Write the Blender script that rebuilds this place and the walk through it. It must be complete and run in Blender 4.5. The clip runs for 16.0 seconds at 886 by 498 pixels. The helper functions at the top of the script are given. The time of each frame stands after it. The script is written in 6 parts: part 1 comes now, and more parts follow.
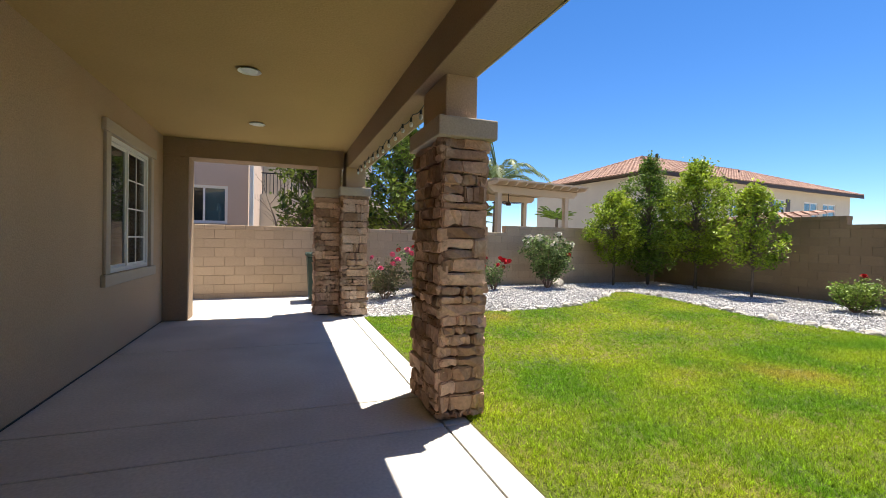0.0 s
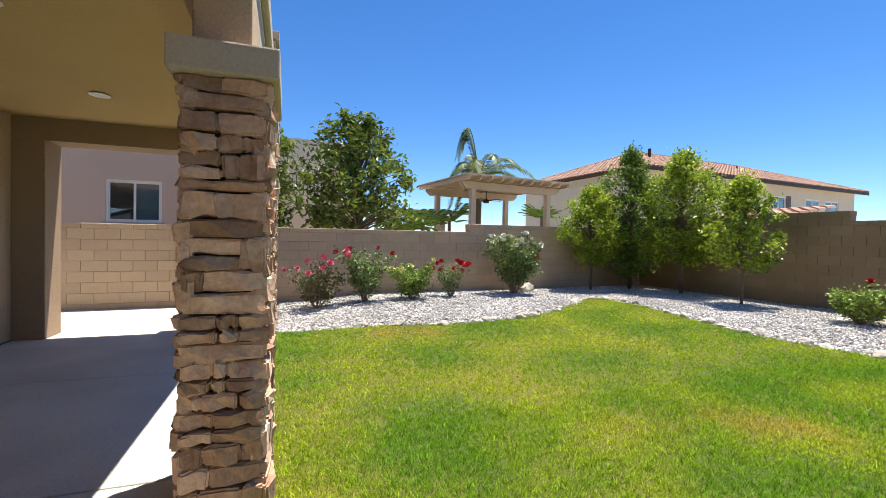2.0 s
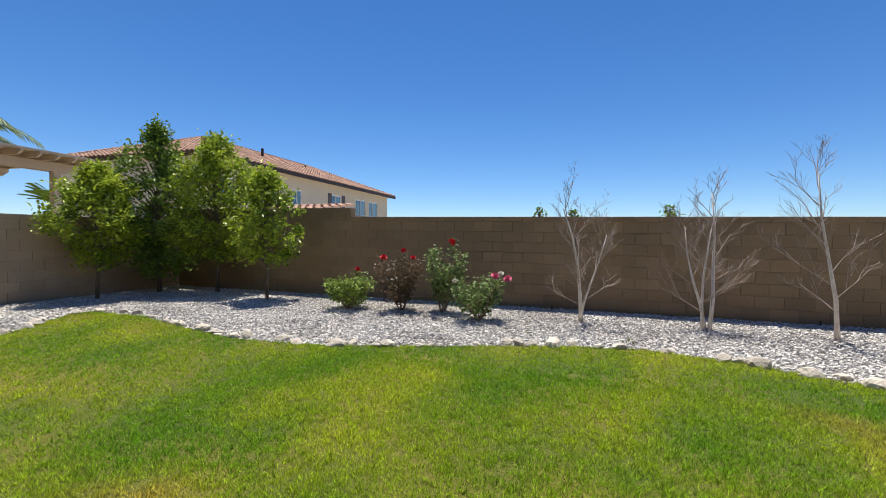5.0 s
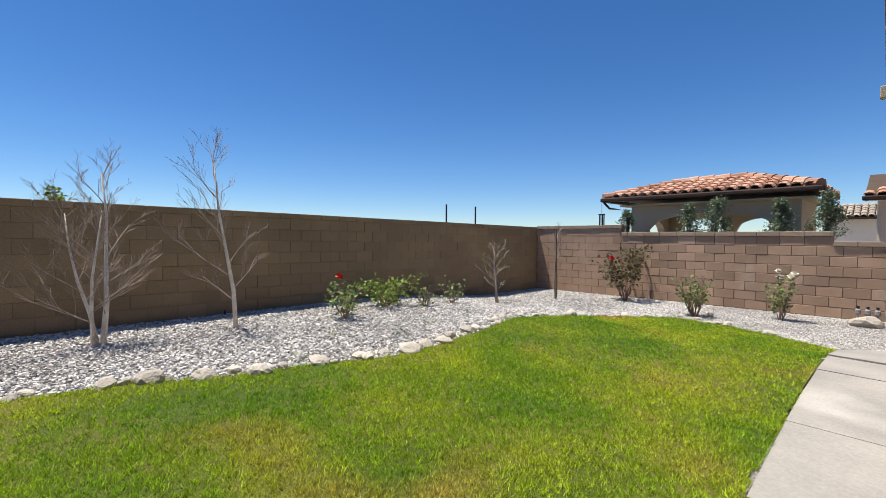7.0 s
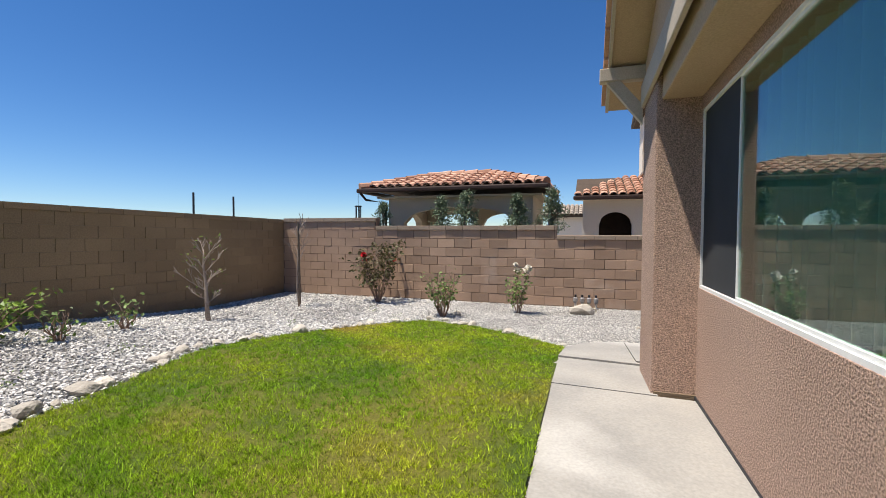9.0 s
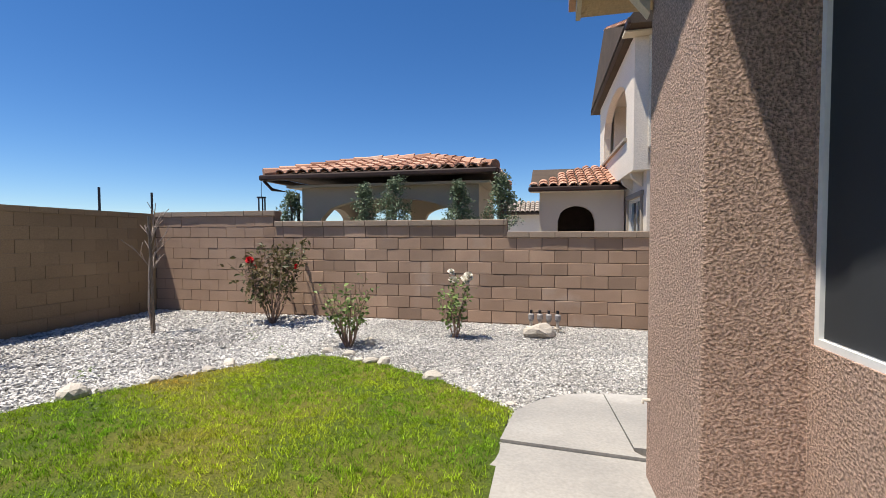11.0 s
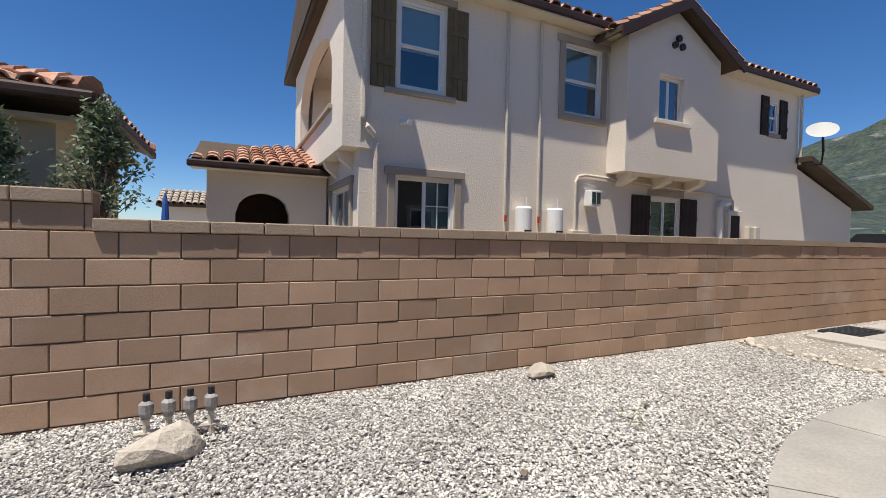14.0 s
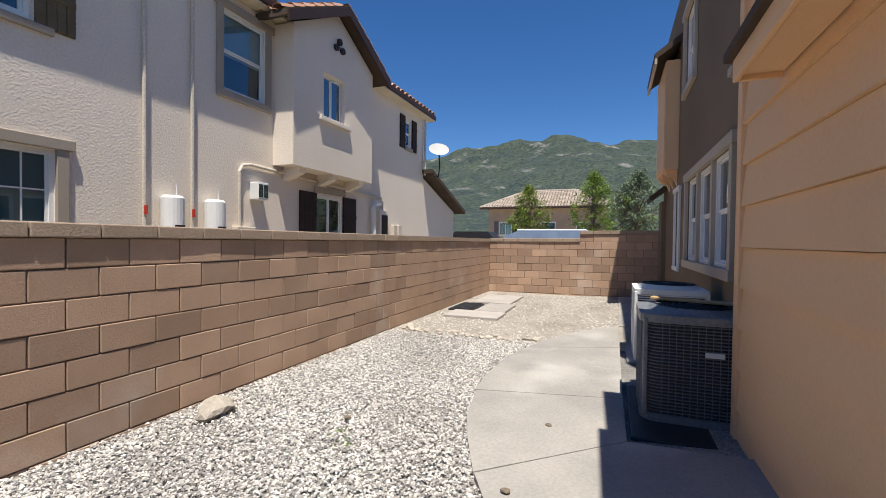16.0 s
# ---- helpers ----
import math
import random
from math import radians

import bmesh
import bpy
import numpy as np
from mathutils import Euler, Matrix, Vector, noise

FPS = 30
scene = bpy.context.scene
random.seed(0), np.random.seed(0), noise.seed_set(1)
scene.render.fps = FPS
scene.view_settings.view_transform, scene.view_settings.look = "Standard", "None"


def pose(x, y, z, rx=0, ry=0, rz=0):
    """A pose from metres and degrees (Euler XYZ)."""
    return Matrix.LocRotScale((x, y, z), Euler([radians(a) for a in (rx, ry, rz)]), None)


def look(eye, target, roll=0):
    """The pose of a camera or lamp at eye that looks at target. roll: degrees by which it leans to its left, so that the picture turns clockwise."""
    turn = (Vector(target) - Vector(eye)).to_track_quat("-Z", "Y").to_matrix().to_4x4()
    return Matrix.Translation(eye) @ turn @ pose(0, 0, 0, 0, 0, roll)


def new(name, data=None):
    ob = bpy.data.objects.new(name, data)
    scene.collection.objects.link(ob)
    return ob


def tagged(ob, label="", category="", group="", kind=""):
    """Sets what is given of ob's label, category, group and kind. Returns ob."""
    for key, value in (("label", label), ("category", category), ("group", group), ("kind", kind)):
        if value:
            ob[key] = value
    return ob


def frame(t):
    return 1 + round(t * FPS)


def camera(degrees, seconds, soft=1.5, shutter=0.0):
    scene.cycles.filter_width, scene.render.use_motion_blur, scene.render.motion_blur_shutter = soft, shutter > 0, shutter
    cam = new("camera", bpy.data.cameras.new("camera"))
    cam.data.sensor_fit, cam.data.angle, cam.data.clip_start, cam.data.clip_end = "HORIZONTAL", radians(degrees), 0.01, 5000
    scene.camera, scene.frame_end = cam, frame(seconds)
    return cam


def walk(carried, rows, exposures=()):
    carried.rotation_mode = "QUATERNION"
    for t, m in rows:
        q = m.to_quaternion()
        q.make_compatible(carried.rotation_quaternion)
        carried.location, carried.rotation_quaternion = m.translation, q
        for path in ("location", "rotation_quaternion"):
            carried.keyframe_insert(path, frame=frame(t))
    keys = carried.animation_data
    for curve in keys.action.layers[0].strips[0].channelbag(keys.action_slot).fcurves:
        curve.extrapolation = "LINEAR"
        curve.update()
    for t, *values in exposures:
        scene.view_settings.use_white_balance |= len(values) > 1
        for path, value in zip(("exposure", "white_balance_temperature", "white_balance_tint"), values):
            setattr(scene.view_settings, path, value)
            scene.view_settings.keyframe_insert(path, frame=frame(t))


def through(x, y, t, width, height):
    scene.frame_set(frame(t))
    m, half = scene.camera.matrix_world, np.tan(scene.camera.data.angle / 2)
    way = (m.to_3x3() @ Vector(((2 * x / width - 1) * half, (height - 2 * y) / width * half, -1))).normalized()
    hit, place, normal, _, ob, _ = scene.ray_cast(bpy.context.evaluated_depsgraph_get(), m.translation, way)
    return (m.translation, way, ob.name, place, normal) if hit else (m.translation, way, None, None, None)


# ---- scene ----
cam = camera(90.6, 16.0, soft=0.5)
PATH = [
    (0, (0.064, 0.14, 1.361), (0.747, 2.02, 1.327), 1.2),
    (0.5, (0.458, 0.408, 1.354), (1.141, 2.287, 1.32), 1.1),
    (1, (0.834, 0.672, 1.379), (1.508, 2.554, 1.344), 1.1),
    (1.5, (1.211, 0.86, 1.382), (1.889, 2.741, 1.346), 1.1),
    (2, (1.628, 0.927, 1.388), (2.3, 2.811, 1.355), 1.0),
    (2.5, (1.98, 0.971, 1.396), (2.673, 2.847, 1.365), 1.1),
    (3, (2.321, 0.978, 1.399), (3.254, 2.746, 1.372), 1.1),
    (3.2, (2.458, 0.968, 1.385), (3.511, 2.669, 1.36), 1.1),
    (5.3, (3.871, 0.76, 1.444), (5.837, 1.127, 1.406), 0.6),
    (5.5, (4.013, 0.74, 1.417), (6.012, 0.806, 1.385), 0.7),
    (6, (4.333, 0.613, 1.399), (6.228, -0.026, 1.361), 0.7),
    (6.5, (4.535, 0.421, 1.403), (6.214, -0.663, 1.356), 0.5),
    (7, (4.614, 0.175, 1.417), (6.055, -1.211, 1.365), 0.3),
    (7.5, (4.734, -0.23, 1.398), (5.9, -1.854, 1.34), 0.3),
    (8, (4.827, -0.734, 1.4), (5.806, -2.478, 1.338), 0.2),
    (8.5, (4.896, -1.262, 1.409), (5.661, -3.109, 1.34), 0.2),
    (9, (4.901, -1.848, 1.402), (5.526, -3.747, 1.332), 0.2),
    (9.2, (4.912, -2.089, 1.393), (5.503, -3.999, 1.323), 0.1),
    (11.5, (4.945, -4.871, 1.323), (5.365, -6.825, 1.258), 0.1),
    (12, (4.996, -5.504, 1.279), (5.376, -7.466, 1.225), 0.4),
    (12.5, (4.976, -6.1, 1.236), (5.285, -8.075, 1.19), 0.4),
    (13, (4.899, -6.667, 1.249), (5.033, -8.662, 1.201), 0.4),
    (13.5, (4.75, -7.094, 1.264), (4.461, -9.073, 1.215), 0.6),
    (14, (4.591, -7.482, 1.283), (3.726, -9.284, 1.235), 1.2),
    (14.5, (4.467, -7.792, 1.27), (3.06, -9.213, 1.235), 1.3),
    (15, (4.351, -7.979, 1.294), (2.671, -9.063, 1.257), 1.2),
    (15.5, (4.314, -8.095, 1.311), (2.521, -8.98, 1.274), 0.8),
    (16, (4.297, -8.162, 1.29), (2.433, -8.886, 1.253), 0.7),
]
walk(cam, [(t, look(eye, target, roll)) for t, eye, target, roll in PATH], [(0, 1.1), (1, 1.05), (2.5, 1.08), (3.2, 1.0), (5.5, 0.55), (9, 0.55), (12.5, 0.6), (14, 0.42), (15, 0.36), (15.5, 0.44), (16, 0.52)])

# ---- light ----
SUN_DIR = Vector((0.278, 0.148, 0.949)).normalized()
world = bpy.data.worlds.new("sky")
scene.world = world
world.use_nodes = True
wn = world.node_tree.nodes
sky = wn.new("ShaderNodeTexSky")
sky.sky_type, sky.sun_disc = "NISHITA", False
sky.sun_elevation, sky.sun_rotation = radians(71.6), radians(62)
sky.altitude, sky.air_density, sky.dust_density, sky.ozone_density = 1500, 1.0, 0.0, 2.2
deep = wn.new("ShaderNodeHueSaturation")
deep.inputs["Saturation"].default_value = 1.25
world.node_tree.links.new(sky.outputs[0], deep.inputs["Color"])
blue = wn.new("ShaderNodeMix")
blue.data_type, blue.blend_type = "RGBA", "MULTIPLY"
blue.inputs["Factor"].default_value, blue.inputs["B"].default_value = 1.0, (0.88, 0.98, 1.14, 1)
world.node_tree.links.new(deep.outputs[0], blue.inputs["A"])
world.node_tree.links.new(blue.outputs["Result"], wn["Background"].inputs[0])
wn["Background"].inputs[1].default_value = 0.077
sun = new("sun", bpy.data.lights.new("sun", "SUN"))
sun.data.energy, sun.data.angle, sun.data.color = 5.0, radians(0.53), (1.0, 0.935, 0.83)
sun.matrix_world = look(SUN_DIR * 60, (0, 0, 0))


# ---- materials ----
def mat(name, c1, c2=None, rough=0.85, scale=3.0, fine=60.0, bump=0.25, depth=0.01, metal=0.0, rand=0.0, island=0.0,
        grain=0.25, spec=0.3, c3=None, c3_at=0.62, hue=0.0, edge=0.2):
    """A surface with colour varied at two scales, fine relief, and a change from piece to piece."""
    m = bpy.data.materials.new(name)
    m.use_nodes = True
    nt = m.node_tree
    n, l = nt.nodes, nt.links
    b = n["Principled BSDF"]
    b.inputs["Roughness"].default_value, b.inputs["Metallic"].default_value = rough, metal
    b.inputs["Specular IOR Level"].default_value = spec
    geo = n.new("ShaderNodeNewGeometry")

    def noise_at(s, detail):
        t = n.new("ShaderNodeTexNoise")
        t.inputs["Scale"].default_value, t.inputs["Detail"].default_value = s, detail
        l.new(geo.outputs["Position"], t.inputs["Vector"])
        return t.outputs["Fac"]

    def mixed(fac, a, bb, kind="MIX"):
        x = n.new("ShaderNodeMix")
        x.data_type, x.blend_type = "RGBA", kind
        for sock, v in ((x.inputs["Factor"], fac), (x.inputs["A"], a), (x.inputs["B"], bb)):
            if isinstance(v, (tuple, float, int)):
                sock.default_value = (*v, 1) if isinstance(v, tuple) else v
            else:
                l.new(v, sock)
        return x.outputs["Result"]

    def stretched(v, lo, hi, a=0.0, bb=1.0):
        r = n.new("ShaderNodeMapRange")
        l.new(v, r.inputs["Value"])
        for k, val in (("From Min", lo), ("From Max", hi), ("To Min", a), ("To Max", bb)):
            r.inputs[k].default_value = val
        return r.outputs["Result"]

    big, small = noise_at(scale, 5), noise_at(fine, 4)
    col = mixed(stretched(big, 0.5 - edge, 0.5 + edge), c1, c2 or tuple(0.8 * v for v in c1))
    if c3:
        col = mixed(stretched(noise_at(scale * 0.47, 4), c3_at, c3_at + 0.12), col, c3)
    tone = stretched(small, 0.25, 0.75, 1 - grain, 1 + grain)
    for on, src in ((rand, "obj"), (island, "geo")):
        if on:
            r = n.new("ShaderNodeObjectInfo").outputs["Random"] if src == "obj" else geo.outputs["Random Per Island"]
            k = stretched(r, 0, 1, 1 - on, 1 + on)
            mul = n.new("ShaderNodeMath")
            mul.operation = "MULTIPLY"
            l.new(tone, mul.inputs[0])
            l.new(k, mul.inputs[1])
            tone = mul.outputs[0]
            if hue:
                col = mixed(stretched(r, 0, 1, 0, hue), col, c3 or c2)
    hsv = n.new("ShaderNodeHueSaturation")
    l.new(col, hsv.inputs["Color"])
    l.new(tone, hsv.inputs["Value"])
    l.new(hsv.outputs[0], b.inputs["Base Color"])
    if bump:
        bp = n.new("ShaderNodeBump")
        bp.inputs["Strength"].default_value, bp.inputs["Distance"].default_value = bump, depth
        l.new(small, bp.inputs["Height"])
        l.new(bp.outputs[0], b.inputs["Normal"])
    return m


def leafy(name, c1, c2, rough=0.5, island=0.35, through=0.25, c3=None, c3_at=0.9, hue=0.5, spec=0.3, scale=1.2, fine=20, grain=0.12, edge=0.2):
    """Leaves: uneven green that lets some light through."""
    m = mat(name, c1, c2, rough, scale, fine, 0, island=island, grain=grain, hue=hue, c3=c3 or c2, c3_at=c3_at, spec=spec, edge=edge)
    nt = m.node_tree
    b = nt.nodes["Principled BSDF"]
    tr = nt.nodes.new("ShaderNodeBsdfTranslucent")
    mx = nt.nodes.new("ShaderNodeMixShader")
    mx.inputs[0].default_value = through
    nt.links.new(b.inputs["Base Color"].links[0].from_socket, tr.inputs[0])
    nt.links.new(b.outputs[0], mx.inputs[1])
    nt.links.new(tr.outputs[0], mx.inputs[2])
    nt.links.new(mx.outputs[0], nt.nodes["Material Output"].inputs[0])
    return m


def glass(name, tint=(0.78, 0.88, 0.85), clear=0.25, mirror=0.2):
    """A window pane: mirror-like over a dim, partly clear body."""
    m = bpy.data.materials.new(name)
    m.use_nodes = True
    nt = m.node_tree
    n, l = nt.nodes, nt.links
    gl, tr, mx, fr = n.new("ShaderNodeBsdfGlossy"), n.new("ShaderNodeBsdfTransparent"), n.new("ShaderNodeMixShader"), n.new("ShaderNodeLayerWeight")
    steep = n.new("ShaderNodeMath")
    steep.operation, steep.inputs[1].default_value = "POWER", 4 - 4 * clear
    l.new(fr.outputs["Facing"], steep.inputs[0])
    gl.inputs["Roughness"].default_value = 0.015
    gl.inputs["Color"].default_value = (0.95, 0.97, 1, 1)
    tr.inputs[0].default_value = (*tint, 1)
    lift = n.new("ShaderNodeMath")
    lift.operation, lift.use_clamp = "MULTIPLY_ADD", True
    lift.inputs[1].default_value, lift.inputs[2].default_value = 0.6, mirror
    l.new(steep.outputs[0], lift.inputs[0])
    l.new(lift.outputs[0], mx.inputs[0])
    l.new(tr.outputs[0], mx.inputs[1])
    l.new(gl.outputs[0], mx.inputs[2])
    l.new(mx.outputs[0], n["Material Output"].inputs[0])
    return m


M = {}
# high grain darkens the relief's hollows: the pits' shade put into the colour
M["stucco"] = mat("stucco", (0.51, 0.35, 0.27), (0.44, 0.295, 0.225), 0.95, 0.8, 88, 1.0, 0.03, grain=0.62)
M["stucco_patio"] = mat("stucco_patio", (0.49, 0.355, 0.235), (0.43, 0.31, 0.20), 0.95, 0.6, 70, 0.6, 0.01, grain=0.12)
M["ceiling"] = mat("ceiling", (0.48, 0.34, 0.145), (0.425, 0.30, 0.125), 0.95, 0.5, 60, 0.4, 0.008, grain=0.07)
# deeper than the stucco: shade of the inner faces put into the colour
M["beam_shaded"] = mat("beam_shaded", (0.33, 0.235, 0.155), (0.285, 0.20, 0.13), 0.95, 0.7, 70, 0.6, 0.01, grain=0.14)
M["trim"] = mat("trim", (0.50, 0.43, 0.34), (0.44, 0.37, 0.29), 0.9, 1.0, 70, 0.4, 0.006, grain=0.1)
M["siding"] = mat("siding", (0.80, 0.52, 0.295), (0.76, 0.485, 0.27), 0.7, 0.9, 50, 0.05, 0.003, grain=0.04)
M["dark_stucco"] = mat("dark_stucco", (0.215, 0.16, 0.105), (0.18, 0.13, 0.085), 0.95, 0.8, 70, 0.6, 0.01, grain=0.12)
M["white"] = mat("white", (0.80, 0.79, 0.76), (0.74, 0.73, 0.70), 0.5, 2, 40, 0.05, 0.003, grain=0.04)
M["concrete"] = mat("concrete", (0.63, 0.60, 0.55), (0.52, 0.495, 0.45), 0.8, 1.1, 45, 0.2, 0.004, grain=0.12, c3=(0.44, 0.415, 0.38), c3_at=0.62, edge=0.15)
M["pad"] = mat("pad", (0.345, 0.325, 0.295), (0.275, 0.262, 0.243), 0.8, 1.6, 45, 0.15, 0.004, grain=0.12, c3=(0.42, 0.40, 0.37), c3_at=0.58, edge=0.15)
M["block_s"] = mat("block_s", (0.445, 0.305, 0.215), (0.365, 0.245, 0.17), 0.95, 1.6, 90, 0.35, 0.006, rand=0.2, grain=0.11, c3=(0.47, 0.375, 0.305), c3_at=0.6)
# tone lowered: shade of the face turned from the sun is in the colour
M["block_e_shaded"] = mat("block_e_shaded", (0.31, 0.218, 0.125), (0.245, 0.172, 0.098), 0.95, 0.9, 55, 0.5, 0.006, rand=0.09, island=0.08, grain=0.14)
M["mortar_n"] = mat("mortar_n", (0.38, 0.285, 0.195), (0.33, 0.245, 0.165), 0.95, 3, 60, 0.4, 0.006)
M["block_n"] = mat("block_n", (0.53, 0.395, 0.27), (0.47, 0.35, 0.235), 0.95, 0.9, 55, 0.5, 0.006, rand=0.06, island=0.06, grain=0.12)
M["mortar_s"] = mat("mortar_s", (0.20, 0.14, 0.105), (0.15, 0.105, 0.08), 0.95, 3, 60, 0.4, 0.006)
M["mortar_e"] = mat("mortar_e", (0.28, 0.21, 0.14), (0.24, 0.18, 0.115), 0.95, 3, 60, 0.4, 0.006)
M["cap_s"] = mat("cap_s", (0.385, 0.295, 0.22), (0.325, 0.245, 0.18), 0.95, 1.5, 55, 0.6, 0.006, rand=0.1, grain=0.15)
M["stone"] = mat("stone", (0.54, 0.335, 0.215), (0.36, 0.20, 0.12), 0.95, 6, 34, 0.9, 0.012, rand=0.36, grain=0.2, hue=0.5, c3=(0.58, 0.42, 0.31), c3_at=0.55)
M["stone_mortar"] = mat("stone_mortar", (0.10, 0.07, 0.05), (0.07, 0.05, 0.035), 0.95, 8, 60, 0.6, 0.01)
# darker than the pebbles: shade of the gaps is put into the colour
M["gravel_bed"] = mat("gravel_bed", (0.34, 0.325, 0.305), (0.20, 0.19, 0.175), 0.95, 2.2, 60, 1.0, 0.03, grain=0.55)
M["pebble"] = mat("pebble", (0.66, 0.64, 0.605), (0.45, 0.43, 0.405), 0.85, 0.8, 90, 0.3, 0.004, island=0.5, grain=0.1, hue=0.25, c3=(0.46, 0.41, 0.36), c3_at=0.72)
M["dirt"] = mat("dirt", (0.36, 0.325, 0.28), (0.28, 0.25, 0.21), 0.95, 1.6, 60, 0.9, 0.02, grain=0.3)
# dark ground tone: shade between the grass tufts put into the colour
M["soil"] = mat("soil", (0.065, 0.10, 0.01), (0.15, 0.14, 0.022), 0.95, 0.9, 60, 1.0, 0.03, grain=0.4, edge=0.12)
M["grass"] = leafy("grass", (0.16, 0.36, 0.014), (0.46, 0.56, 0.03), 0.55, 0.75, 0.35, (0.58, 0.43, 0.09), 0.6, 0.1, 0.2, 0.95, 45, 0.6, 0.15)
M["edge_rock"] = mat("edge_rock", (0.52, 0.47, 0.40), (0.40, 0.355, 0.30), 0.9, 4, 40, 0.8, 0.015, rand=0.2, grain=0.15, c3=(0.38, 0.33, 0.28), c3_at=0.66)
M["drape"] = mat("drape", (0.30, 0.36, 0.36), (0.26, 0.32, 0.32), 0.9, 3, 60, 0.1, 0.003, grain=0.05)
M["glass"] = glass("glass")
M["glass_house"] = glass("glass_house", (0.7, 0.78, 0.8), 0.1, 0.1)
M["glass_dim"] = glass("glass_dim", (0.5, 0.55, 0.55), 0.05, 0.06)
M["glass_green"] = glass("glass_green", (0.56, 0.74, 0.67), 0.1, 0.12)
M["glass_dark"] = glass("glass_dark", (0.25, 0.3, 0.32), 0.3)
M["screen"] = mat("screen", (0.04, 0.043, 0.047), None, 0.8, 2, 300, 0.05, 0.001, grain=0.15)
M["curtain"] = mat("curtain", (0.72, 0.74, 0.72), (0.66, 0.68, 0.66), 0.9, 2, 60, 0.1, 0.003, grain=0.04)
# dim tone for sheets behind windows, standing in for unlit rooms
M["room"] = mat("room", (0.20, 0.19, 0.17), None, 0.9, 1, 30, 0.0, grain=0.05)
M["iron"] = mat("iron", (0.03, 0.03, 0.035), None, 0.5, 4, 60, 0.1, 0.002, grain=0.1)
M["nb_wall"] = mat("nb_wall", (0.80, 0.71, 0.60), (0.75, 0.665, 0.56), 0.95, 0.7, 34, 0.55, 0.012, grain=0.09)
# the cream darkened: the eave's shade on these walls is put into the colour
M["pav_wall_shaded"] = mat("pav_wall_shaded", (0.50, 0.43, 0.33), (0.46, 0.395, 0.30), 0.9, 1.5, 60, 0.3, 0.006, grain=0.08)
M["nb_trim"] = mat("nb_trim", (0.38, 0.325, 0.265), (0.34, 0.29, 0.235), 0.9, 1.5, 60, 0.3, 0.006, grain=0.1)
M["nb_cream"] = mat("nb_cream", (0.68, 0.60, 0.46), (0.64, 0.56, 0.43), 0.9, 1.5, 60, 0.2, 0.004, grain=0.06)
M["shutter"] = mat("shutter", (0.17, 0.13, 0.075), (0.13, 0.10, 0.055), 0.8, 6, 80, 0.3, 0.004, grain=0.2)
M["shutter_dark"] = mat("shutter_dark", (0.045, 0.025, 0.018), (0.03, 0.018, 0.012), 0.7, 6, 80, 0.3, 0.004)
M["tile"] = mat("tile", (0.46, 0.215, 0.13), (0.36, 0.155, 0.09), 0.85, 3, 40, 0.4, 0.006, rand=0.2, island=0.27, grain=0.15, hue=0.45, c3=(0.57, 0.40, 0.30), c3_at=0.6)
M["tile_grey"] = mat("tile_grey", (0.42, 0.355, 0.29), (0.34, 0.28, 0.225), 0.9, 2, 30, 0.4, 0.01, island=0.18, grain=0.15)
M["tile_brown"] = mat("tile_brown", (0.10, 0.07, 0.05), (0.07, 0.05, 0.035), 0.9, 2, 30, 0.4, 0.01, island=0.25, grain=0.15)
M["gutter"] = mat("gutter", (0.055, 0.03, 0.022), (0.04, 0.022, 0.016), 0.5, 2, 40, 0.05, 0.002)
M["pipe"] = mat("pipe", (0.62, 0.56, 0.47), (0.56, 0.50, 0.42), 0.6, 2, 40, 0.05, 0.002)
M["bark"] = mat("bark", (0.22, 0.17, 0.125), (0.15, 0.115, 0.085), 0.95, 12, 60, 0.8, 0.01, grain=0.25)
M["birch"] = mat("birch", (0.74, 0.67, 0.60), (0.56, 0.49, 0.43), 0.85, 9, 50, 0.5, 0.006, grain=0.2, c3=(0.26, 0.21, 0.18), c3_at=0.66)
M["birch_twig"] = mat("birch_twig", (0.40, 0.325, 0.275), (0.28, 0.22, 0.18), 0.9, 9, 50, 0.3, 0.004)
M["twig"] = mat("twig", (0.30, 0.20, 0.15), (0.22, 0.15, 0.11), 0.9, 10, 60, 0.3, 0.004)


# ---- mesh helpers ----
def bx(bm, x0, x1, y0, y1, z0, z1):
    """A box into bm."""
    v = [bm.verts.new((x, y, z)) for z in (z0, z1) for x, y in ((x0, y0), (x1, y0), (x1, y1), (x0, y1))]
    for f in ((3, 2, 1, 0), (4, 5, 6, 7), (0, 1, 5, 4), (1, 2, 6, 5), (2, 3, 7, 6), (3, 0, 4, 7)):
        bm.faces.new([v[i] for i in f])
    return v


def box(*a, bevel=0.0):
    bm = bmesh.new()
    bx(bm, *a)
    if bevel:
        bmesh.ops.bevel(bm, geom=bm.edges[:], offset=bevel, segments=2, affect="EDGES", profile=0.5)
    return bm


def prism(pts, lo, hi, axis="z"):
    """A flat outline pulled between lo and hi along an axis; pts are the two other coordinates in order."""
    bm = bmesh.new()
    put = {"z": lambda p, h: (p[0], p[1], h), "y": lambda p, h: (p[0], h, p[1]), "x": lambda p, h: (h, p[0], p[1])}[axis]
    a, b = [bm.verts.new(put(p, lo)) for p in pts], [bm.verts.new(put(p, hi)) for p in pts]
    bm.faces.new(a[::-1])
    bm.faces.new(b)
    for i in range(len(pts)):
        j = (i + 1) % len(pts)
        bm.faces.new((a[i], a[j], b[j], b[i]))
    bmesh.ops.recalc_face_normals(bm, faces=bm.faces[:])
    return bm


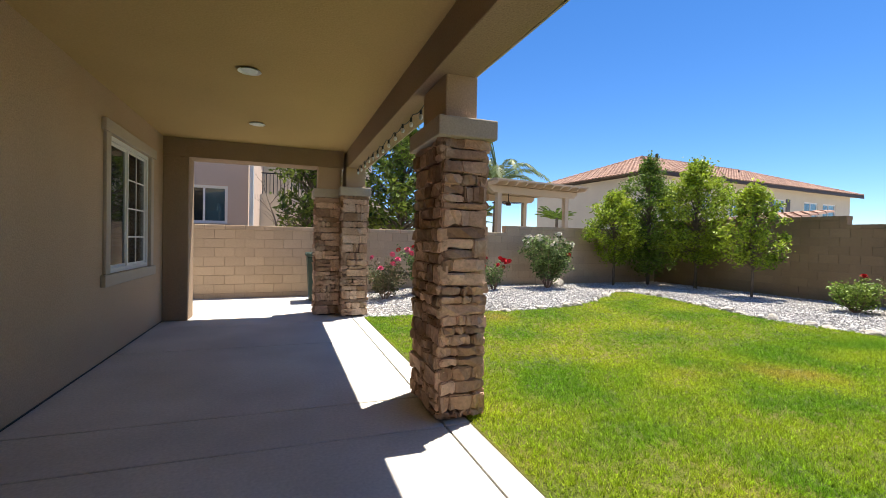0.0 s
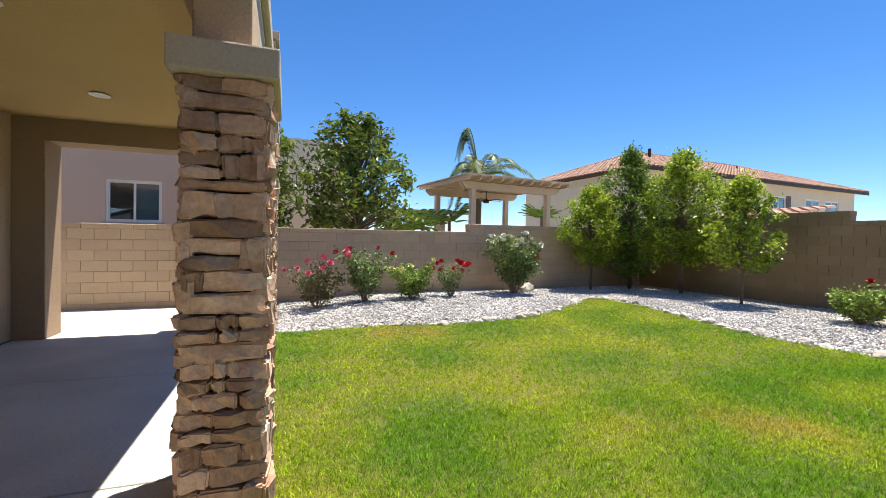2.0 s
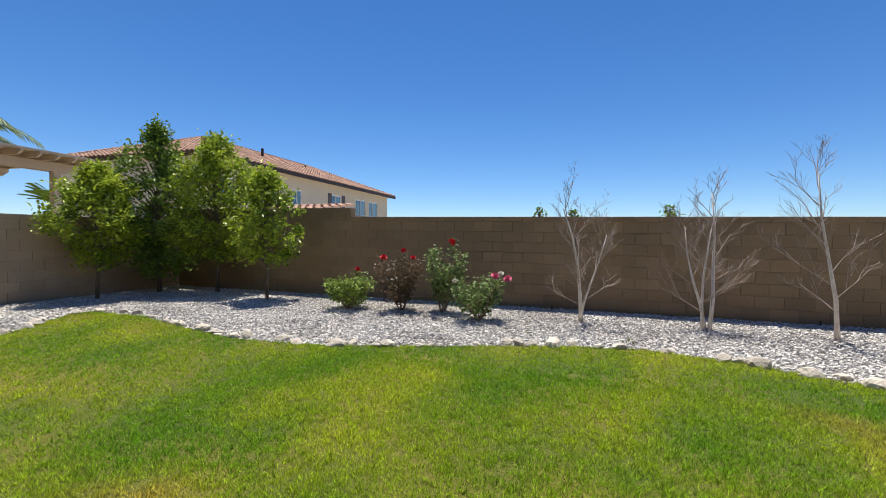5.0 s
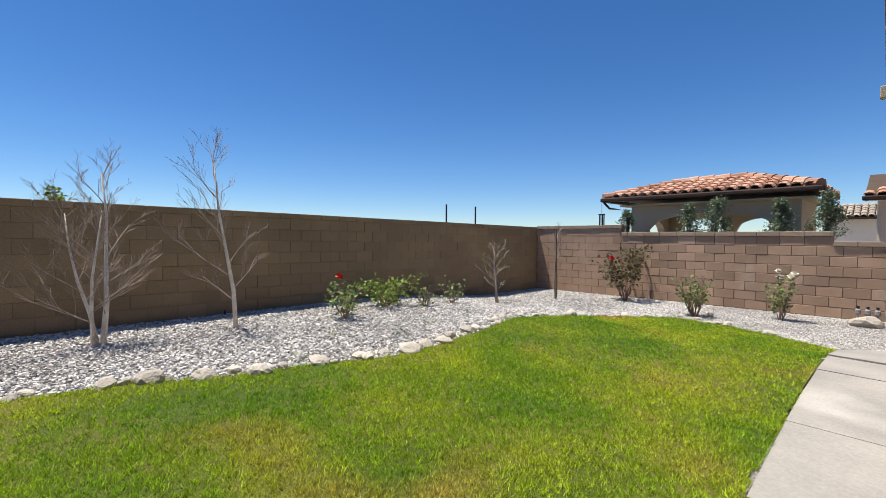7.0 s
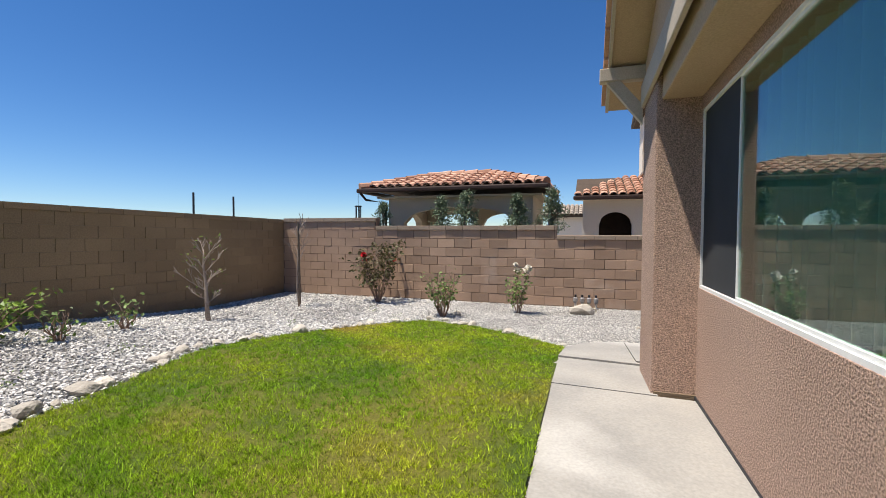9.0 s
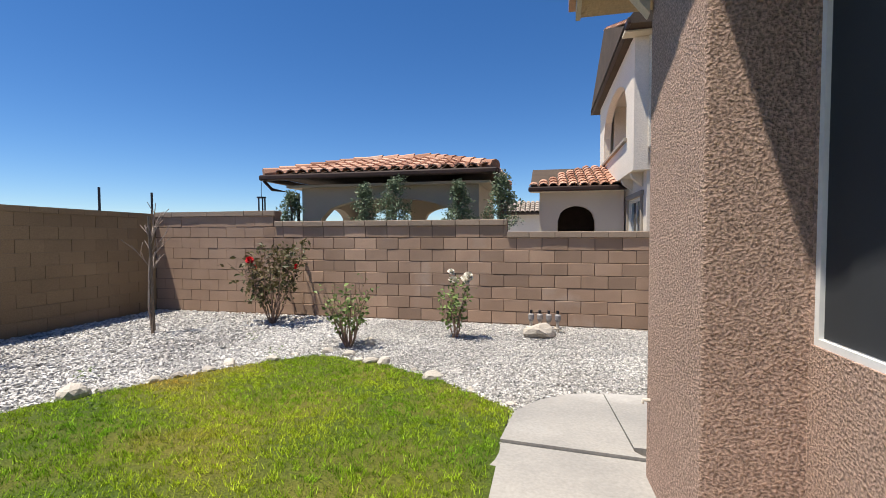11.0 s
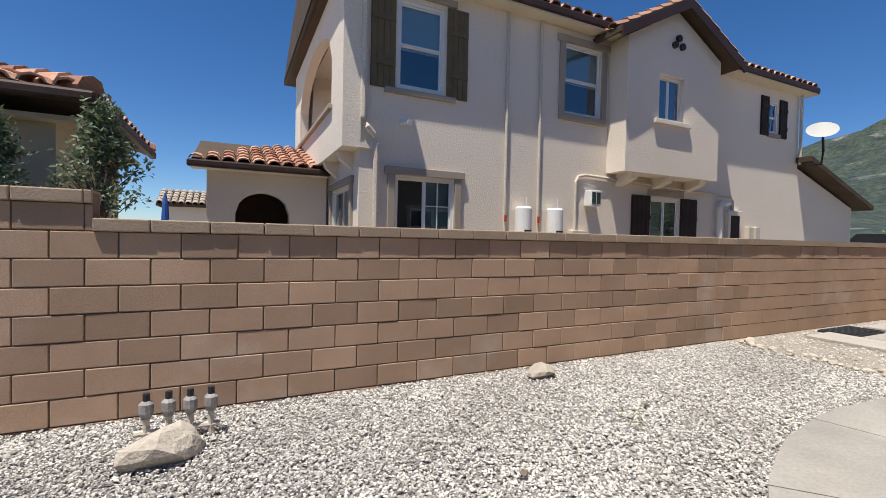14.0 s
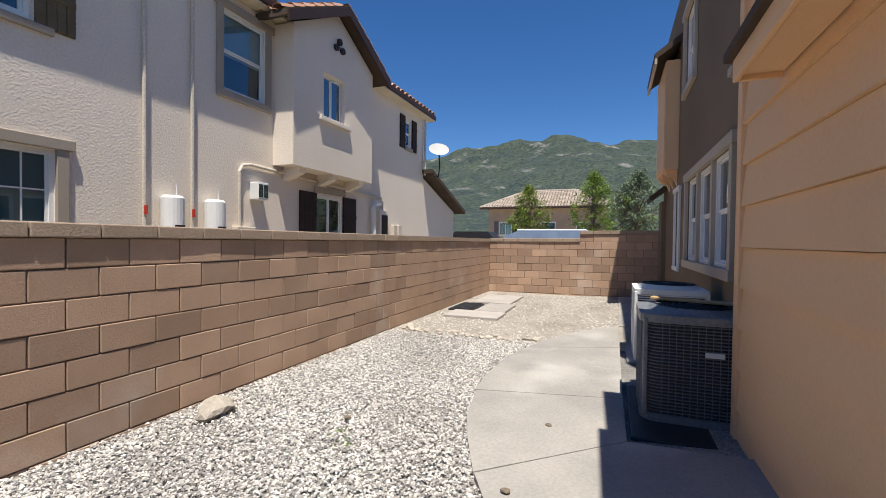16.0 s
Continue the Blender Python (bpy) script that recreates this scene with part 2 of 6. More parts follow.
def tube(bm, pts, radii, sides=8, cap=True):
    """A bent, tapering round bar through pts."""
    pts = [Vector(p) for p in pts]
    rings = []
    for i, p in enumerate(pts):
        d = (pts[min(i + 1, len(pts) - 1)] - pts[max(i - 1, 0)]).normalized()
        u = d.cross((0, 0, 1)) if abs(d.z) < 0.95 else d.cross((1, 0, 0))
        u.normalize()
        w = d.cross(u)
        r = radii[i] if isinstance(radii, (list, tuple)) else radii
        rings.append([bm.verts.new(p + r * (math.cos(a) * u + math.sin(a) * w)) for a in (2 * math.pi * k / sides for k in range(sides))])
    for a, b in zip(rings, rings[1:]):
        for k in range(sides):
            bm.faces.new((a[k], a[(k + 1) % sides], b[(k + 1) % sides], b[k]))
    if cap:
        bm.faces.new(rings[0][::-1])
        bm.faces.new(rings[-1])
    return bm


def bar(pts, radii, sides=8):
    return tube(bmesh.new(), pts, radii, sides)


def mesh_of(name, bm, material, smooth=False):
    me = bpy.data.meshes.new(name)
    bm.to_mesh(me)
    bm.free()
    me.materials.append(material)
    if smooth:
        me.polygons.foreach_set("use_smooth", [True] * len(me.polygons))
    return me


def thing(name, at, label, category, group="", kind=""):
    """A top-level thing: an Empty at its base."""
    ob = new(name)
    ob.empty_display_size = 0.1
    ob.location = at
    return tagged(ob, label, category, group, kind)


def part(name, bm, material, parent, label="", smooth=False, kind=""):
    """Links a bmesh, drawn in world places, as one mesh under a thing or under a part."""
    ob = new(name, mesh_of(name, bm, material, smooth))
    root = parent
    while root.parent:
        root = root.parent
    ob.parent = parent
    if parent is root:
        ob.matrix_parent_inverse = Matrix.Translation(-root.location)
    return tagged(ob, label, kind=kind)


def piece(name, me, m, parent, label=""):
    """A piece on shared mesh data, at the pose m in the world, under a thing."""
    ob = new(name, me)
    ob.parent = parent
    ob.matrix_parent_inverse = Matrix.Translation(-parent.location)
    ob.matrix_basis = m
    return tagged(ob, label)


def solid(name, bm, material, label, category, group="", kind="", smooth=False):
    """A thing that is one mesh."""
    return tagged(new(name, mesh_of(name, bm, material, smooth)), label, category, group, kind)


def cloud(name, verts, faces, material, parent=None, kind="stuff", label="", smooth=False):
    """Many small pieces as one mesh, from arrays (n, k, 3) of places and one piece's faces."""
    n, k = verts.shape[:2]
    f = np.asarray(faces)
    me = bpy.data.meshes.new(name)
    me.vertices.add(n * k)
    me.vertices.foreach_set("co", verts.astype(np.float32).ravel())
    loops = (f[None] + (np.arange(n) * k)[:, None, None]).reshape(-1)
    me.loops.add(len(loops))
    me.loops.foreach_set("vertex_index", loops.astype(np.int32))
    me.polygons.add(n * len(f))
    me.polygons.foreach_set("loop_start", (np.arange(n * len(f)) * f.shape[1]).astype(np.int32))
    me.polygons.foreach_set("use_smooth", np.full(n * len(f), smooth))
    me.update(calc_edges=True)
    me.materials.append(material)
    ob = new(name, me)
    if parent:
        root = parent
        while root.parent:
            root = root.parent
        ob.parent = parent
        if parent is root:
            ob.matrix_parent_inverse = Matrix.Translation(-root.location)
    return tagged(ob, label, kind=kind)


def ss(t):
    t = np.clip(t, 0, 1)
    return t * t * (3 - 2 * t)


def level(x, y):
    """The height of the yard: level at the patio, rising to the back wall, falling to the side yard."""
    x, y = np.asarray(x, float), np.asarray(y, float)
    return -0.15 * ss((-5.2 - y) / 4) + 0.13 * np.maximum(ss((x - 3) / 6), ss((y - 5.5) / 3) * ss((x - 1.4) / 2)) * ss((y + 9.5) / 5)


def inside(x, y, poly):
    """Which of the points lie in the outline."""
    hit = np.zeros(np.shape(x), bool)
    for (x0, y0), (x1, y1) in zip(poly, poly[1:] + poly[:1]):
        if y0 != y1:
            hit ^= ((y0 > y) != (y1 > y)) & (x < (x1 - x0) * (y - y0) / (y1 - y0) + x0)
    return hit


LAWN = [(1.42, 7.8), (1.42, 1.2), (2.2, -0.6), (3.8, -1.2), (4.9, -1.7), (5.16, -2.6), (5.2, -5.0), (5.24, -6.8), (5.16, -7.8),
        (5.93, -8.5), (6.78, -8.97), (7.63, -9.15), (8.05, -8.75), (8.4, -8.1), (8.75, -6.9), (8.95, -5.6), (8.6, -4.4), (8.4, -3.4),
        (8.42, -2.6), (8.65, -2.0), (8.85, -1.2), (9.25, -0.4), (9.4, 0.4), (9.25, 1.35), (8.6, 2.8), (8.12, 4.1), (7.95, 5.4), (8.2, 6.7),
        (8.55, 8.0), (8.5, 9.25), (8.1, 9.25), (7.5, 8.75), (6.5, 8.0), (5.5, 7.52), (4.0, 7.33), (2.6, 7.55)]
EDGE_X = lambda y: 12.18 + (6.44 - y) * 0.0178  # noqa: E731  the back wall's face


def sheet(name, x0, x1, y0, y1, step, poly, material, lift, label, category):
    """A surface that follows the yard's level inside an outline."""
    xs, ys = np.arange(x0, x1, step), np.arange(y0, y1, step)
    gx, gy = [a.ravel() for a in np.meshgrid(xs, ys)]
    keep = inside(gx + step / 2, gy + step / 2, poly) if poly else np.full(gx.shape, True)
    gx, gy = gx[keep], gy[keep]
    q = np.stack([np.stack([gx + dx, gy + dy, level(gx + dx, gy + dy) + lift], -1) for dx, dy in ((0, 0), (step, 0), (step, step), (0, step))], 1)
    ob = cloud(name, q, [[0, 1, 2, 3]], material, kind="structure", smooth=True)
    return tagged(ob, label, category)


# ---- ground ----
bm = bmesh.new()
bmesh.ops.create_grid(bm, x_segments=40, y_segments=40, size=2500)
for v in bm.verts:
    v.co.z = -0.6
solid("ground", bm, M["dirt"], "dry pale earth reaching the horizon", "ground", kind="structure")
sheet("gravel_bed", -8.3, 12.6, -11.7, 12.2, 0.3, None, M["gravel_bed"], -0.02, "bed of small grey and white gravel", "gravel")
sheet("lawn_soil", 1.3, 9.6, -9.4, 9.5, 0.1, LAWN, M["soil"], 0.005, "green lawn ground with yellowed patches", "lawn")
sheet("bare_dirt", -8.1, -2.05, -11.5, -7.0, 0.25, None, M["dirt"], 0.0, "pale dusty dirt of the side yard", "dirt")

# ---- concrete ----
patio = thing("patio_slab", (0, 4, -0.1), "grey concrete patio slab with straight control joints", "patio", kind="structure")
ys = [-1.3, 0.6, 3.15, 3.79, 6.06, 7.6, 9.3, 11.0]
for a, b in zip(ys, ys[1:]):
    part("slab", box(-3.4 if a > 8 else -1.74, 1.2, a + 0.007, b - 0.007, -0.1, 0.0, bevel=0.008), M["concrete"], patio)
    if a < 7.7:
        part("border_strip", box(1.212, 1.43, a + 0.004, min(b, 8.0) - 0.004, -0.1, 0.0, bevel=0.006), M["concrete"], patio)


def flat_piece(name, pts, parent, material, lift=0.03, thick=0.12):
    """A poured slab with a rounded rim that follows the yard's level."""
    bm = bmesh.new()
    top = [bm.verts.new((x, y, float(level(x, y)) + lift)) for x, y in pts]
    f = bm.faces.new(top)
    bm.normal_update()
    if f.normal.z < 0:
        f.normal_flip()
    bmesh.ops.extrude_face_region(bm, geom=[f])
    for v in top:
        v.co.z -= thick
    bmesh.ops.recalc_face_normals(bm, faces=bm.faces[:])
    bmesh.ops.triangulate(bm, faces=[f for f in bm.faces if len(f.verts) > 4])
    return part(name, bm, material, parent)


path = thing("walkway", (4.6, -4, -0.1), "pale concrete walkway curving round the house corner", "walkway", kind="structure")
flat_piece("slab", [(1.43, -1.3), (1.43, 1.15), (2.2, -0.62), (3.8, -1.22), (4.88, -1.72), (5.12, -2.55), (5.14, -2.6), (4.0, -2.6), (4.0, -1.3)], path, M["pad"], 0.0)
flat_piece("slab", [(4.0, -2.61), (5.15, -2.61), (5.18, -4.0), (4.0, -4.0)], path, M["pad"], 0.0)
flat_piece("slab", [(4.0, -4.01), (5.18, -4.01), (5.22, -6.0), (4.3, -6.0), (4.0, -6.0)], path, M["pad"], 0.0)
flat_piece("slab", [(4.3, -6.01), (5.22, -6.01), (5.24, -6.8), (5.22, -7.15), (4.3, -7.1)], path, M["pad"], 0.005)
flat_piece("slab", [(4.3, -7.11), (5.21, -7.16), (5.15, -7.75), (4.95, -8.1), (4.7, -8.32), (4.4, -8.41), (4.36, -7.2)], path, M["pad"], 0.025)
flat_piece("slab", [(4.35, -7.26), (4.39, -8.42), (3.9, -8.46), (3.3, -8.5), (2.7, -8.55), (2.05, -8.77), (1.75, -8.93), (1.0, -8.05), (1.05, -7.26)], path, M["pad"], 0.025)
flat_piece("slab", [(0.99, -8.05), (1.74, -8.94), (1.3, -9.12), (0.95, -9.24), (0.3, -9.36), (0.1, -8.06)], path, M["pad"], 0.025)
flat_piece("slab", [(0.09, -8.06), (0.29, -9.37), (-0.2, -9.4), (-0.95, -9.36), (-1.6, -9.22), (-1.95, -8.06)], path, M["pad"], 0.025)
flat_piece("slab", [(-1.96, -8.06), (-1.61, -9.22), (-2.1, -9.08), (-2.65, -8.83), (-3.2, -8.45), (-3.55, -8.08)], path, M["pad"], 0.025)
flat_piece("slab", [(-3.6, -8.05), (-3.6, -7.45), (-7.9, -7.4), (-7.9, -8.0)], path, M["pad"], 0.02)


# ---- block walls ----
def block_mesh(name, lx, lz, t, material, r=0.007):
    return mesh_of(name, box(-lx / 2, lx / 2, -t / 2, t / 2, -lz / 2, lz / 2, bevel=r), material)


def block_wall(name, a, b, base_a, base_b, ref, sections, material, mortar, cap_mat, label, near=None, first=0.0, thick=0.2, cap_h=0.097, gap=0.009, round_off=0.006, lip=0.026):
    """A wall of 16 x 8 inch blocks from a to b (its yard face), in one running bond. ref: the top over its lowest stretch, at its start and its end.
    sections: (from, to, courses above ref) in metres along it. near: the stretch in which blocks are pieces of their own."""
    A, B = Vector((*a, 0)), Vector((*b, 0))
    along, L = (B - A).normalized(), (B - A).length
    back = Vector((-along.y, along.x, 0))  # away from the yard, left of the way
    ang = math.atan2(along.y, along.x)
    root = thing(name, (A.x, A.y, base_a), label, "wall", kind="structure")
    P, C = 0.4064, 0.2032
    unit = block_mesh("block", P - gap, C - gap, thick, material, round_off)
    cap_unit = block_mesh("cap_block", P - 0.008, cap_h, thick + 2 * lip, cap_mat, 0.009)
    rest, rest_caps, core = bmesh.new(), bmesh.new(), bmesh.new()
    slope = (ref[1] - ref[0]) / L
    base = lambda s: base_a + (base_b - base_a) * s / L  # noqa: E731
    top = lambda s: ref[0] + slope * s  # noqa: E731
    rnd = random.Random(len(name) * 7 + len(sections))

    def lay(shared, bm, s0, s1, z0, z1, off, deep, nm):
        mid = A + along * (s0 + s1) / 2 + back * (thick / 2 + off)
        tip = rnd.uniform(-0.006, 0.006) if nm == "block" else rnd.uniform(-0.004, 0.004)
        m = Matrix.Translation((mid.x, mid.y, (z0 + z1) / 2)) @ Matrix.Rotation(ang + tip, 4, "Z") @ Matrix.Rotation(-math.atan(slope), 4, "Y")
        if near and near[0] <= (s0 + s1) / 2 <= near[1]:
            piece(nm, shared, m @ Matrix.Diagonal(((s1 - s0) / P, 1, 1, 1)), root)
        else:
            h, g = (s1 - s0 - gap) / 2, gap / 2
            for v in bx(bm, -h, h, -deep / 2, deep / 2, -(z1 - z0) / 2 + g, (z1 - z0) / 2 - g):
                v.co = m @ v.co

    def course(shared, bm, s0, s1, z_of, high, shift, nm, deep):
        s = first + math.floor((s0 - first) / P) * P - P + shift
        while s < s1:
            c0, c1 = max(s, s0), min(s + P, s1)
            if c1 - c0 > 0.04:
                t = z_of((c0 + c1) / 2)
                lay(shared, bm, c0, c1, t - high, t, rnd.uniform(-0.003, 0.003), deep, nm)
            s += P

    for s0, s1, n in sections:
        for v in bx(core, s0, s1, 0.012, thick - 0.012, 0, 1):
            s = v.co.x
            z = base(s) - 0.25 if v.co.z < 0.5 else top(s) + n * C - 0.02
            p = A + along * s + back * v.co.y
            v.co = (p.x, p.y, z)
        course(cap_unit, rest_caps, s0, s1, lambda s: top(s) + n * C, cap_h, 0, "cap_block", thick + 2 * lip)  # noqa: B023
        for k in range(n):
            course(unit, rest, s0, s1, lambda s: top(s) + (k + 1) * C - cap_h, C, P / 2 if k % 2 else 0, "block", thick)  # noqa: B023
    row, lo = 0, min(base(0) - top(0), base(L) - top(L))
    while -cap_h - C * row > lo - 0.02:
        course(unit, rest, 0, L, lambda s: top(s) - cap_h - C * row, C, P / 2 if row % 2 == 0 else 0, "block", thick)  # noqa: B023
        row += 1
    part("core", core, mortar, root)
    if rest.verts:
        part("far_blocks", rest, material, root, kind="stuff")
    if rest_caps.verts:
        part("far_caps", rest_caps, cap_mat, root, kind="stuff")
    return root


NE, SE, SW = (EDGE_X(11.85), 11.85), (EDGE_X(-11.5), -11.5), (-8.04, -11.5)
# from each start the yard lies on the right of the way
block_wall("wall_south", SE, SW, -0.1, -0.15, (1.383, 1.375), [(0, SE[0] - 9.8, 2), (SE[0] - 9.8, SE[0] - 5.52, 1), (SE[0] - 5.52, SE[0] + 8.04, 0)],
           M["block_s"], M["mortar_s"], M["cap_s"], "brown concrete block wall with a stepped cap row", near=(2.2, 15.0), first=(SE[0] - 8.411) % 0.4064)
LE = math.hypot(NE[0] - SE[0], NE[1] - SE[1])
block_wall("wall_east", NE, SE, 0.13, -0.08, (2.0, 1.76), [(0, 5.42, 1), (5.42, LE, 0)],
           M["block_e_shaded"], M["mortar_e"], M["block_e_shaded"], "tan slumped block wall in its own shade", near=(6.0, 16.8), gap=0.006, round_off=0.004, lip=0.018)
solid("wall_corner", box(SE[0] + 0.012, SE[0] + 0.22, -11.74, -11.3, -0.3, 1.7), M["mortar_e"], "mortar core where the block walls meet", "wall", kind="structure")
LN = math.hypot(NE[0] + 4.0, 1.15)
block_wall("wall_north", (-4.0, 10.7), NE, 0.0, 0.15, (1.615, 1.68), [(0, 10.1, 0), (10.1, LN, 1)],
           M["block_n"], M["mortar_n"], M["block_n"], "tan slumped block wall behind the rose bed", near=(2.0, 11.0), gap=0.006, round_off=0.004, lip=0.018)
block_wall("wall_west", SW, (-8.04, -6.8), -0.15, -0.15, (1.38, 1.42), [(0, 2.5, 0), (2.5, 4.7, 1)],
           M["block_s"], M["mortar_s"], M["cap_s"], "brown block wall closing the side yard", near=(0, 4.4))

# ---- own house: patio side ----
def window_unit(parent, origin, right, up, out, w, h, frame=0.05, sash=0.0, slider=True, grid=0, depth=0.07, pane="glass", screen=False, hung=False, fm="white", backing=True):
    """A window of frame, mullion, bars and panes in the plane of right and up; origin is its lower left corner on the wall's face."""
    o, r, u, n = Vector(origin), Vector(right), Vector(up), Vector(out)

    def put(bm):
        for v in bm.verts:
            v.co = o + r * v.co.x + u * v.co.z + n * v.co.y
        bmesh.ops.recalc_face_normals(bm, faces=bm.faces[:])
        return bm

    fr = bmesh.new()
    for q in ((0, w, 0, frame), (0, w, h - frame, h), (0, frame, frame, h - frame), (w - frame, w, frame, h - frame)):
        bx(fr, q[0], q[1], -depth, 0.012, q[2], q[3])
    win = part("window_frame", put(fr), M[fm], parent)
    if hung and pane == "glass_house":
        part("roller_blind", put(box(0.03, w - 0.03, -depth - 0.015, -depth - 0.008, h * 0.46, h - 0.02)), M["curtain"], win, "pale roller blind half drawn")
    # grey-green sheet behind one half of the sliding window
    if slider and not hung and pane == "glass_house":
        part("drape", put(box(w / 2 + 0.02, w - 0.03, -depth - 0.016, -depth - 0.009, 0.03, h - 0.03)), M["drape"], win, "grey-green panel behind the pane")
    # near-black backing sheet stands in for the dark room behind the glass
    if backing:
        part("blind", put(box(0.01, w - 0.01, -depth - 0.03, -depth - 0.02, 0.01, h - 0.01)), M["screen"], win)
    halves = [(0, w / 2), (w / 2, w)] if slider and not hung else [(0, w)]
    if screen:
        halves = [(0, w * 0.275), (w * 0.275, w)]
    vert = [(frame, h / 2), (h / 2, h - frame)] if hung else [(frame, h - frame)]
    for i, (a, b) in enumerate(halves):
        for k, (z0, z1) in enumerate(vert):
            y = -depth * (0.35 if (i + k) % 2 else 0.6)
            a1, b1 = max(a, frame) , min(b, w - frame)
            st, e = bmesh.new(), sash or 0.03
            for q in ((a1, b1, z0, z0 + e), (a1, b1, z1 - e, z1), (a1, a1 + e, z0 + e, z1 - e), (b1 - e, b1, z0 + e, z1 - e)):
                bx(st, q[0], q[1], y - 0.012, y + 0.012, q[2], q[3])
            if grid and i == 1:
                for g in range(1, grid):
                    z = z0 + (z1 - z0) * g / grid
                    bx(st, a1 + 0.03, b1 - 0.03, y - 0.006, y + 0.006, z - 0.009, z + 0.009)
                bx(st, (a1 + b1) / 2 - 0.009, (a1 + b1) / 2 + 0.009, y - 0.007, y + 0.007, z0 + 0.03, z1 - 0.03)
            part("sash", put(st), M[fm], win)
            p = part("pane", put(box(a1 + 0.02, b1 - 0.02, y - 0.003, y + 0.003, z0 + 0.02, z1 - 0.02)), M[pane], win)
            p.visible_shadow = False
    return win


def framed(parent, name, x0, x1, z0, z1, width, d0, d1, plane, axis, material, sill=0.0):
    """Trim round an opening: two jambs and two rails. plane: the wall's face; axis: along which it faces."""
    sgn = 1 if d1 > d0 else -1
    for nm, q in (("head_trim", (x0 - width - 0.06, x1 + width + 0.06, z1, z1 + width)), ("sill", (x0 - width - sill, x1 + width + sill, z0 - width, z0)),
                  ("jamb", (x0 - width, x0, z0, z1)), ("jamb", (x1, x1 + width, z0, z1))):
        lo, hi = sorted((plane + d0, plane + d1 + (0.015 * sgn if nm in ("sill", "head_trim") else 0)))
        bm = box(lo, hi, q[0], q[1], q[2], q[3], bevel=0.008) if axis == "x" else box(q[0], q[1], lo, hi, q[2], q[3], bevel=0.008)
        part(nm, bm, material, parent)


def wall_with_holes(x0, x1, z0, z1, holes, lo, hi, axis):
    """A wall slab with rectangular openings through it; x and z in its plane, lo to hi through it."""
    xs = sorted({x0, x1, *[h[0] for h in holes], *[h[1] for h in holes]})
    zs = sorted({z0, z1, *[h[2] for h in holes], *[h[3] for h in holes]})
    bm = bmesh.new()
    for a, b in zip(xs, xs[1:]):
        for c, d in zip(zs, zs[1:]):
            mx, mz = (a + b) / 2, (c + d) / 2
            if any(h[0] < mx < h[1] and h[2] < mz < h[3] for h in holes):
                continue
            if axis == "x":
                bx(bm, lo, hi, a, b, c, d)
            else:
                bx(bm, a, b, lo, hi, c, d)
    bmesh.ops.remove_doubles(bm, verts=bm.verts[:], dist=1e-5)
    bm.verts.index_update()
    seen = {}
    for f in bm.faces[:]:
        seen.setdefault(frozenset(v.index for v in f.verts), []).append(f)
    bmesh.ops.delete(bm, geom=[f for fs in seen.values() if len(fs) > 1 for f in fs], context="FACES_ONLY")
    return bm


house = thing("wall_patio_side", (-1.8, 4, 0), "tan stucco house wall under the patio cover", "wall", kind="structure")
part("stucco_wall", wall_with_holes(-1.3, 8.6, 0, 3.1, [(5.86, 7.4, 0.93, 2.46)], -2.0, -1.74, "x"), M["stucco_patio"], house)
part("weep_strip", box(-1.745, -1.732, -1.3, 8.2, 0.0, 0.012), M["iron"], house)
win1 = thing("window_1", (-1.74, 6.5, 0.8), "white vinyl sliding window with tan stucco trim", "window", kind="structure")
framed(win1, "trim", 5.86, 7.4, 0.93, 2.46, 0.13, 0.0, 0.035, -1.74, "x", M["trim"], 0.06)
window_unit(win1, (-1.76, 5.86, 0.93), (0, 1, 0), (0, 0, 1), (1, 0, 0), 1.54, 1.53, grid=4, pane="glass_dim")
slat_m = mat("slat_grey", (0.20, 0.205, 0.20), (0.17, 0.175, 0.17), 0.7, 4, 40, 0.05, 0.002, grain=0.06)
for k in range(26):
    z = 0.99 + k * 0.056
    part("blind_slat", prism([(-1.855, z), (-1.85, z + 0.004), (-1.835, z + 0.04), (-1.84, z + 0.036)], 5.92, 7.34, "y"), slat_m, win1)
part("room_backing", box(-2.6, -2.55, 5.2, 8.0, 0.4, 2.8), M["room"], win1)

wing = thing("wall_patio_end", (-1.55, 8.35, 0), "stucco wing wall and header closing the patio end", "wall", kind="structure")
part("wing_wall", box(-1.74, -1.38, 8.15, 8.6, 0, 2.63, bevel=0.012), M["beam_shaded"], wing)
part("header", box(-1.74, 1.05, 8.153, 8.6, 2.632, 3.1), M["beam_shaded"], wing)
part("post_stub", box(0.62, 1.02, 8.16, 8.59, 2.24, 2.63), M["stucco_patio"], wing)
beam = thing("patio_beam", (1.25, 3.5, 2.6), "tan stucco beam along the open patio side", "beam", kind="structure")
part("beam_body", box(1.1, 1.43, -1.3, 8.6, 2.63, 3.1, bevel=0.01), M["beam_shaded"], beam)
# lighter skin added so the beam's outer face looks lit
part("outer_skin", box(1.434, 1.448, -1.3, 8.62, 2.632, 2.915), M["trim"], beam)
part("band", box(1.45, 1.5, -1.3, 8.66, 2.92, 3.1, bevel=0.012), M["trim"], beam)
solid("ceiling", box(-2.0, 1.4, -1.3, 8.6, 2.93, 3.05), M["ceiling"], "smooth tan stucco patio ceiling", "ceiling", kind="structure")
balcony = thing("balcony", (0, 3.5, 3.1), "balcony over the patio with black iron railing and stucco post", "balcony", kind="structure")
part("deck", box(-2.0, 1.43, -1.3, 8.6, 3.102, 3.2), M["trim"], balcony)
part("corner_post", box(1.05, 1.44, 8.1, 8.6, 3.2, 4.4, bevel=0.012), M["stucco_patio"], balcony)
part("post_cap", box(1.0, 1.49, 8.05, 8.65, 4.4, 4.52, bevel=0.012), M["trim"], balcony)
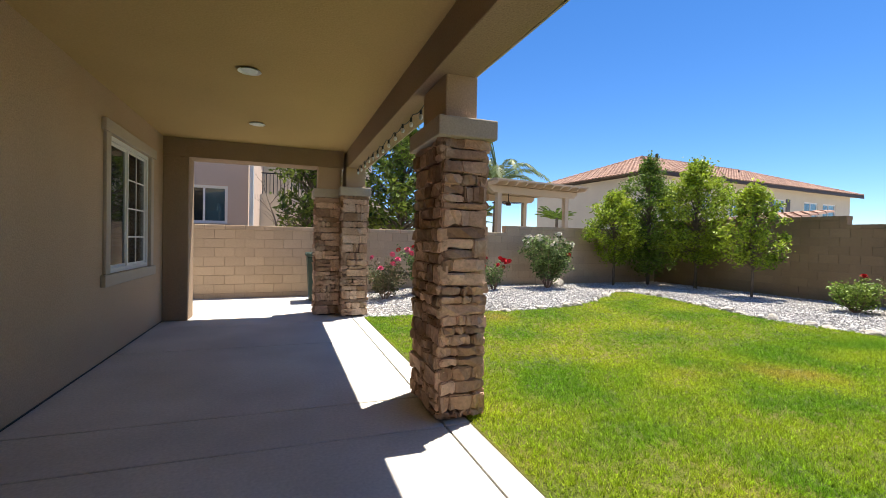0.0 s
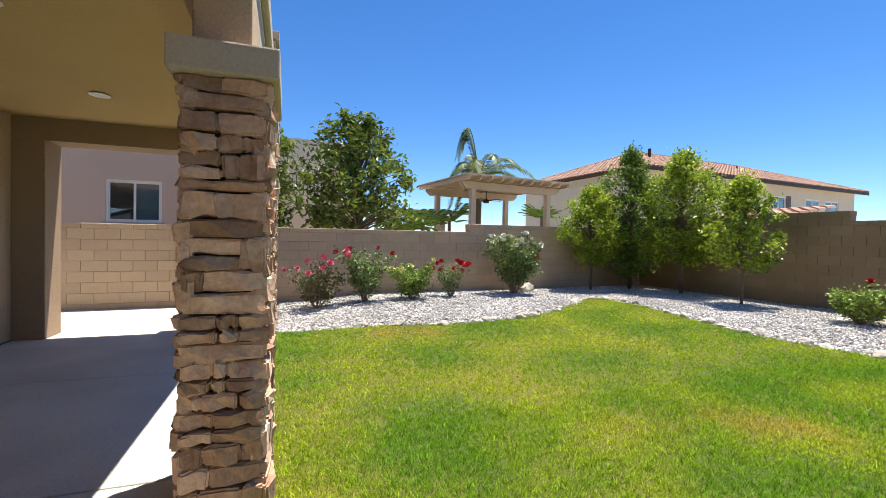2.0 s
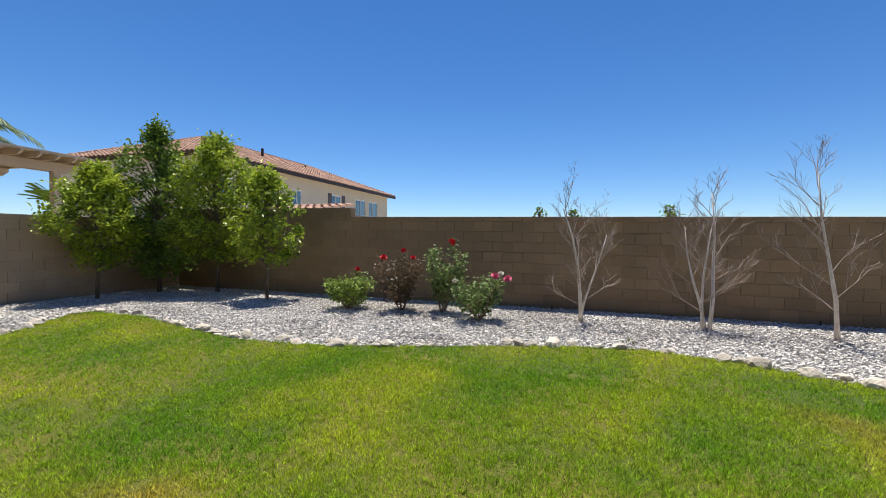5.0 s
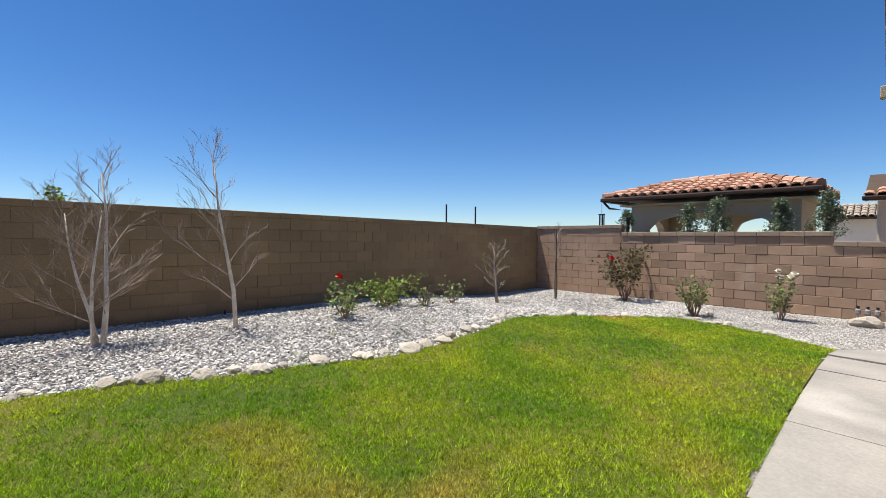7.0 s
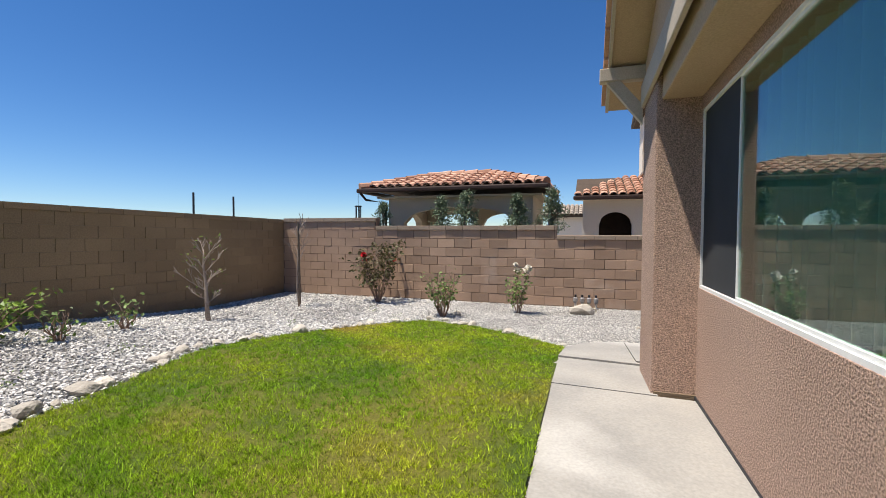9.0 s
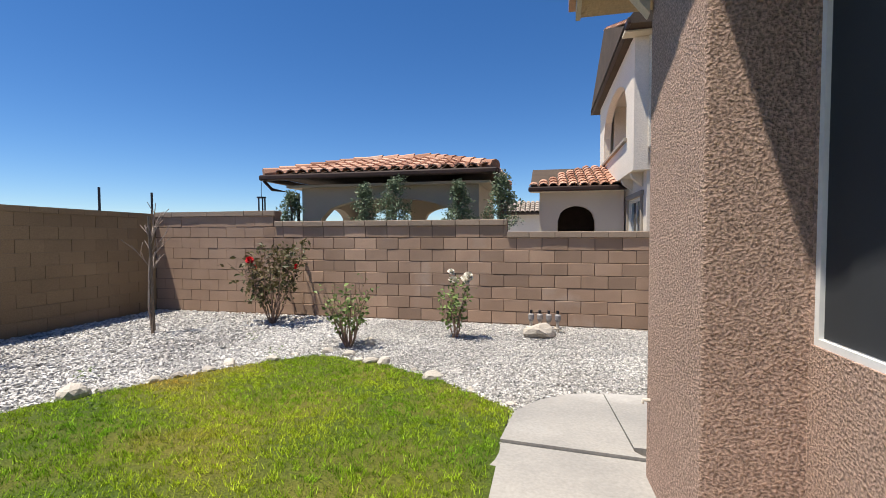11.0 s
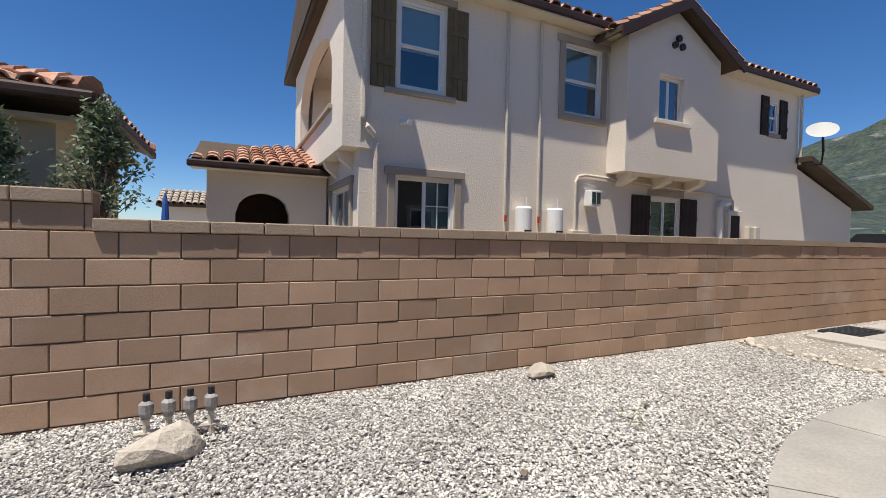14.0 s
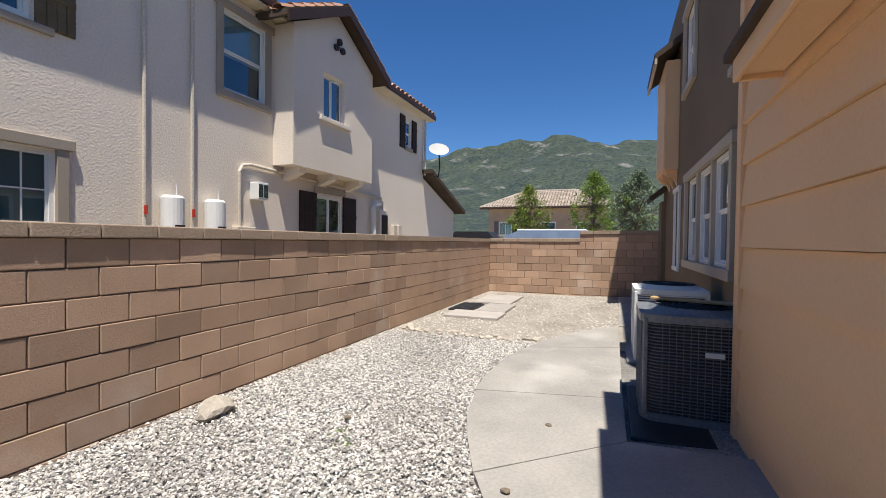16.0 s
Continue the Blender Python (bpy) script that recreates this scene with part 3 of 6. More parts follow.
part("middle_post", box(1.05, 1.44, 3.2, 3.75, 3.2, 4.4, bevel=0.012), M["stucco_patio"], balcony)
for z in (3.3, 4.18):
    part("rail", box(1.25, 1.29, 3.75, 8.1, z, z + 0.035), M["iron"], balcony)
bal = mesh_of("baluster", box(-0.008, 0.008, -0.008, 0.008, 3.335, 4.18), M["iron"])
for i in range(39):
    piece("baluster", bal, Matrix.Translation((1.27, 3.86 + i * 0.11, 0)), balcony)
upper = thing("upper_storey", (-4, 4, 3.1), "tan stucco upper storey of the house set back", "house", kind="structure")
part("stucco_wall", box(-9, -2.0, -6.9, 8.6, 3.21, 6.4), M["stucco_patio"], upper)

# ---- own house: window bay ----
bay = thing("wall_bay", (4.2, -5, 0), "rough brown stucco bay wall with deep soffit", "wall", kind="structure")
part("stucco_wall", wall_with_holes(-6.065, -1.2, 0.0, 2.95, [(-6.05, -2.75, 0.95, 2.45)], 3.7, 4.0, "x"), M["stucco"], bay)
part("pier", box(3.2, 4.35, -6.93, -6.065, -0.12, 2.95, bevel=0.012), M["stucco"], bay)
part("pier_foot", box(3.25, 4.33, -6.9, -6.05, -0.2, 0.02), M["dark_stucco"], bay)
part("weep_strip", box(3.99, 4.012, -6.045, -1.2, -0.02, 0.015), M["iron"], bay)
part("soffit_beam", box(3.71, 4.305, -6.065, -1.2, 2.56, 2.95, bevel=0.01), M["stucco_patio"], bay)
part("north_return", box(-1.74, 3.7, -1.45, -1.2, 0, 2.95), M["stucco"], bay)
# unseen slab, added to keep the sun out of the room below
part("flat_roof", box(-1.74, 4.3, -6.9, -1.21, 2.952, 3.09), M["trim"], bay)
part("frieze", box(4.352, 4.39, -6.93, -1.2, 2.72, 2.95, bevel=0.008), M["trim"], bay)
win2 = thing("window_2", (4.0, -4.3, 0.95), "large white-framed window mirroring the yard, pale curtain inside", "window", kind="structure")
window_unit(win2, (3.98, -6.05, 0.95), (0, 1, 0), (0, 0, 1), (1, 0, 0), 3.3, 1.5, screen=True, frame=0.026, sash=0.02, depth=0.03, pane="glass_green", backing=False)
part("insect_screen", box(3.9755, 3.9775, -6.02, -5.16, 0.98, 2.42), M["screen"], win2, "dark insect screen")
n = 352
cb = bmesh.new()
prev = None
for i in range(n + 1):
    y = -6.4 + 3.7 * i / n
    x = 3.82 + 0.035 * math.sin(i * 0.55) + 0.02 * math.sin(i * 0.21 + 1)
    cur = (cb.verts.new((x, y, 0.5)), cb.verts.new((x, y, 2.7)))
    if prev:
        cb.faces.new((prev[0], cur[0], cur[1], prev[1]))
    prev = cur
part("curtain", cb, M["curtain"], win2, "sheer white curtain in folds", smooth=True)
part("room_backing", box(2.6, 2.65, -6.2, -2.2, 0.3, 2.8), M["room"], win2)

# roof edge above the bay
eave = thing("bay_roof", (4.4, -4, 2.95), "low tiled roof with wooden eave and outlooker", "roof", kind="structure")
def rake(y):
    return 2.9 + 0.42 * (7.6 - abs(y + 4.0) - 4.0)


part("gable_wall", prism([(-6.93, 2.955), (-1.2, 2.955), (-1.2, rake(-1.2) - 0.02), (-4.0, rake(-4.0) - 0.02), (-6.93, rake(-6.93) - 0.02)], 4.1, 4.35, "x"), M["stucco_patio"], eave)
for y0, y1, nm in ((-7.6, -4.0, "south"), (-4.0, -0.4, "north")):
    part("soffit_board", prism([(y0, rake(y0)), (y1, rake(y1)), (y1, rake(y1) + 0.03), (y0, rake(y0) + 0.03)], 3.75, 4.68, "x"), M["stucco_patio"], eave)
    part("roof_deck", prism([(y0, rake(y0) + 0.034), (y1, rake(y1) + 0.034), (y1, rake(y1) + 0.09), (y0, rake(y0) + 0.09)], 3.75, 4.68, "x"), M["tile_brown"], eave)
    part("barge_board", prism([(y0, rake(y0) - 0.02), (y1, rake(y1) - 0.02), (y1, rake(y1) + 0.1), (y0, rake(y0) + 0.1)], 4.682, 4.715, "x"), M["trim"], eave)
for k in range(10):
    y0 = -7.68 + 0.36 * k
    y1 = min(y0 + 0.4, -4.0)
    part("tile", prism([(y0, rake(y0) + 0.12), (y1, rake(y1) + 0.085), (y1, rake(y1) + 0.17), (y0, rake(y0) + 0.215)], 4.5, 4.76, "x"), M["tile"], eave)
# unseen slab and board, added to cast the shadow on the side yard pad
part("side_deck", prism([(3.74, 3.3), (3.74, 3.4), (1.2, 4.2), (1.2, 4.1)], -7.56, -6.55, "y"), M["tile_brown"], eave)
part("side_barge", prism([(3.74, 3.23), (3.74, 3.38), (2.0, 3.9), (2.0, 3.75)], -7.62, -7.562, "y"), M["siding"], eave)
part("outlooker", box(4.3, 4.8, -6.98, -6.86, 3.02, 3.16, bevel=0.01), M["trim"], eave)
part("brace", prism([(4.37, 2.55), (4.37, 2.75), (4.6, 3.03), (4.74, 3.03)], -6.96, -6.88, "y"), M["trim"], eave)

# ---- own house: side with lap siding ----
side = thing("wall_siding", (2.3, -7.25, -0.1), "peach lap siding wall with corner board", "wall", kind="structure")
part("wall_body", box(0.55, 4.05, -7.27, -6.95, -0.25, 4.0), M["siding"], side)
for i in range(14):
    z = -0.18 + i * 0.29
    part("lap", prism([(-7.265, z + 0.286), (-7.265, z), (-7.325, z), (-7.302, z + 0.286)], 0.64, 4.03, "x"), M["siding"], side)
part("corner_board", box(0.53, 0.64, -7.335, -6.99, -0.2, 4.0, bevel=0.006), M["siding"], side)
part("corner_board", box(3.97, 4.06, -7.33, -6.93, -0.2, 4.0, bevel=0.006), M["siding"], side)
back = thing("wall_side_recess", (-4, -7.0, -0.1), "dark olive stucco side wall with white windows", "wall", kind="structure")
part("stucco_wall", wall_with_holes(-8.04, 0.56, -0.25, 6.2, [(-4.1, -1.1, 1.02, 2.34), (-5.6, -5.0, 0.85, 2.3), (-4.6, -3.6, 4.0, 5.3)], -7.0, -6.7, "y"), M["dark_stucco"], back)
# side recess: windows, upper bay, eave
win3 = thing("window_3", (-2.8, -7.0, 0.98), "triple white hung window with wide grey trim", "window", kind="structure")
framed(win3, "trim", -4.1, -1.1, 1.02, 2.34, 0.12, 0.0, -0.05, -7.0, "y", M["trim"], 0.02)
for i in range(3):
    x1 = -1.1 - i * 1.035
    window_unit(win3, (x1, -6.97, 1.02), (-1, 0, 0), (0, 0, 1), (0, -1, 0), 0.93, 1.32, hung=True, pane="glass_dark")
    if i:
        part("mullion", box(x1, x1 + 0.105, -7.03, -6.9, 1.02, 2.34), M["trim"], win3)
win4 = thing("window_4", (-5.3, -7.0, 0.85), "narrow window with blue-grey shutter", "window", kind="structure")
framed(win4, "trim", -5.6, -5.0, 0.85, 2.3, 0.08, 0.0, -0.04, -7.0, "y", M["white"])
window_unit(win4, (-5.0, -6.97, 0.85), (-1, 0, 0), (0, 0, 1), (0, -1, 0), 0.6, 1.45, hung=True, pane="glass_dark")
win5 = thing("window_5", (-4.1, -7.0, 4.0), "upper white hung window with tan trim", "window", kind="structure")
framed(win5, "trim", -4.6, -3.6, 4.0, 5.3, 0.12, 0.0, -0.05, -7.0, "y", M["trim"])
window_unit(win5, (-3.6, -6.97, 4.0), (-1, 0, 0), (0, 0, 1), (0, -1, 0), 1.0, 1.3, hung=True, pane="glass_dark")
part("room_backing", box(-8, 0.3, -5.9, -5.85, 0, 6), M["room"], win3)
obay = thing("upper_bay", (-6.1, -7.3, 2.6), "tan lap-sided upper bay on corbels", "bay", kind="structure")
part("bay_body", box(-7.0, -5.4, -7.25, -7.0, 2.75, 4.9, bevel=0.01), M["siding"], obay)
for i in range(8):
    part("lap", box(-6.98, -5.42, -7.265, -7.25, 2.8 + i * 0.26, 3.05 + i * 0.26, bevel=0.004), M["siding"], obay)
for x in (-6.8, -6.2, -5.6):
    part("corbel", prism([(-7.0, 2.45), (-7.0, 2.75), (-7.22, 2.75), (-7.2, 2.66), (-7.06, 2.6)], x - 0.06, x + 0.06, "x"), M["siding"], obay)
part("bay_roof", prism([(-7.46, 4.88), (-7.48, 4.98), (-6.9, 5.4), (-6.9, 5.25)], -7.2, -5.2, "x"), M["tile_brown"], obay)
part("fascia", box(-7.2, -5.2, -7.47, -7.43, 4.78, 4.9), M["trim"], obay)
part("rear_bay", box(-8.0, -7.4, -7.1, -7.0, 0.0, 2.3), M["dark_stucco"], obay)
part("rear_roof", prism([(-7.36, 2.3), (-7.38, 2.4), (-6.95, 2.75), (-6.95, 2.6)], -8.3, -7.2, "x"), M["tile_brown"], obay)
sgable = thing("side_eave", (2.4, -7.4, 2.2), "tiled eave along the siding wall with peach fascia", "eave", kind="structure")
part("soffit", box(1.45, 3.98, -7.53, -7.33, 2.22, 2.245), M["siding"], sgable)
part("fascia", box(1.42, 3.98, -7.56, -7.532, 2.19, 2.31, bevel=0.005), M["siding"], sgable)
part("end_board", box(1.42, 1.448, -7.53, -7.33, 2.19, 2.36, bevel=0.004), M["siding"], sgable)
part("roof_edge", prism([(-7.6, 2.31), (-7.6, 2.36), (-7.33, 2.52), (-7.33, 2.31)], 1.39, 3.96, "x"), M["tile_brown"], sgable)
solid("vent_hood", box(-1.0, -0.86, -7.1, -7.0, 3.0, 3.09, bevel=0.01), M["trim"], "small tan exhaust hood on the side wall", "vent")


# ---- ledgestone columns ----
def stone_bm(w, h, d, seed):
    """One rough split stone, standing w wide, h high, d proud."""
    rnd = random.Random(seed)
    bm = bmesh.new()
    bmesh.ops.create_cube(bm, size=1)
    bmesh.ops.subdivide_edges(bm, edges=[e for e in bm.edges if abs(e.verts[0].co.x - e.verts[1].co.x) > 0.5], cuts=2)
    for v in bm.verts:
        x, y, z = v.co
        out = y < 0
        v.co = (x * w, y * d, z * h)
        k = 0.010
        v.co += Vector((rnd.uniform(-k, k), rnd.uniform(-0.022, 0.012) if out else 0, rnd.uniform(-k, k) * 0.8))
        if out:
            v.co.x *= 0.97
            v.co.z *= 0.93
    bmesh.ops.bevel(bm, geom=[e for e in bm.edges if e.is_manifold and e.calc_face_angle() > 0.9], offset=0.011, segments=2, affect="EDGES")
    return bm


def stone_column(x0, x1, y0, y1, top, label, extra=None):
    col = thing("stone_column", ((x0 + x1) / 2, (y0 + y1) / 2, 0), label, "column", "stone columns of the patio")
    t = 0.045
    rnd = random.Random(int(x0 * 100 + y0 * 10))
    part("core", box(x0 + t, x1 - t, y0 + t, y1 - t, 0, top), M["stone_mortar"], col)
    part("cap", box(x0 - 0.06, x1 + 0.06, y0 - 0.06, y1 + 0.06, top, top + 0.15, bevel=0.012), M["trim"], col, "smooth tan cast cap")
    faces = [((x0, y0), (1, 0), (0, -1), x1 - x0), ((x1, y0), (0, 1), (1, 0), y1 - y0), ((x1, y1), (-1, 0), (0, 1), x1 - x0), ((x0, y1), (0, -1), (-1, 0), y1 - y0)]
    seed = 1
    for (px, py), a, out, length in faces:
        z = 0.02
        while z < top - 0.02:
            h = min(rnd.choice((0.055, 0.085, 0.105, 0.13, 0.155)), top - z)
            if top - z - h < 0.04:
                h = top - z
            s = 0.0
            while s < length - 0.01:
                w = min(rnd.choice((0.09, 0.14, 0.19, 0.24, 0.3)) * rnd.uniform(0.85, 1.15), length - s)
                if length - s - w < 0.09:
                    w = length - s
                rows = [(0, h)] if h < 0.12 or rnd.random() < 0.7 else [(0, h * 0.45), (h * 0.45, h)]
                for r0, r1 in rows:
                    seed += 1
                    d = t + 0.03
                    cx, cy = px + a[0] * (s + w / 2), py + a[1] * (s + w / 2)
                    bm = stone_bm(w - 0.006 + (0.02 if s == 0 or s + w >= length - 0.001 else 0), r1 - r0 - 0.004, d, seed)
                    off = rnd.uniform(-0.006, 0.016) - d / 2 + 0.012
                    m = Matrix.Translation((cx + out[0] * off, cy + out[1] * off, z + (r0 + r1) / 2)) @ Matrix.Rotation(math.atan2(a[1], a[0]), 4, "Z")
                    bm.transform(m)
                    part("ledge_stone", bm, M["stone"], col)
                s += w
            z += h
    return col


stone_column(1.17, 1.53, 3.22, 3.9, 2.14, "brown split ledgestone column with tan cap on the patio edge")
solid("column_stub", box(1.2, 1.46, 3.27, 3.84, 2.29, 2.64, bevel=0.01), M["stucco_patio"], "short stucco post between column cap and beam", "post", kind="structure")
stone_column(1.03, 1.45, 7.95, 8.62, 2.13, "brown split ledgestone corner column with tan cap")
stone_column(0.6, 1.0, 8.2, 8.66, 2.10, "brown split ledgestone pier beside the corner column")
solid("column_stub", box(1.08, 1.42, 8.0, 8.58, 2.28, 2.64, bevel=0.01), M["stucco_patio"], "short stucco post between corner column and beam", "post", kind="structure")

# patio lamps and string lights
for x, y in ((-0.26, 4.65), (-0.3, 6.7)):
    can = thing("ceiling_light", (x, y, 2.93), "round white recessed ceiling light, switched off", "ceiling light", "recessed patio lights")
    bm = bmesh.new()
    bmesh.ops.create_cone(bm, cap_ends=False, segments=24, radius1=0.105, radius2=0.075, depth=0.018, matrix=Matrix.Translation((x, y, 2.921)))
    part("trim_ring", bm, M["white"], can)
    bm = bmesh.new()
    bmesh.ops.create_cone(bm, cap_ends=True, segments=24, radius1=0.076, radius2=0.07, depth=0.01, matrix=Matrix.Translation((x, y, 2.924)))
    part("lens", bm, M["curtain"], can)
strand = thing("string_lights", (1.42, 5, 2.64), "black cord of clear bulbs strung along the beam", "string lights")
cord, pts = bmesh.new(), []
bulb_glass = mat("bulb_glass", (0.75, 0.74, 0.68), None, 0.15, 3, 30, 0, grain=0.02, spec=0.6)
for i in range(61):
    y = 3.95 + i * 0.067
    pts.append((1.25, y, 2.615 - 0.035 * math.sin(math.pi * (i % 6) / 6)))
tube(cord, pts, 0.005, 5)
part("cord", cord, M["iron"], strand)
for i in range(2, 60, 5):
    p = Vector(pts[i])
    part("socket", bar([p, p - Vector((0, 0, 0.045))], 0.012, 8), M["iron"], strand)
    bm = bmesh.new()
    bmesh.ops.create_uvsphere(bm, u_segments=8, v_segments=6, radius=0.022, matrix=Matrix.Translation(p - Vector((0, 0, 0.068))) @ Matrix.Diagonal((1, 1, 1.3, 1)))
    part("bulb", bm, bulb_glass, strand, smooth=True)


# ---- air conditioners ----
def rounded_block(x0, x1, y0, y1, z0, z1, r):
    """An upright block with rounded corners."""
    bm = bmesh.new()
    ring = []
    for cx, cy, a0 in ((x1 - r, y1 - r, 0), (x0 + r, y1 - r, 90), (x0 + r, y0 + r, 180), (x1 - r, y0 + r, 270)):
        for k in range(6):
            a = radians(a0 + 18 * k)
            ring.append((cx + r * math.cos(a), cy + r * math.sin(a)))
    lo = [bm.verts.new((*p, z0)) for p in ring]
    hi = [bm.verts.new((*p, z1)) for p in ring]
    bm.faces.new(lo[::-1])
    bm.faces.new(hi)
    for k in range(len(ring)):
        q = (k + 1) % len(ring)
        bm.faces.new((lo[k], lo[q], hi[q], hi[k]))
    return bm


def condenser(x0, x1, y0, y1, z0, z1, dark, label):
    ac = thing("air_conditioner", ((x0 + x1) / 2, (y0 + y1) / 2, z0), label, "air conditioner", "outdoor condenser units")
    body_m = mat("ac_body", (0.035, 0.04, 0.045), None, 0.6, 4, 50, 0.1, 0.003) if dark else M["white"]
    grey = mat("ac_grey", (0.22, 0.235, 0.25), None, 0.45, 4, 50, 0.05, 0.002, metal=0.2) if dark else M["white"]
    cx, cy = (x0 + x1) / 2, (y0 + y1) / 2
    r = 0.13 if dark else 0.05
    # black pad, drawn longer so its front also stands for the unit's shadow
    part("pad", box(x0 - 0.06, x1 + (0.36 if dark else 0.06), y0 - 0.08, y1 - (0.26 if dark else 0), z0 - 0.09, z0, bevel=0.012), M["iron"] if dark else M["pad"], ac)
    part("coil", rounded_block(x0 + 0.03, x1 - 0.03, y0 + 0.03, y1 - 0.03, z0 + 0.05, z1 - 0.05, r - 0.02), M["iron"], ac)
    part("base_pan", rounded_block(x0, x1, y0, y1, z0 + 0.001, z0 + 0.06, r), grey, ac)
    part("top_rim", rounded_block(x0 - 0.01, x1 + 0.01, y0 - 0.01, y1 + 0.01, z1 - 0.09, z1 - 0.03, r), grey, ac)
    bm = bmesh.new()
    bmesh.ops.create_cone(bm, cap_ends=False, segments=28, radius1=0.36, radius2=0.3, depth=0.05, matrix=Matrix.Translation((cx, cy, z1 - 0.01)))
    part("fan_shroud", bm, grey, ac)
    guard = part("fan_guard", bar([(cx, cy, z1 + 0.012), (cx, cy, z1 + 0.026)], 0.05, 16), M["iron"], ac)
    for q in (0.06, 0.11, 0.16, 0.21, 0.26, 0.3):
        part("guard_ring", tube(bmesh.new(), [(cx + q * math.cos(a), cy + q * math.sin(a), z1 + 0.02) for a in (2 * math.pi * k / 20 for k in range(21))], 0.004, 4, False), M["iron"], guard)
    for k in range(12):
        a = math.pi * k / 6
        part("guard_spoke", bar([(cx + 0.05 * math.cos(a), cy + 0.05 * math.sin(a), z1 + 0.018), (cx + 0.31 * math.cos(a), cy + 0.31 * math.sin(a), z1 + 0.018)], 0.004, 4), M["iron"], guard)
    part("fan_well", bar([(cx, cy, z1 - 0.04), (cx, cy, z1 - 0.03)], 0.3, 24), M["iron"], ac)
    for k in range(27):
        z = z0 + 0.08 + k * (z1 - z0 - 0.19) / 26
        part("louver", rounded_block(x0 + 0.012, x1 - 0.012, y0 + 0.012, y1 - 0.012, z, z + (0.007 if dark else 0.014), r - 0.01), body_m if not dark else grey, ac)
    for k in range(3, 15):
        y = y0 + k * (y1 - y0) / 17
        part("wire", box(x1 - 0.004, x1 + 0.002, y - 0.002, y + 0.002, z0 + 0.06, z1 - 0.09), grey, ac)
        x = x0 + k * (x1 - x0) / 17
        part("wire", box(x - 0.002, x + 0.002, y0 - 0.002, y0 + 0.004, z0 + 0.06, z1 - 0.09), grey, ac)
    for px, py in ((x0, y0), (x1, y0), (x1, y1), (x0, y1)):
        px, py = cx + (px - cx) * (1 - r * 0.55), cy + (py - cy) * (1 - r * 0.55)
        part("corner_post", box(px - 0.018, px + 0.018, py - 0.018, py + 0.018, z0 + 0.05, z1 - 0.06, bevel=0.008), grey, ac)
    part("badge", box(x1 + 0.003, x1 + 0.008, cy + 0.02, cy + 0.15, z1 - 0.33, z1 - 0.29, bevel=0.002), M["glass_dark"] if not dark else M["curtain"], ac)


condenser(-0.32, 0.5, -7.94, -7.1, -0.11, 0.76, True, "dark grey condenser unit with wire guard on its pad")
condenser(-2.15, -1.38, -7.91, -7.14, -0.11, 0.78, False, "white condenser unit with louvred sides on its pad")

bm = box(-0.35, 0.35, -0.05, 0.05, 0, 0.022, bevel=0.004)
bm.transform(Matrix.Translation((0.02, -7.5, 0.79)) @ Matrix.Rotation(radians(72), 4, "Z"))
solid("wood_offcut", bm, mat("raw_wood", (0.55, 0.38, 0.2), (0.45, 0.3, 0.15), 0.8, 6, 60, 0.2, 0.003), "short raw wooden board lying on a condenser", "board")


# ---- roof tiles ----
def tile_grid(origin, across, up, width, length, keep=None, pitch=0.27, lay=0.36, r=0.12):
    """The curved clay tiles of one roof slope, as an array of their corners."""
    o, a, u = Vector(origin), Vector(across).normalized(), Vector(up).normalized()
    n = a.cross(u)
    out = []
    rnd = random.Random(5)
    for j in range(int(length / lay) + 1):
        for i in range(int(width / pitch)):
            s, t = (i + 0.5) * pitch, j * lay
            if keep and not keep(s, t + lay / 2):
                continue
            base = o + a * (s + rnd.uniform(-0.006, 0.006)) + u * (t + rnd.uniform(-0.012, 0.012))
            v = []
            for d, lift in ((0, 0.035), (lay * 1.08, 0.0)):
                for k in range(5):
                    ang = math.pi * k / 4
                    v.append(base + u * d - a * r * math.cos(ang) + n * (lift + 0.085 * math.sin(ang)))
            for k in range(5):
                v.append(v[k] * 0.0 + base - a * (r * 0.82) * math.cos(math.pi * k / 4) + n * (0.035 + 0.06 * math.sin(math.pi * k / 4)))
            out.append([tuple(p) for p in v])
    return np.array(out) if out else np.zeros((0, 15, 3))


TILE_F = [[k, k + 1, k + 6, k + 5] for k in range(4)] + [[k + 1, k, k + 10, k + 11] for k in range(4)]


def tiled(parent, origin, across, up, width, length, keep=None, separate=False, material="tile", **kw):
    arr = tile_grid(origin, across, up, width, length, keep, **kw)
    if len(arr) == 0:
        return
    if separate:
        for one in arr:
            cloud("tile", one[None], TILE_F, M[material], parent, kind="", smooth=False)
    else:
        cloud("roof_tiles", arr, TILE_F, M[material], parent, kind="stuff")


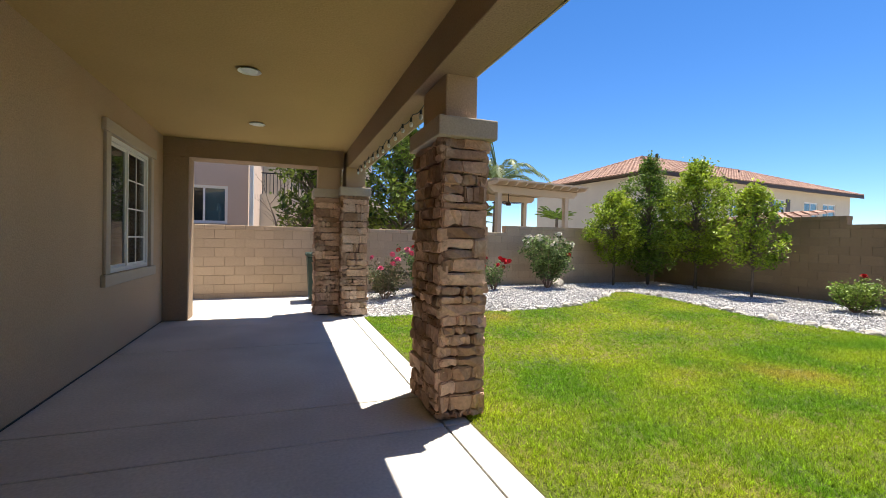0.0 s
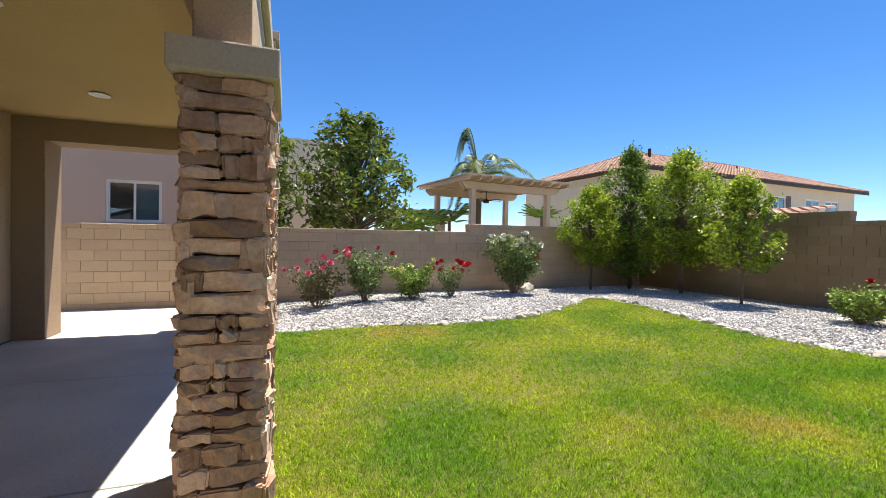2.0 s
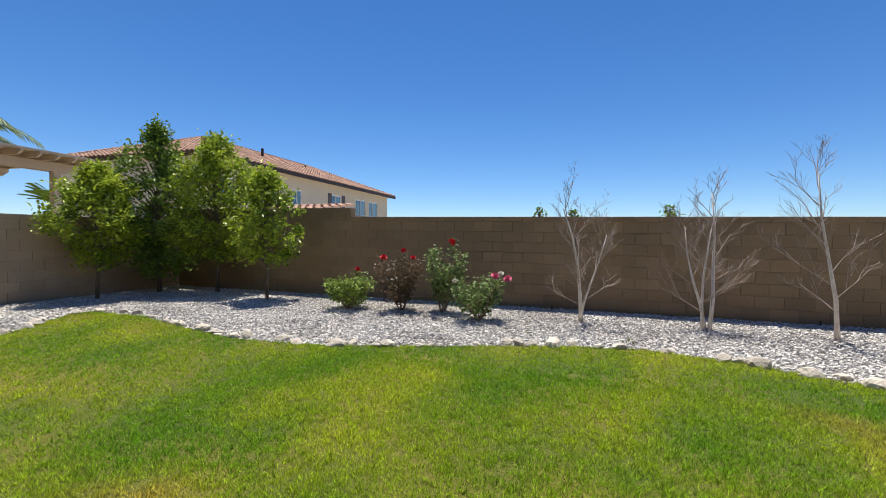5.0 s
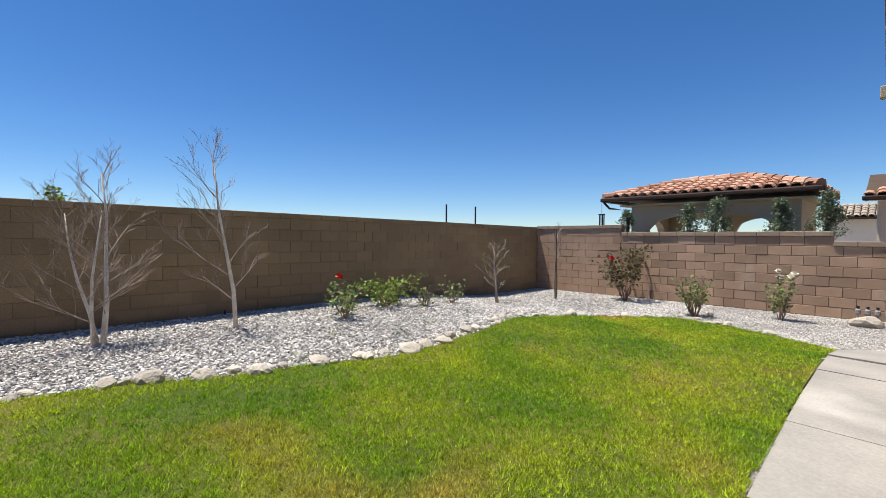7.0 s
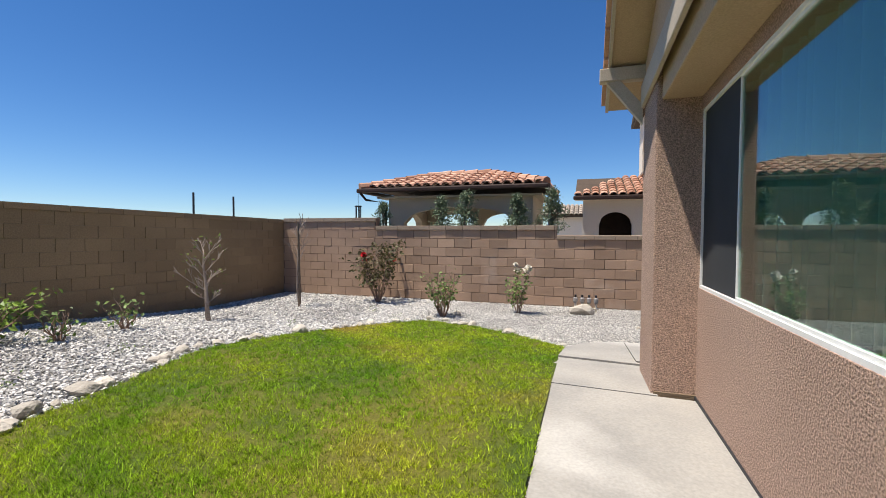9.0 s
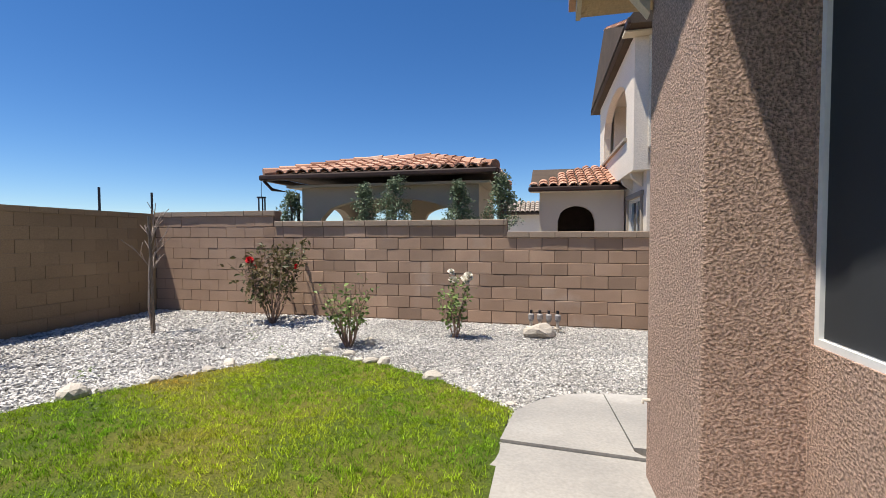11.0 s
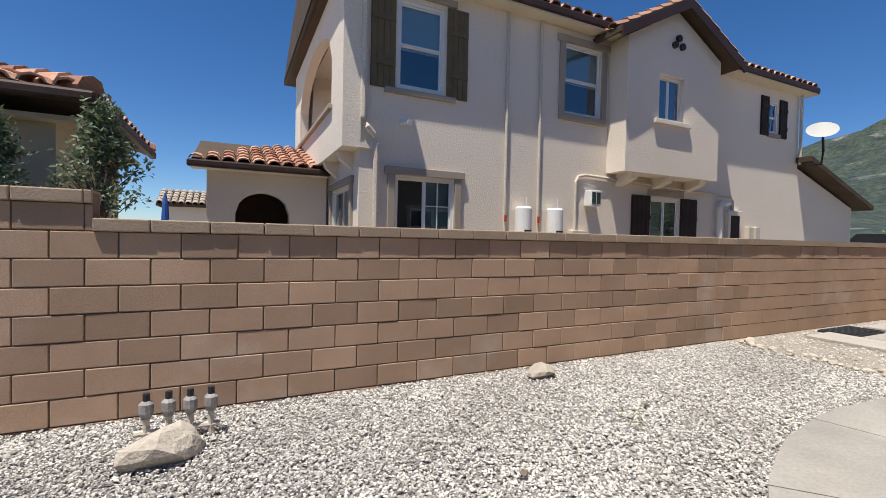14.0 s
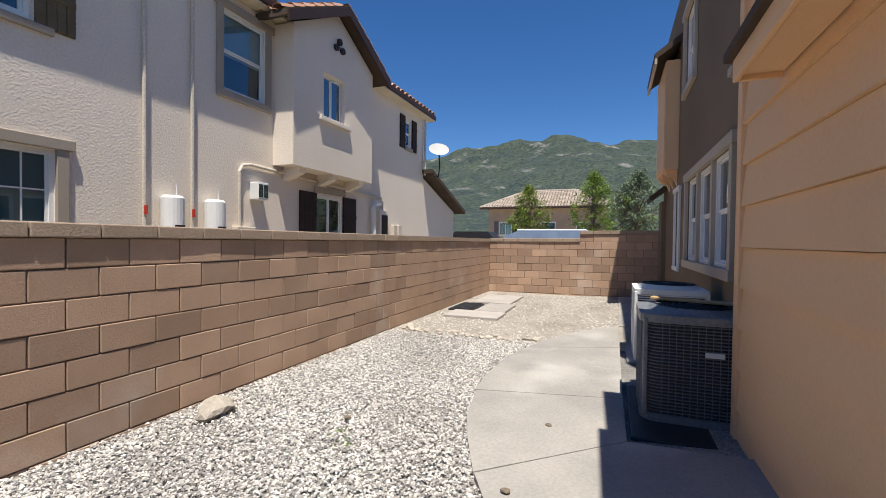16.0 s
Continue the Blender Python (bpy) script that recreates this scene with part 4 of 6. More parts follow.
def hip_roof(parent, x0, x1, y0, y1, ze, pitch_rise, material, deck, separate_front=False, ridge=True, sep_slopes=()):
    """Deck and tiles of a hip roof over a rectangle; its ridge runs along the longer side."""
    w, d = x1 - x0, y1 - y0
    run = min(w, d) / 2
    zr = ze + run * pitch_rise
    if w >= d:
        r0, r1 = (x0 + run, (y0 + y1) / 2), (x1 - run, (y0 + y1) / 2)
    else:
        r0, r1 = ((x0 + x1) / 2, y0 + run), ((x0 + x1) / 2, y1 - run)
    bm = bmesh.new()
    c = [bm.verts.new(p) for p in ((x0, y0, ze), (x1, y0, ze), (x1, y1, ze), (x0, y1, ze))]
    a, b = bm.verts.new((*r0, zr)), bm.verts.new((*r1, zr))
    bm.faces.new(c[::-1])
    if w >= d:
        for f in ((c[0], c[1], b, a), (c[1], c[2], b), (c[2], c[3], a, b), (c[3], c[0], a)):
            bm.faces.new(f)
    else:
        for f in ((c[0], c[1], a), (c[1], c[2], b, a), (c[2], c[3], b), (c[3], c[0], a, b)):
            bm.faces.new(f)
    bmesh.ops.recalc_face_normals(bm, faces=bm.faces[:])
    part("roof_deck", bm, deck, parent)
    sl = math.hypot(1, pitch_rise)
    L = run * sl

    def keep(width):
        def k(s, t):
            inset = t / L * run
            return inset < s < width - inset and t < L - 0.08
        return k

    up = lambda dx, dy: (dx, dy, pitch_rise)  # noqa: E731
    for nm, o, ac, u, wd in (("front", (x1, y1, ze), (-1, 0, 0), up(0, -1), w), ("back", (x0, y0, ze), (1, 0, 0), up(0, 1), w),
                             ("right", (x0, y1, ze), (0, -1, 0), up(1, 0), d), ("left", (x1, y0, ze), (0, 1, 0), up(-1, 0), d)):
        tiled(parent, o, ac, u, wd, L, keep(wd), separate=nm in sep_slopes, material=material)
    caps = bmesh.new()
    lines = [((x0, y0, ze), (*r0, zr)), ((x1, y0, ze), (*(r1 if w >= d else r0), zr)), ((x1, y1, ze), (*r1, zr)), ((x0, y1, ze), (*(r0 if w >= d else r1), zr)), ((*r0, zr), (*r1, zr))]
    for p, q in lines:
        p, q = Vector(p), Vector(q)
        k = max(1, int((q - p).length / 0.36))
        for i in range(k):
            s, e = p.lerp(q, i / k), p.lerp(q, min(1, (i + 1.05) / k))
            s.z += 0.04
            e.z += 0.025
            tube(caps, [s, e], [0.125, 0.105], 8)
    part("ridge_tiles", caps, M[material], parent, kind="stuff")
    return zr


# ---- neighbour's garden pavilion beyond the south wall ----
pav = thing("pavilion", (8.3, -14.7, -0.3), "cream stucco garden pavilion with arches and clay tile roof", "pavilion")


def arch_wall(x0, x1, z0, z1, arches, lo, hi, axis):
    """A wall with segment-arched openings: (from, to, spring height, rise)."""
    bm = bmesh.new()
    xs = [x0]
    for a0, a1, sp, rise in arches:
        xs += [a0, a1]
    xs.append(x1)
    put = (lambda s, h, z: (s, h, z)) if axis == "y" else (lambda s, h, z: (h, s, z))

    def quad_col(s0, s1, b0, b1):
        v = [bm.verts.new(put(s, h, z)) for h in (lo, hi) for s, z in ((s0, b0), (s1, b1), (s1, z1), (s0, z1))]
        for f in ((0, 1, 2, 3), (7, 6, 5, 4), (0, 4, 5, 1), (1, 5, 6, 2), (2, 6, 7, 3), (3, 7, 4, 0)):
            bm.faces.new([v[i] for i in f])
    for i in range(0, len(xs) - 1, 2):
        quad_col(xs[i], xs[i + 1], z0, z0)
    for a0, a1, sp, rise in arches:
        k = 14
        f = lambda s: sp + rise * math.sqrt(max(0, 1 - (2 * (s - a0) / (a1 - a0) - 1) ** 2))  # noqa: E731,B023
        for i in range(k):
            s0, s1 = a0 + (a1 - a0) * i / k, a0 + (a1 - a0) * (i + 1) / k
            quad_col(s0, s1, f(s0), f(s1))
    bmesh.ops.remove_doubles(bm, verts=bm.verts[:], dist=1e-4)
    bmesh.ops.recalc_face_normals(bm, faces=bm.faces[:])
    return bm


part("front_wall", arch_wall(6.25, 10.32, -0.3, 2.39, [(6.72, 9.85, 1.69, 0.44)], -13.56, -13.34, "y"), M["pav_wall_shaded"], pav)
part("rear_wall", arch_wall(6.25, 10.32, -0.3, 2.39, [(6.7, 8.15, 1.69, 0.37), (8.45, 9.75, 1.69, 0.37)], -16.1, -15.9, "y"), M["pav_wall_shaded"], pav)
for x in (6.25, 10.1):
    part("side_wall", arch_wall(-15.9, -13.56, -0.3, 2.39, [(-15.5, -13.95, 1.56, 0.44)], x, x + 0.22, "x"), M["pav_wall_shaded"], pav)
part("ceiling_board", box(6.0, 10.6, -16.3, -13.15, 2.39, 2.44), M["pav_wall_shaded"], pav)
hip_roof(pav, 5.87, 11.05, -16.5, -12.97, 2.66, 0.29, "tile", M["tile_brown"], sep_slopes=("front",))
part("gutter", box(5.81, 11.11, -12.97, -12.86, 2.54, 2.66, bevel=0.03), M["gutter"], pav, "dark brown gutter")
part("gutter", box(5.79, 5.89, -16.5, -12.97, 2.54, 2.66, bevel=0.03), M["gutter"], pav)
part("gutter", box(11.03, 11.13, -16.5, -12.97, 2.54, 2.66, bevel=0.03), M["gutter"], pav)
part("downspout", bar([(11.02, -12.93, 2.54), (10.88, -13.02, 2.35), (10.4, -13.3, 2.27), (10.37, -13.3, 0)], 0.036, 8), M["gutter"], pav)
chime = thing("wind_chime", (11.06, -12.89, 1.9), "dark metal tube wind chime hanging from the pavilion eave", "wind chime")
part("hanger", bar([(11.06, -12.89, 2.56), (11.06, -12.89, 2.17)], 0.006, 5), M["iron"], chime)
part("disc", bar([(11.06, -12.89, 2.18), (11.06, -12.89, 2.15)], 0.1, 12), M["iron"], chime)
for k in range(5):
    a = 2 * math.pi * k / 5
    cxy = (11.06 + 0.07 * math.cos(a), -12.89 + 0.07 * math.sin(a))
    part("chime_tube", bar([(*cxy, 2.16), (*cxy, 1.6)], 0.016, 6), M["iron"], chime)

# ---- neighbour's house beyond the south wall ----
nb = thing("neighbour_house", (-3, -17, -0.3), "two-storey cream stucco house with clay tile roof", "house")
holes = [(1.27, 2.14, 3.8, 5.26), (1.03, 2.15, 0.9, 2.34), (-2.4, -1.4, 3.86, 5.28), (-5.0, -4.0, 0.6, 2.32), (-8.95, -8.5, 4.35, 5.2)]
part("facade", wall_with_holes(-10.0, 2.76, -0.3, 5.75, holes, -14.75, -14.5, "y"), M["nb_wall"], nb)
part("side_facade", wall_with_holes(-20.0, -14.75, -0.3, 5.75, [(-16.6, -15.0, 0.6, 2.2), (-19.2, -15.4, 3.5, 5.35)], 2.5, 2.755, "x"), M["nb_wall"], nb)
part("far_facade", box(-10.0, -9.75, -21, -14.75, -0.3, 5.75), M["nb_wall"], nb)
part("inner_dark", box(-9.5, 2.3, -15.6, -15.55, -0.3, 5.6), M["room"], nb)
window_unit(nb, (2.14, -14.53, 3.8), (-1, 0, 0), (0, 0, 1), (0, 1, 0), 0.87, 1.46, hung=True, pane="glass_house")
window_unit(nb, (2.15, -14.53, 0.9), (-1, 0, 0), (0, 0, 1), (0, 1, 0), 1.12, 1.44, grid=3, pane="glass_house")
window_unit(nb, (-1.4, -14.53, 3.86), (-1, 0, 0), (0, 0, 1), (0, 1, 0), 1.0, 1.42, hung=True, pane="glass_house")
window_unit(nb, (-4.0, -14.53, 0.6), (-1, 0, 0), (0, 0, 1), (0, 1, 0), 1.0, 1.72, pane="glass_dark")
window_unit(nb, (-8.5, -14.53, 4.35), (-1, 0, 0), (0, 0, 1), (0, 1, 0), 0.45, 0.85, hung=True, pane="glass_dark")
window_unit(nb, (2.73, -16.6, 0.6), (0, 1, 0), (0, 0, 1), (1, 0, 0), 1.6, 1.6, pane="glass_house")
framed(nb, "t", -2.4, -1.4, 3.86, 5.28, 0.13, 0.0, 0.05, -14.5, "y", M["nb_trim"])
framed(nb, "t", 1.03, 2.15, 0.9, 2.34, 0.13, 0.0, 0.05, -14.5, "y", M["nb_trim"])
framed(nb, "t", -16.6, -15.0, 0.6, 2.2, 0.12, 0.0, 0.05, 2.755, "x", M["nb_trim"])


def shutter(x0, x1, z0, z1, material, y=-14.5):
    s = part("shutter", box(x0, x1, y, y + 0.03, z0, z1, bevel=0.004), M[material], nb)
    w = (x1 - x0) / 4
    for k in range(4):
        part("board", box(x0 + k * w + 0.004, x0 + (k + 1) * w - 0.004, y + 0.03, y + 0.045, z0 + 0.01, z1 - 0.01, bevel=0.004), M[material], s)
    for z in (z0 + 0.25 * (z1 - z0), z0 + 0.72 * (z1 - z0)):
        part("batten", box(x0 + 0.01, x1 - 0.01, y + 0.045, y + 0.065, z - 0.04, z + 0.04, bevel=0.004), M[material], s)


shutter(2.18, 2.6, 3.75, 5.32, "shutter")
shutter(0.82, 1.23, 3.75, 5.32, "shutter")
part("sill", box(1.05, 2.36, -14.5, -14.44, 3.68, 3.77, bevel=0.01), M["nb_trim"], nb)
part("head_trim", box(1.05, 2.36, -14.5, -14.44, 5.34, 5.45, bevel=0.01), M["nb_trim"], nb)
shutter(-3.97, -3.4, 0.6, 2.35, "shutter_dark")
shutter(-5.6, -5.03, 0.6, 2.35, "shutter_dark")
part("head_trim", box(-5.1, -3.9, -14.5, -14.45, 2.36, 2.5, bevel=0.01), M["nb_trim"], nb)
shutter(-8.46, -8.12, 4.25, 5.3, "shutter_dark")
shutter(-9.33, -8.99, 4.25, 5.3, "shutter_dark")
part("sill", box(-9.0, -8.45, -14.5, -14.44, 4.22, 4.33, bevel=0.01), M["nb_trim"], nb)
# corner bay with an arched recess, over corbels
part("corner_bay", arch_wall(-20.3, -14.45, 2.8, 5.9, [(-19.3, -15.35, 4.4, 0.8)], 2.85, 3.05, "x"), M["nb_wall"], nb)
part("bay_parapet", box(2.852, 3.048, -19.3, -15.35, 2.8, 3.5), M["nb_wall"], nb)
part("bay_sill", box(2.82, 3.12, -19.4, -15.25, 3.5, 3.58, bevel=0.01), M["nb_trim"], nb)
part("bay_floor", box(2.5, 3.05, -20.3, -14.45, 2.72, 2.8), M["nb_wall"], nb)
part("bay_end", box(2.755, 2.85, -14.65, -14.45, 2.8, 5.9), M["nb_wall"], nb)
part("recess_back", box(1.8, 1.9, -19.3, -15.3, 3.4, 5.45), M["nb_wall"], nb)
for y in (-19.3, -15.4):
    part("recess_side", box(1.9, 2.5, y, y + 0.1, 3.5, 5.35), M["nb_wall"], nb)
part("recess_floor", box(1.9, 2.5, -19.2, -15.4, 3.4, 3.5), M["nb_wall"], nb)
part("recess_ceiling", box(1.9, 2.5, -19.2, -15.4, 5.352, 5.45), M["nb_wall"], nb)
part("recess_window", box(1.902, 1.93, -18.4, -17.4, 3.6, 4.8), M["glass_dark"], nb)
for y in (-15.0, -16.2, -17.4, -18.6):
    part("corbel", prism([(2.755, 2.4), (2.755, 2.72), (3.02, 2.72), (2.98, 2.6), (2.86, 2.5)], y - 0.09, y + 0.09, "y"), M["nb_wall"], nb)
# gabled bump-out
part("bump_body", wall_with_holes(-5.6, -2.62, 2.75, 5.5, [(-4.38, -3.57, 3.92, 4.9)], -14.2, -14.0, "y"), M["nb_wall"], nb)
part("bump_gable", prism([(-5.6, 5.5), (-2.62, 5.5), (-4.1, 6.3)], -14.2, -14.0, "y"), M["nb_wall"], nb)
for x in (-5.6, -2.82):
    part("bump_cheek", box(x, x + 0.2, -14.5, -14.2, 2.75, 5.5), M["nb_wall"], nb)
part("bump_floor", box(-5.4, -2.82, -14.5, -14.2, 2.752, 2.85), M["nb_wall"], nb)
window_unit(nb, (-3.57, -14.1, 3.92), (-1, 0, 0), (0, 0, 1), (0, 1, 0), 0.81, 0.98, pane="glass_dark")
part("sill", box(-4.55, -3.4, -14.0, -13.92, 3.82, 3.92, bevel=0.012), M["nb_wall"], nb)
for x in (-3.0, -4.1, -5.2):
    part("corbel", prism([(-14.5, 2.5), (-14.5, 2.75), (-14.06, 2.75), (-14.1, 2.64), (-14.3, 2.56)], x - 0.1, x + 0.1, "x"), M["nb_wall"], nb)
for x, z in ((-4.1, 5.72), (-3.98, 5.56), (-4.22, 5.56)):
    part("vent_pipe", bar([(x, -14.0, z), (x, -13.94, z)], 0.075, 12), M["gutter"], nb)
# roofs
part("main_roof", prism([(-14.22, 5.62), (-14.22, 5.70), (-17.5, 7.1), (-21, 5.72), (-21, 5.6)], -10.3, 3.3, "x"), M["tile_brown"], nb)
tiled(nb, (3.3, -14.18, 5.72), (-1, 0, 0), (0, -1, 0.4), 13.6, 3.6, lambda s, t: not (5.6 < s < 9.2 and t < 1.2))
part("gutter", box(-2.5, 3.3, -14.22, -14.14, 5.58, 5.74, bevel=0.03), M["gutter"], nb)
part("gutter", box(-10.3, -5.75, -14.22, -14.14, 5.58, 5.74, bevel=0.03), M["gutter"], nb)
part("soffit", box(-10.3, 3.3, -14.5, -14.18, 5.55, 5.6), M["nb_cream"], nb)
for sgn in (1, -1):
    xe = -4.1 + sgn * 1.95
    part("gable_roof", prism([(xe, 5.38), (xe, 5.5), (-4.1, 6.5), (-4.1, 6.38)], -16.0, -13.75, "y"), M["tile_brown"], nb)
    part("barge_board", prism([(xe, 5.26), (xe, 5.46), (-4.1, 6.46), (-4.1, 6.26)], -13.75, -13.7, "y"), M["gutter"], nb)
    tiled(nb, (xe, -16.0 if sgn > 0 else -13.7, 5.5), (0, sgn, 0), (-sgn, 0, 0.51), 2.3, 2.15, separate=False)
part("end_roof", prism([(3.21, 5.6), (3.26, 5.72), (3.05, 6.0), (2.6, 6.0), (2.6, 5.6)], -20.9, -13.9, "y"), M["tile_brown"], nb)
part("end_gutter", box(3.21, 3.3, -20.9, -13.9, 5.6, 5.74, bevel=0.03), M["gutter"], nb)
# low wing far along
part("low_wing", prism([(-13.2, -0.3), (-10.0, -0.3), (-10.0, 3.5), (-13.2, 2.5)], -18, -14.5, "y"), M["nb_wall"], nb)
part("low_roof", prism([(-13.6, 2.45), (-13.6, 2.58), (-9.9, 3.8), (-9.9, 3.66)], -18, -14.1, "y"), M["tile_brown"], nb)
# pipes, heaters, lantern, boxes
for x in (-0.03, -0.8):
    part("flue_pipe", bar([(x, -14.46, 5.6), (x, -14.46, 1.2)], 0.03, 8), M["pipe"], nb)
    part("red_valve", bar([(x, -14.43, 1.75), (x, -14.43, 1.62)], 0.025, 8), mat("red_paint", (0.5, 0.05, 0.03), None, 0.5), nb)
part("downspout", bar([(2.72, -14.42, 5.6), (2.72, -14.42, 3.2), (2.66, -14.38, 3.05), (2.56, -14.4, 2.95), (2.5, -14.43, 2.8), (2.5, -14.43, 0)], 0.05, 8), M["pipe"], nb)
part("downspout", bar([(-9.95, -14.42, 5.55), (-9.95, -14.42, 3.6)], 0.04, 8), M["pipe"], nb)
part("conduit", bar([(-1.75, -14.46, 1.3), (-1.75, -14.46, 2.5), (-1.82, -14.46, 2.62), (-2.0, -14.46, 2.66), (-6.9, -14.46, 2.5), (-7.0, -14.46, 2.4), (-7.0, -14.46, 1.7)], 0.03, 8), M["pipe"], nb)
part("conduit", bar([(-6.4, -14.4, 0.9), (-6.4, -14.4, 2.2), (-6.5, -14.4, 2.32), (-6.75, -14.4, 2.34)], 0.07, 8), M["white"], nb)
part("meter_door_trim", box(-7.3, -6.75, -14.5, -14.4, 1.0, 2.15, bevel=0.01), M["nb_wall"], nb)
part("meter_door", box(-7.2, -6.85, -14.42, -14.39, 1.0, 2.02), M["shutter_dark"], nb)
for x in (-7.7, -8.0):
    part("utility_box", box(x - 0.1, x + 0.1, -14.5, -14.38, 1.3, 1.75, bevel=0.01), M["pipe"], nb)
part("junction_box", box(-2.05, -1.62, -14.5, -14.36, 1.2, 1.5, bevel=0.01), M["pipe"], nb)
lan = part("wall_lantern", box(-2.28, -2.02, -14.5, -14.28, 2.02, 2.34, bevel=0.012), M["white"], nb, "white metal wall lantern")
for k in range(2):
    part("lantern_pane", box(-2.26 + k * 0.125, -2.155 + k * 0.125, -14.279, -14.274, 2.06, 2.3), M["glass_dark"], lan)
part("security_camera", bar([(2.05, -14.5, 3.22), (2.0, -14.36, 3.2), (1.98, -14.28, 3.17)], [0.05, 0.035, 0.055], 10), M["white"], nb)
for x in (-0.37, -1.12):
    hb = part("water_heater", bar([(x, -14.33, 1.2), (x, -14.33, 1.25), (x, -14.33, 1.88), (x, -14.33, 1.92)], [0.14, 0.16, 0.16, 0.13], 20), M["white"], nb, "white cylindrical water unit", smooth=False)
    part("antenna", bar([(x - 0.06, -14.33, 1.9), (x - 0.06, -14.33, 2.1)], 0.008, 5), M["white"], hb)
    part("label_plate", box(x - 0.08, x + 0.08, -14.178, -14.17, 1.42, 1.48), M["gutter"], hb)
DISH_N = Vector((0.62, 0.35, 0.7)).normalized()
dish = thing("satellite_dish", (-10.0, -13.95, 3.6), "pale satellite dish on a bent arm on the eave", "satellite dish")
part("arm", bar([(-10.0, -14.2, 3.55), (-9.7, -13.8, 3.5), (-9.55, -13.7, 3.8), (-9.5, -13.7, 4.25)], 0.03, 8), M["iron"], dish)
bm = bmesh.new()
bmesh.ops.create_uvsphere(bm, u_segments=24, v_segments=16, radius=0.9)
bmesh.ops.delete(bm, geom=[v for v in bm.verts if v.co.z > -0.76], context="VERTS")
bm.transform(Matrix.Translation(Vector((-9.45, -13.7, 4.32)) + DISH_N * 0.9) @ DISH_N.to_track_quat("Z", "Y").to_matrix().to_4x4())
part("reflector", bm, mat("dish_grey", (0.46, 0.46, 0.45), (0.42, 0.42, 0.41), 0.6, 2, 40, 0.05, 0.002, grain=0.04), dish, smooth=True)

# arched portico of the neighbour's house
por = thing("portico", (4.2, -18, -0.3), "cream arched portico with red clay tile roof", "portico")
part("arch_wall", arch_wall(2.8, 5.05, -0.3, 2.5, [(3.55, 4.55, 1.7, 0.42)], -17.25, -17.0, "y"), M["nb_wall"], por)
part("side_wall", box(4.8, 5.05, -20, -17.25, -0.3, 2.5), M["nb_wall"], por)
# dark sheet added behind the arch in place of its inner shade
part("back_dark", box(2.8, 4.8, -18.6, -18.55, -0.3, 2.5), M["shutter_dark"], por)
part("roof_deck", prism([(-16.7, 2.5), (-16.7, 2.62), (-19.5, 3.5), (-19.5, 3.3)], 2.8, 5.3, "x"), M["tile_brown"], por)
tiled(por, (5.35, -16.68, 2.62), (-1, 0, 0), (0, -1, 0.32), 2.5, 2.7, lambda s, t: s > t * 0.55)
part("soffit", box(2.8, 5.3, -17.0, -16.685, 2.5, 2.53), M["nb_wall"], por)
part("gutter", box(2.8, 5.35, -16.68, -16.56, 2.5, 2.63, bevel=0.03), M["gutter"], por)
far = thing("far_roofs", (5.9, -31, -0.5), "distant grey-tiled house roof beyond the gardens", "house")
part("wall", box(5.0, 7.3, -33.0, -30.3, -0.5, 2.5), M["nb_wall"], far)
part("roof_deck", prism([(-29.9, 2.45), (-29.9, 2.55), (-31.6, 3.25), (-33.3, 2.55), (-33.3, 2.45)], 4.8, 7.6, "x"), M["tile_brown"], far)
tiled(far, (7.6, -29.85, 2.57), (-1, 0, 0), (0, -1, 0.41), 2.8, 1.7, material="tile_grey")
shade = thing("patio_umbrella", (6.9, -27.0, -0.5), "closed blue patio umbrella on a thin pole", "umbrella")
part("pole", bar([(6.9, -27, -0.5), (6.9, -27, 2.9)], 0.025, 8), M["pipe"], shade)
part("canopy", bar([(6.9, -27, 1.3), (6.9, -27, 1.7), (6.9, -27, 2.4), (6.9, -27, 2.8)], [0.07, 0.14, 0.1, 0.02], 8), mat("blue_canvas", (0.03, 0.10, 0.32), (0.02, 0.07, 0.24), 0.8, 5, 60, 0.3, 0.005), shade)
solid("far_parapet", box(2.8, 5.0, -24.3, -24, -0.3, 4.0), M["nb_trim"], "plain taupe parapet of a house beyond", "house")

# ---- plants ----
M["rose_leaf"] = leafy("rose_leaf", (0.065, 0.125, 0.025), (0.21, 0.28, 0.09), island=0.55)
M["rose_leaf_red"] = leafy("rose_leaf_red", (0.085, 0.085, 0.04), (0.17, 0.095, 0.06))
M["rose_leaf_dark"] = leafy("rose_leaf_dark", (0.06, 0.10, 0.03), (0.14, 0.10, 0.05))
M["tree_leaf"] = leafy("tree_leaf", (0.12, 0.22, 0.015), (0.42, 0.50, 0.05), 0.4, 0.45, 0.3)
M["dark_leaf"] = leafy("dark_leaf", (0.06, 0.13, 0.015), (0.22, 0.31, 0.045), 0.45, 0.45, 0.25)
M["magnolia_leaf"] = leafy("magnolia_leaf", (0.05, 0.10, 0.016), (0.23, 0.29, 0.045), 0.45, 0.55, 0.22, spec=0.25)
M["olive_leaf"] = leafy("olive_leaf", (0.11, 0.15, 0.085), (0.19, 0.24, 0.15), 0.6, 0.3, 0.2)
M["lime_leaf"] = leafy("lime_leaf", (0.085, 0.17, 0.022), (0.25, 0.33, 0.06), island=0.5)
M["palm_leaf"] = leafy("palm_leaf", (0.085, 0.13, 0.045), (0.18, 0.24, 0.08), 0.5, 0.25, 0.2)
PETAL = {}
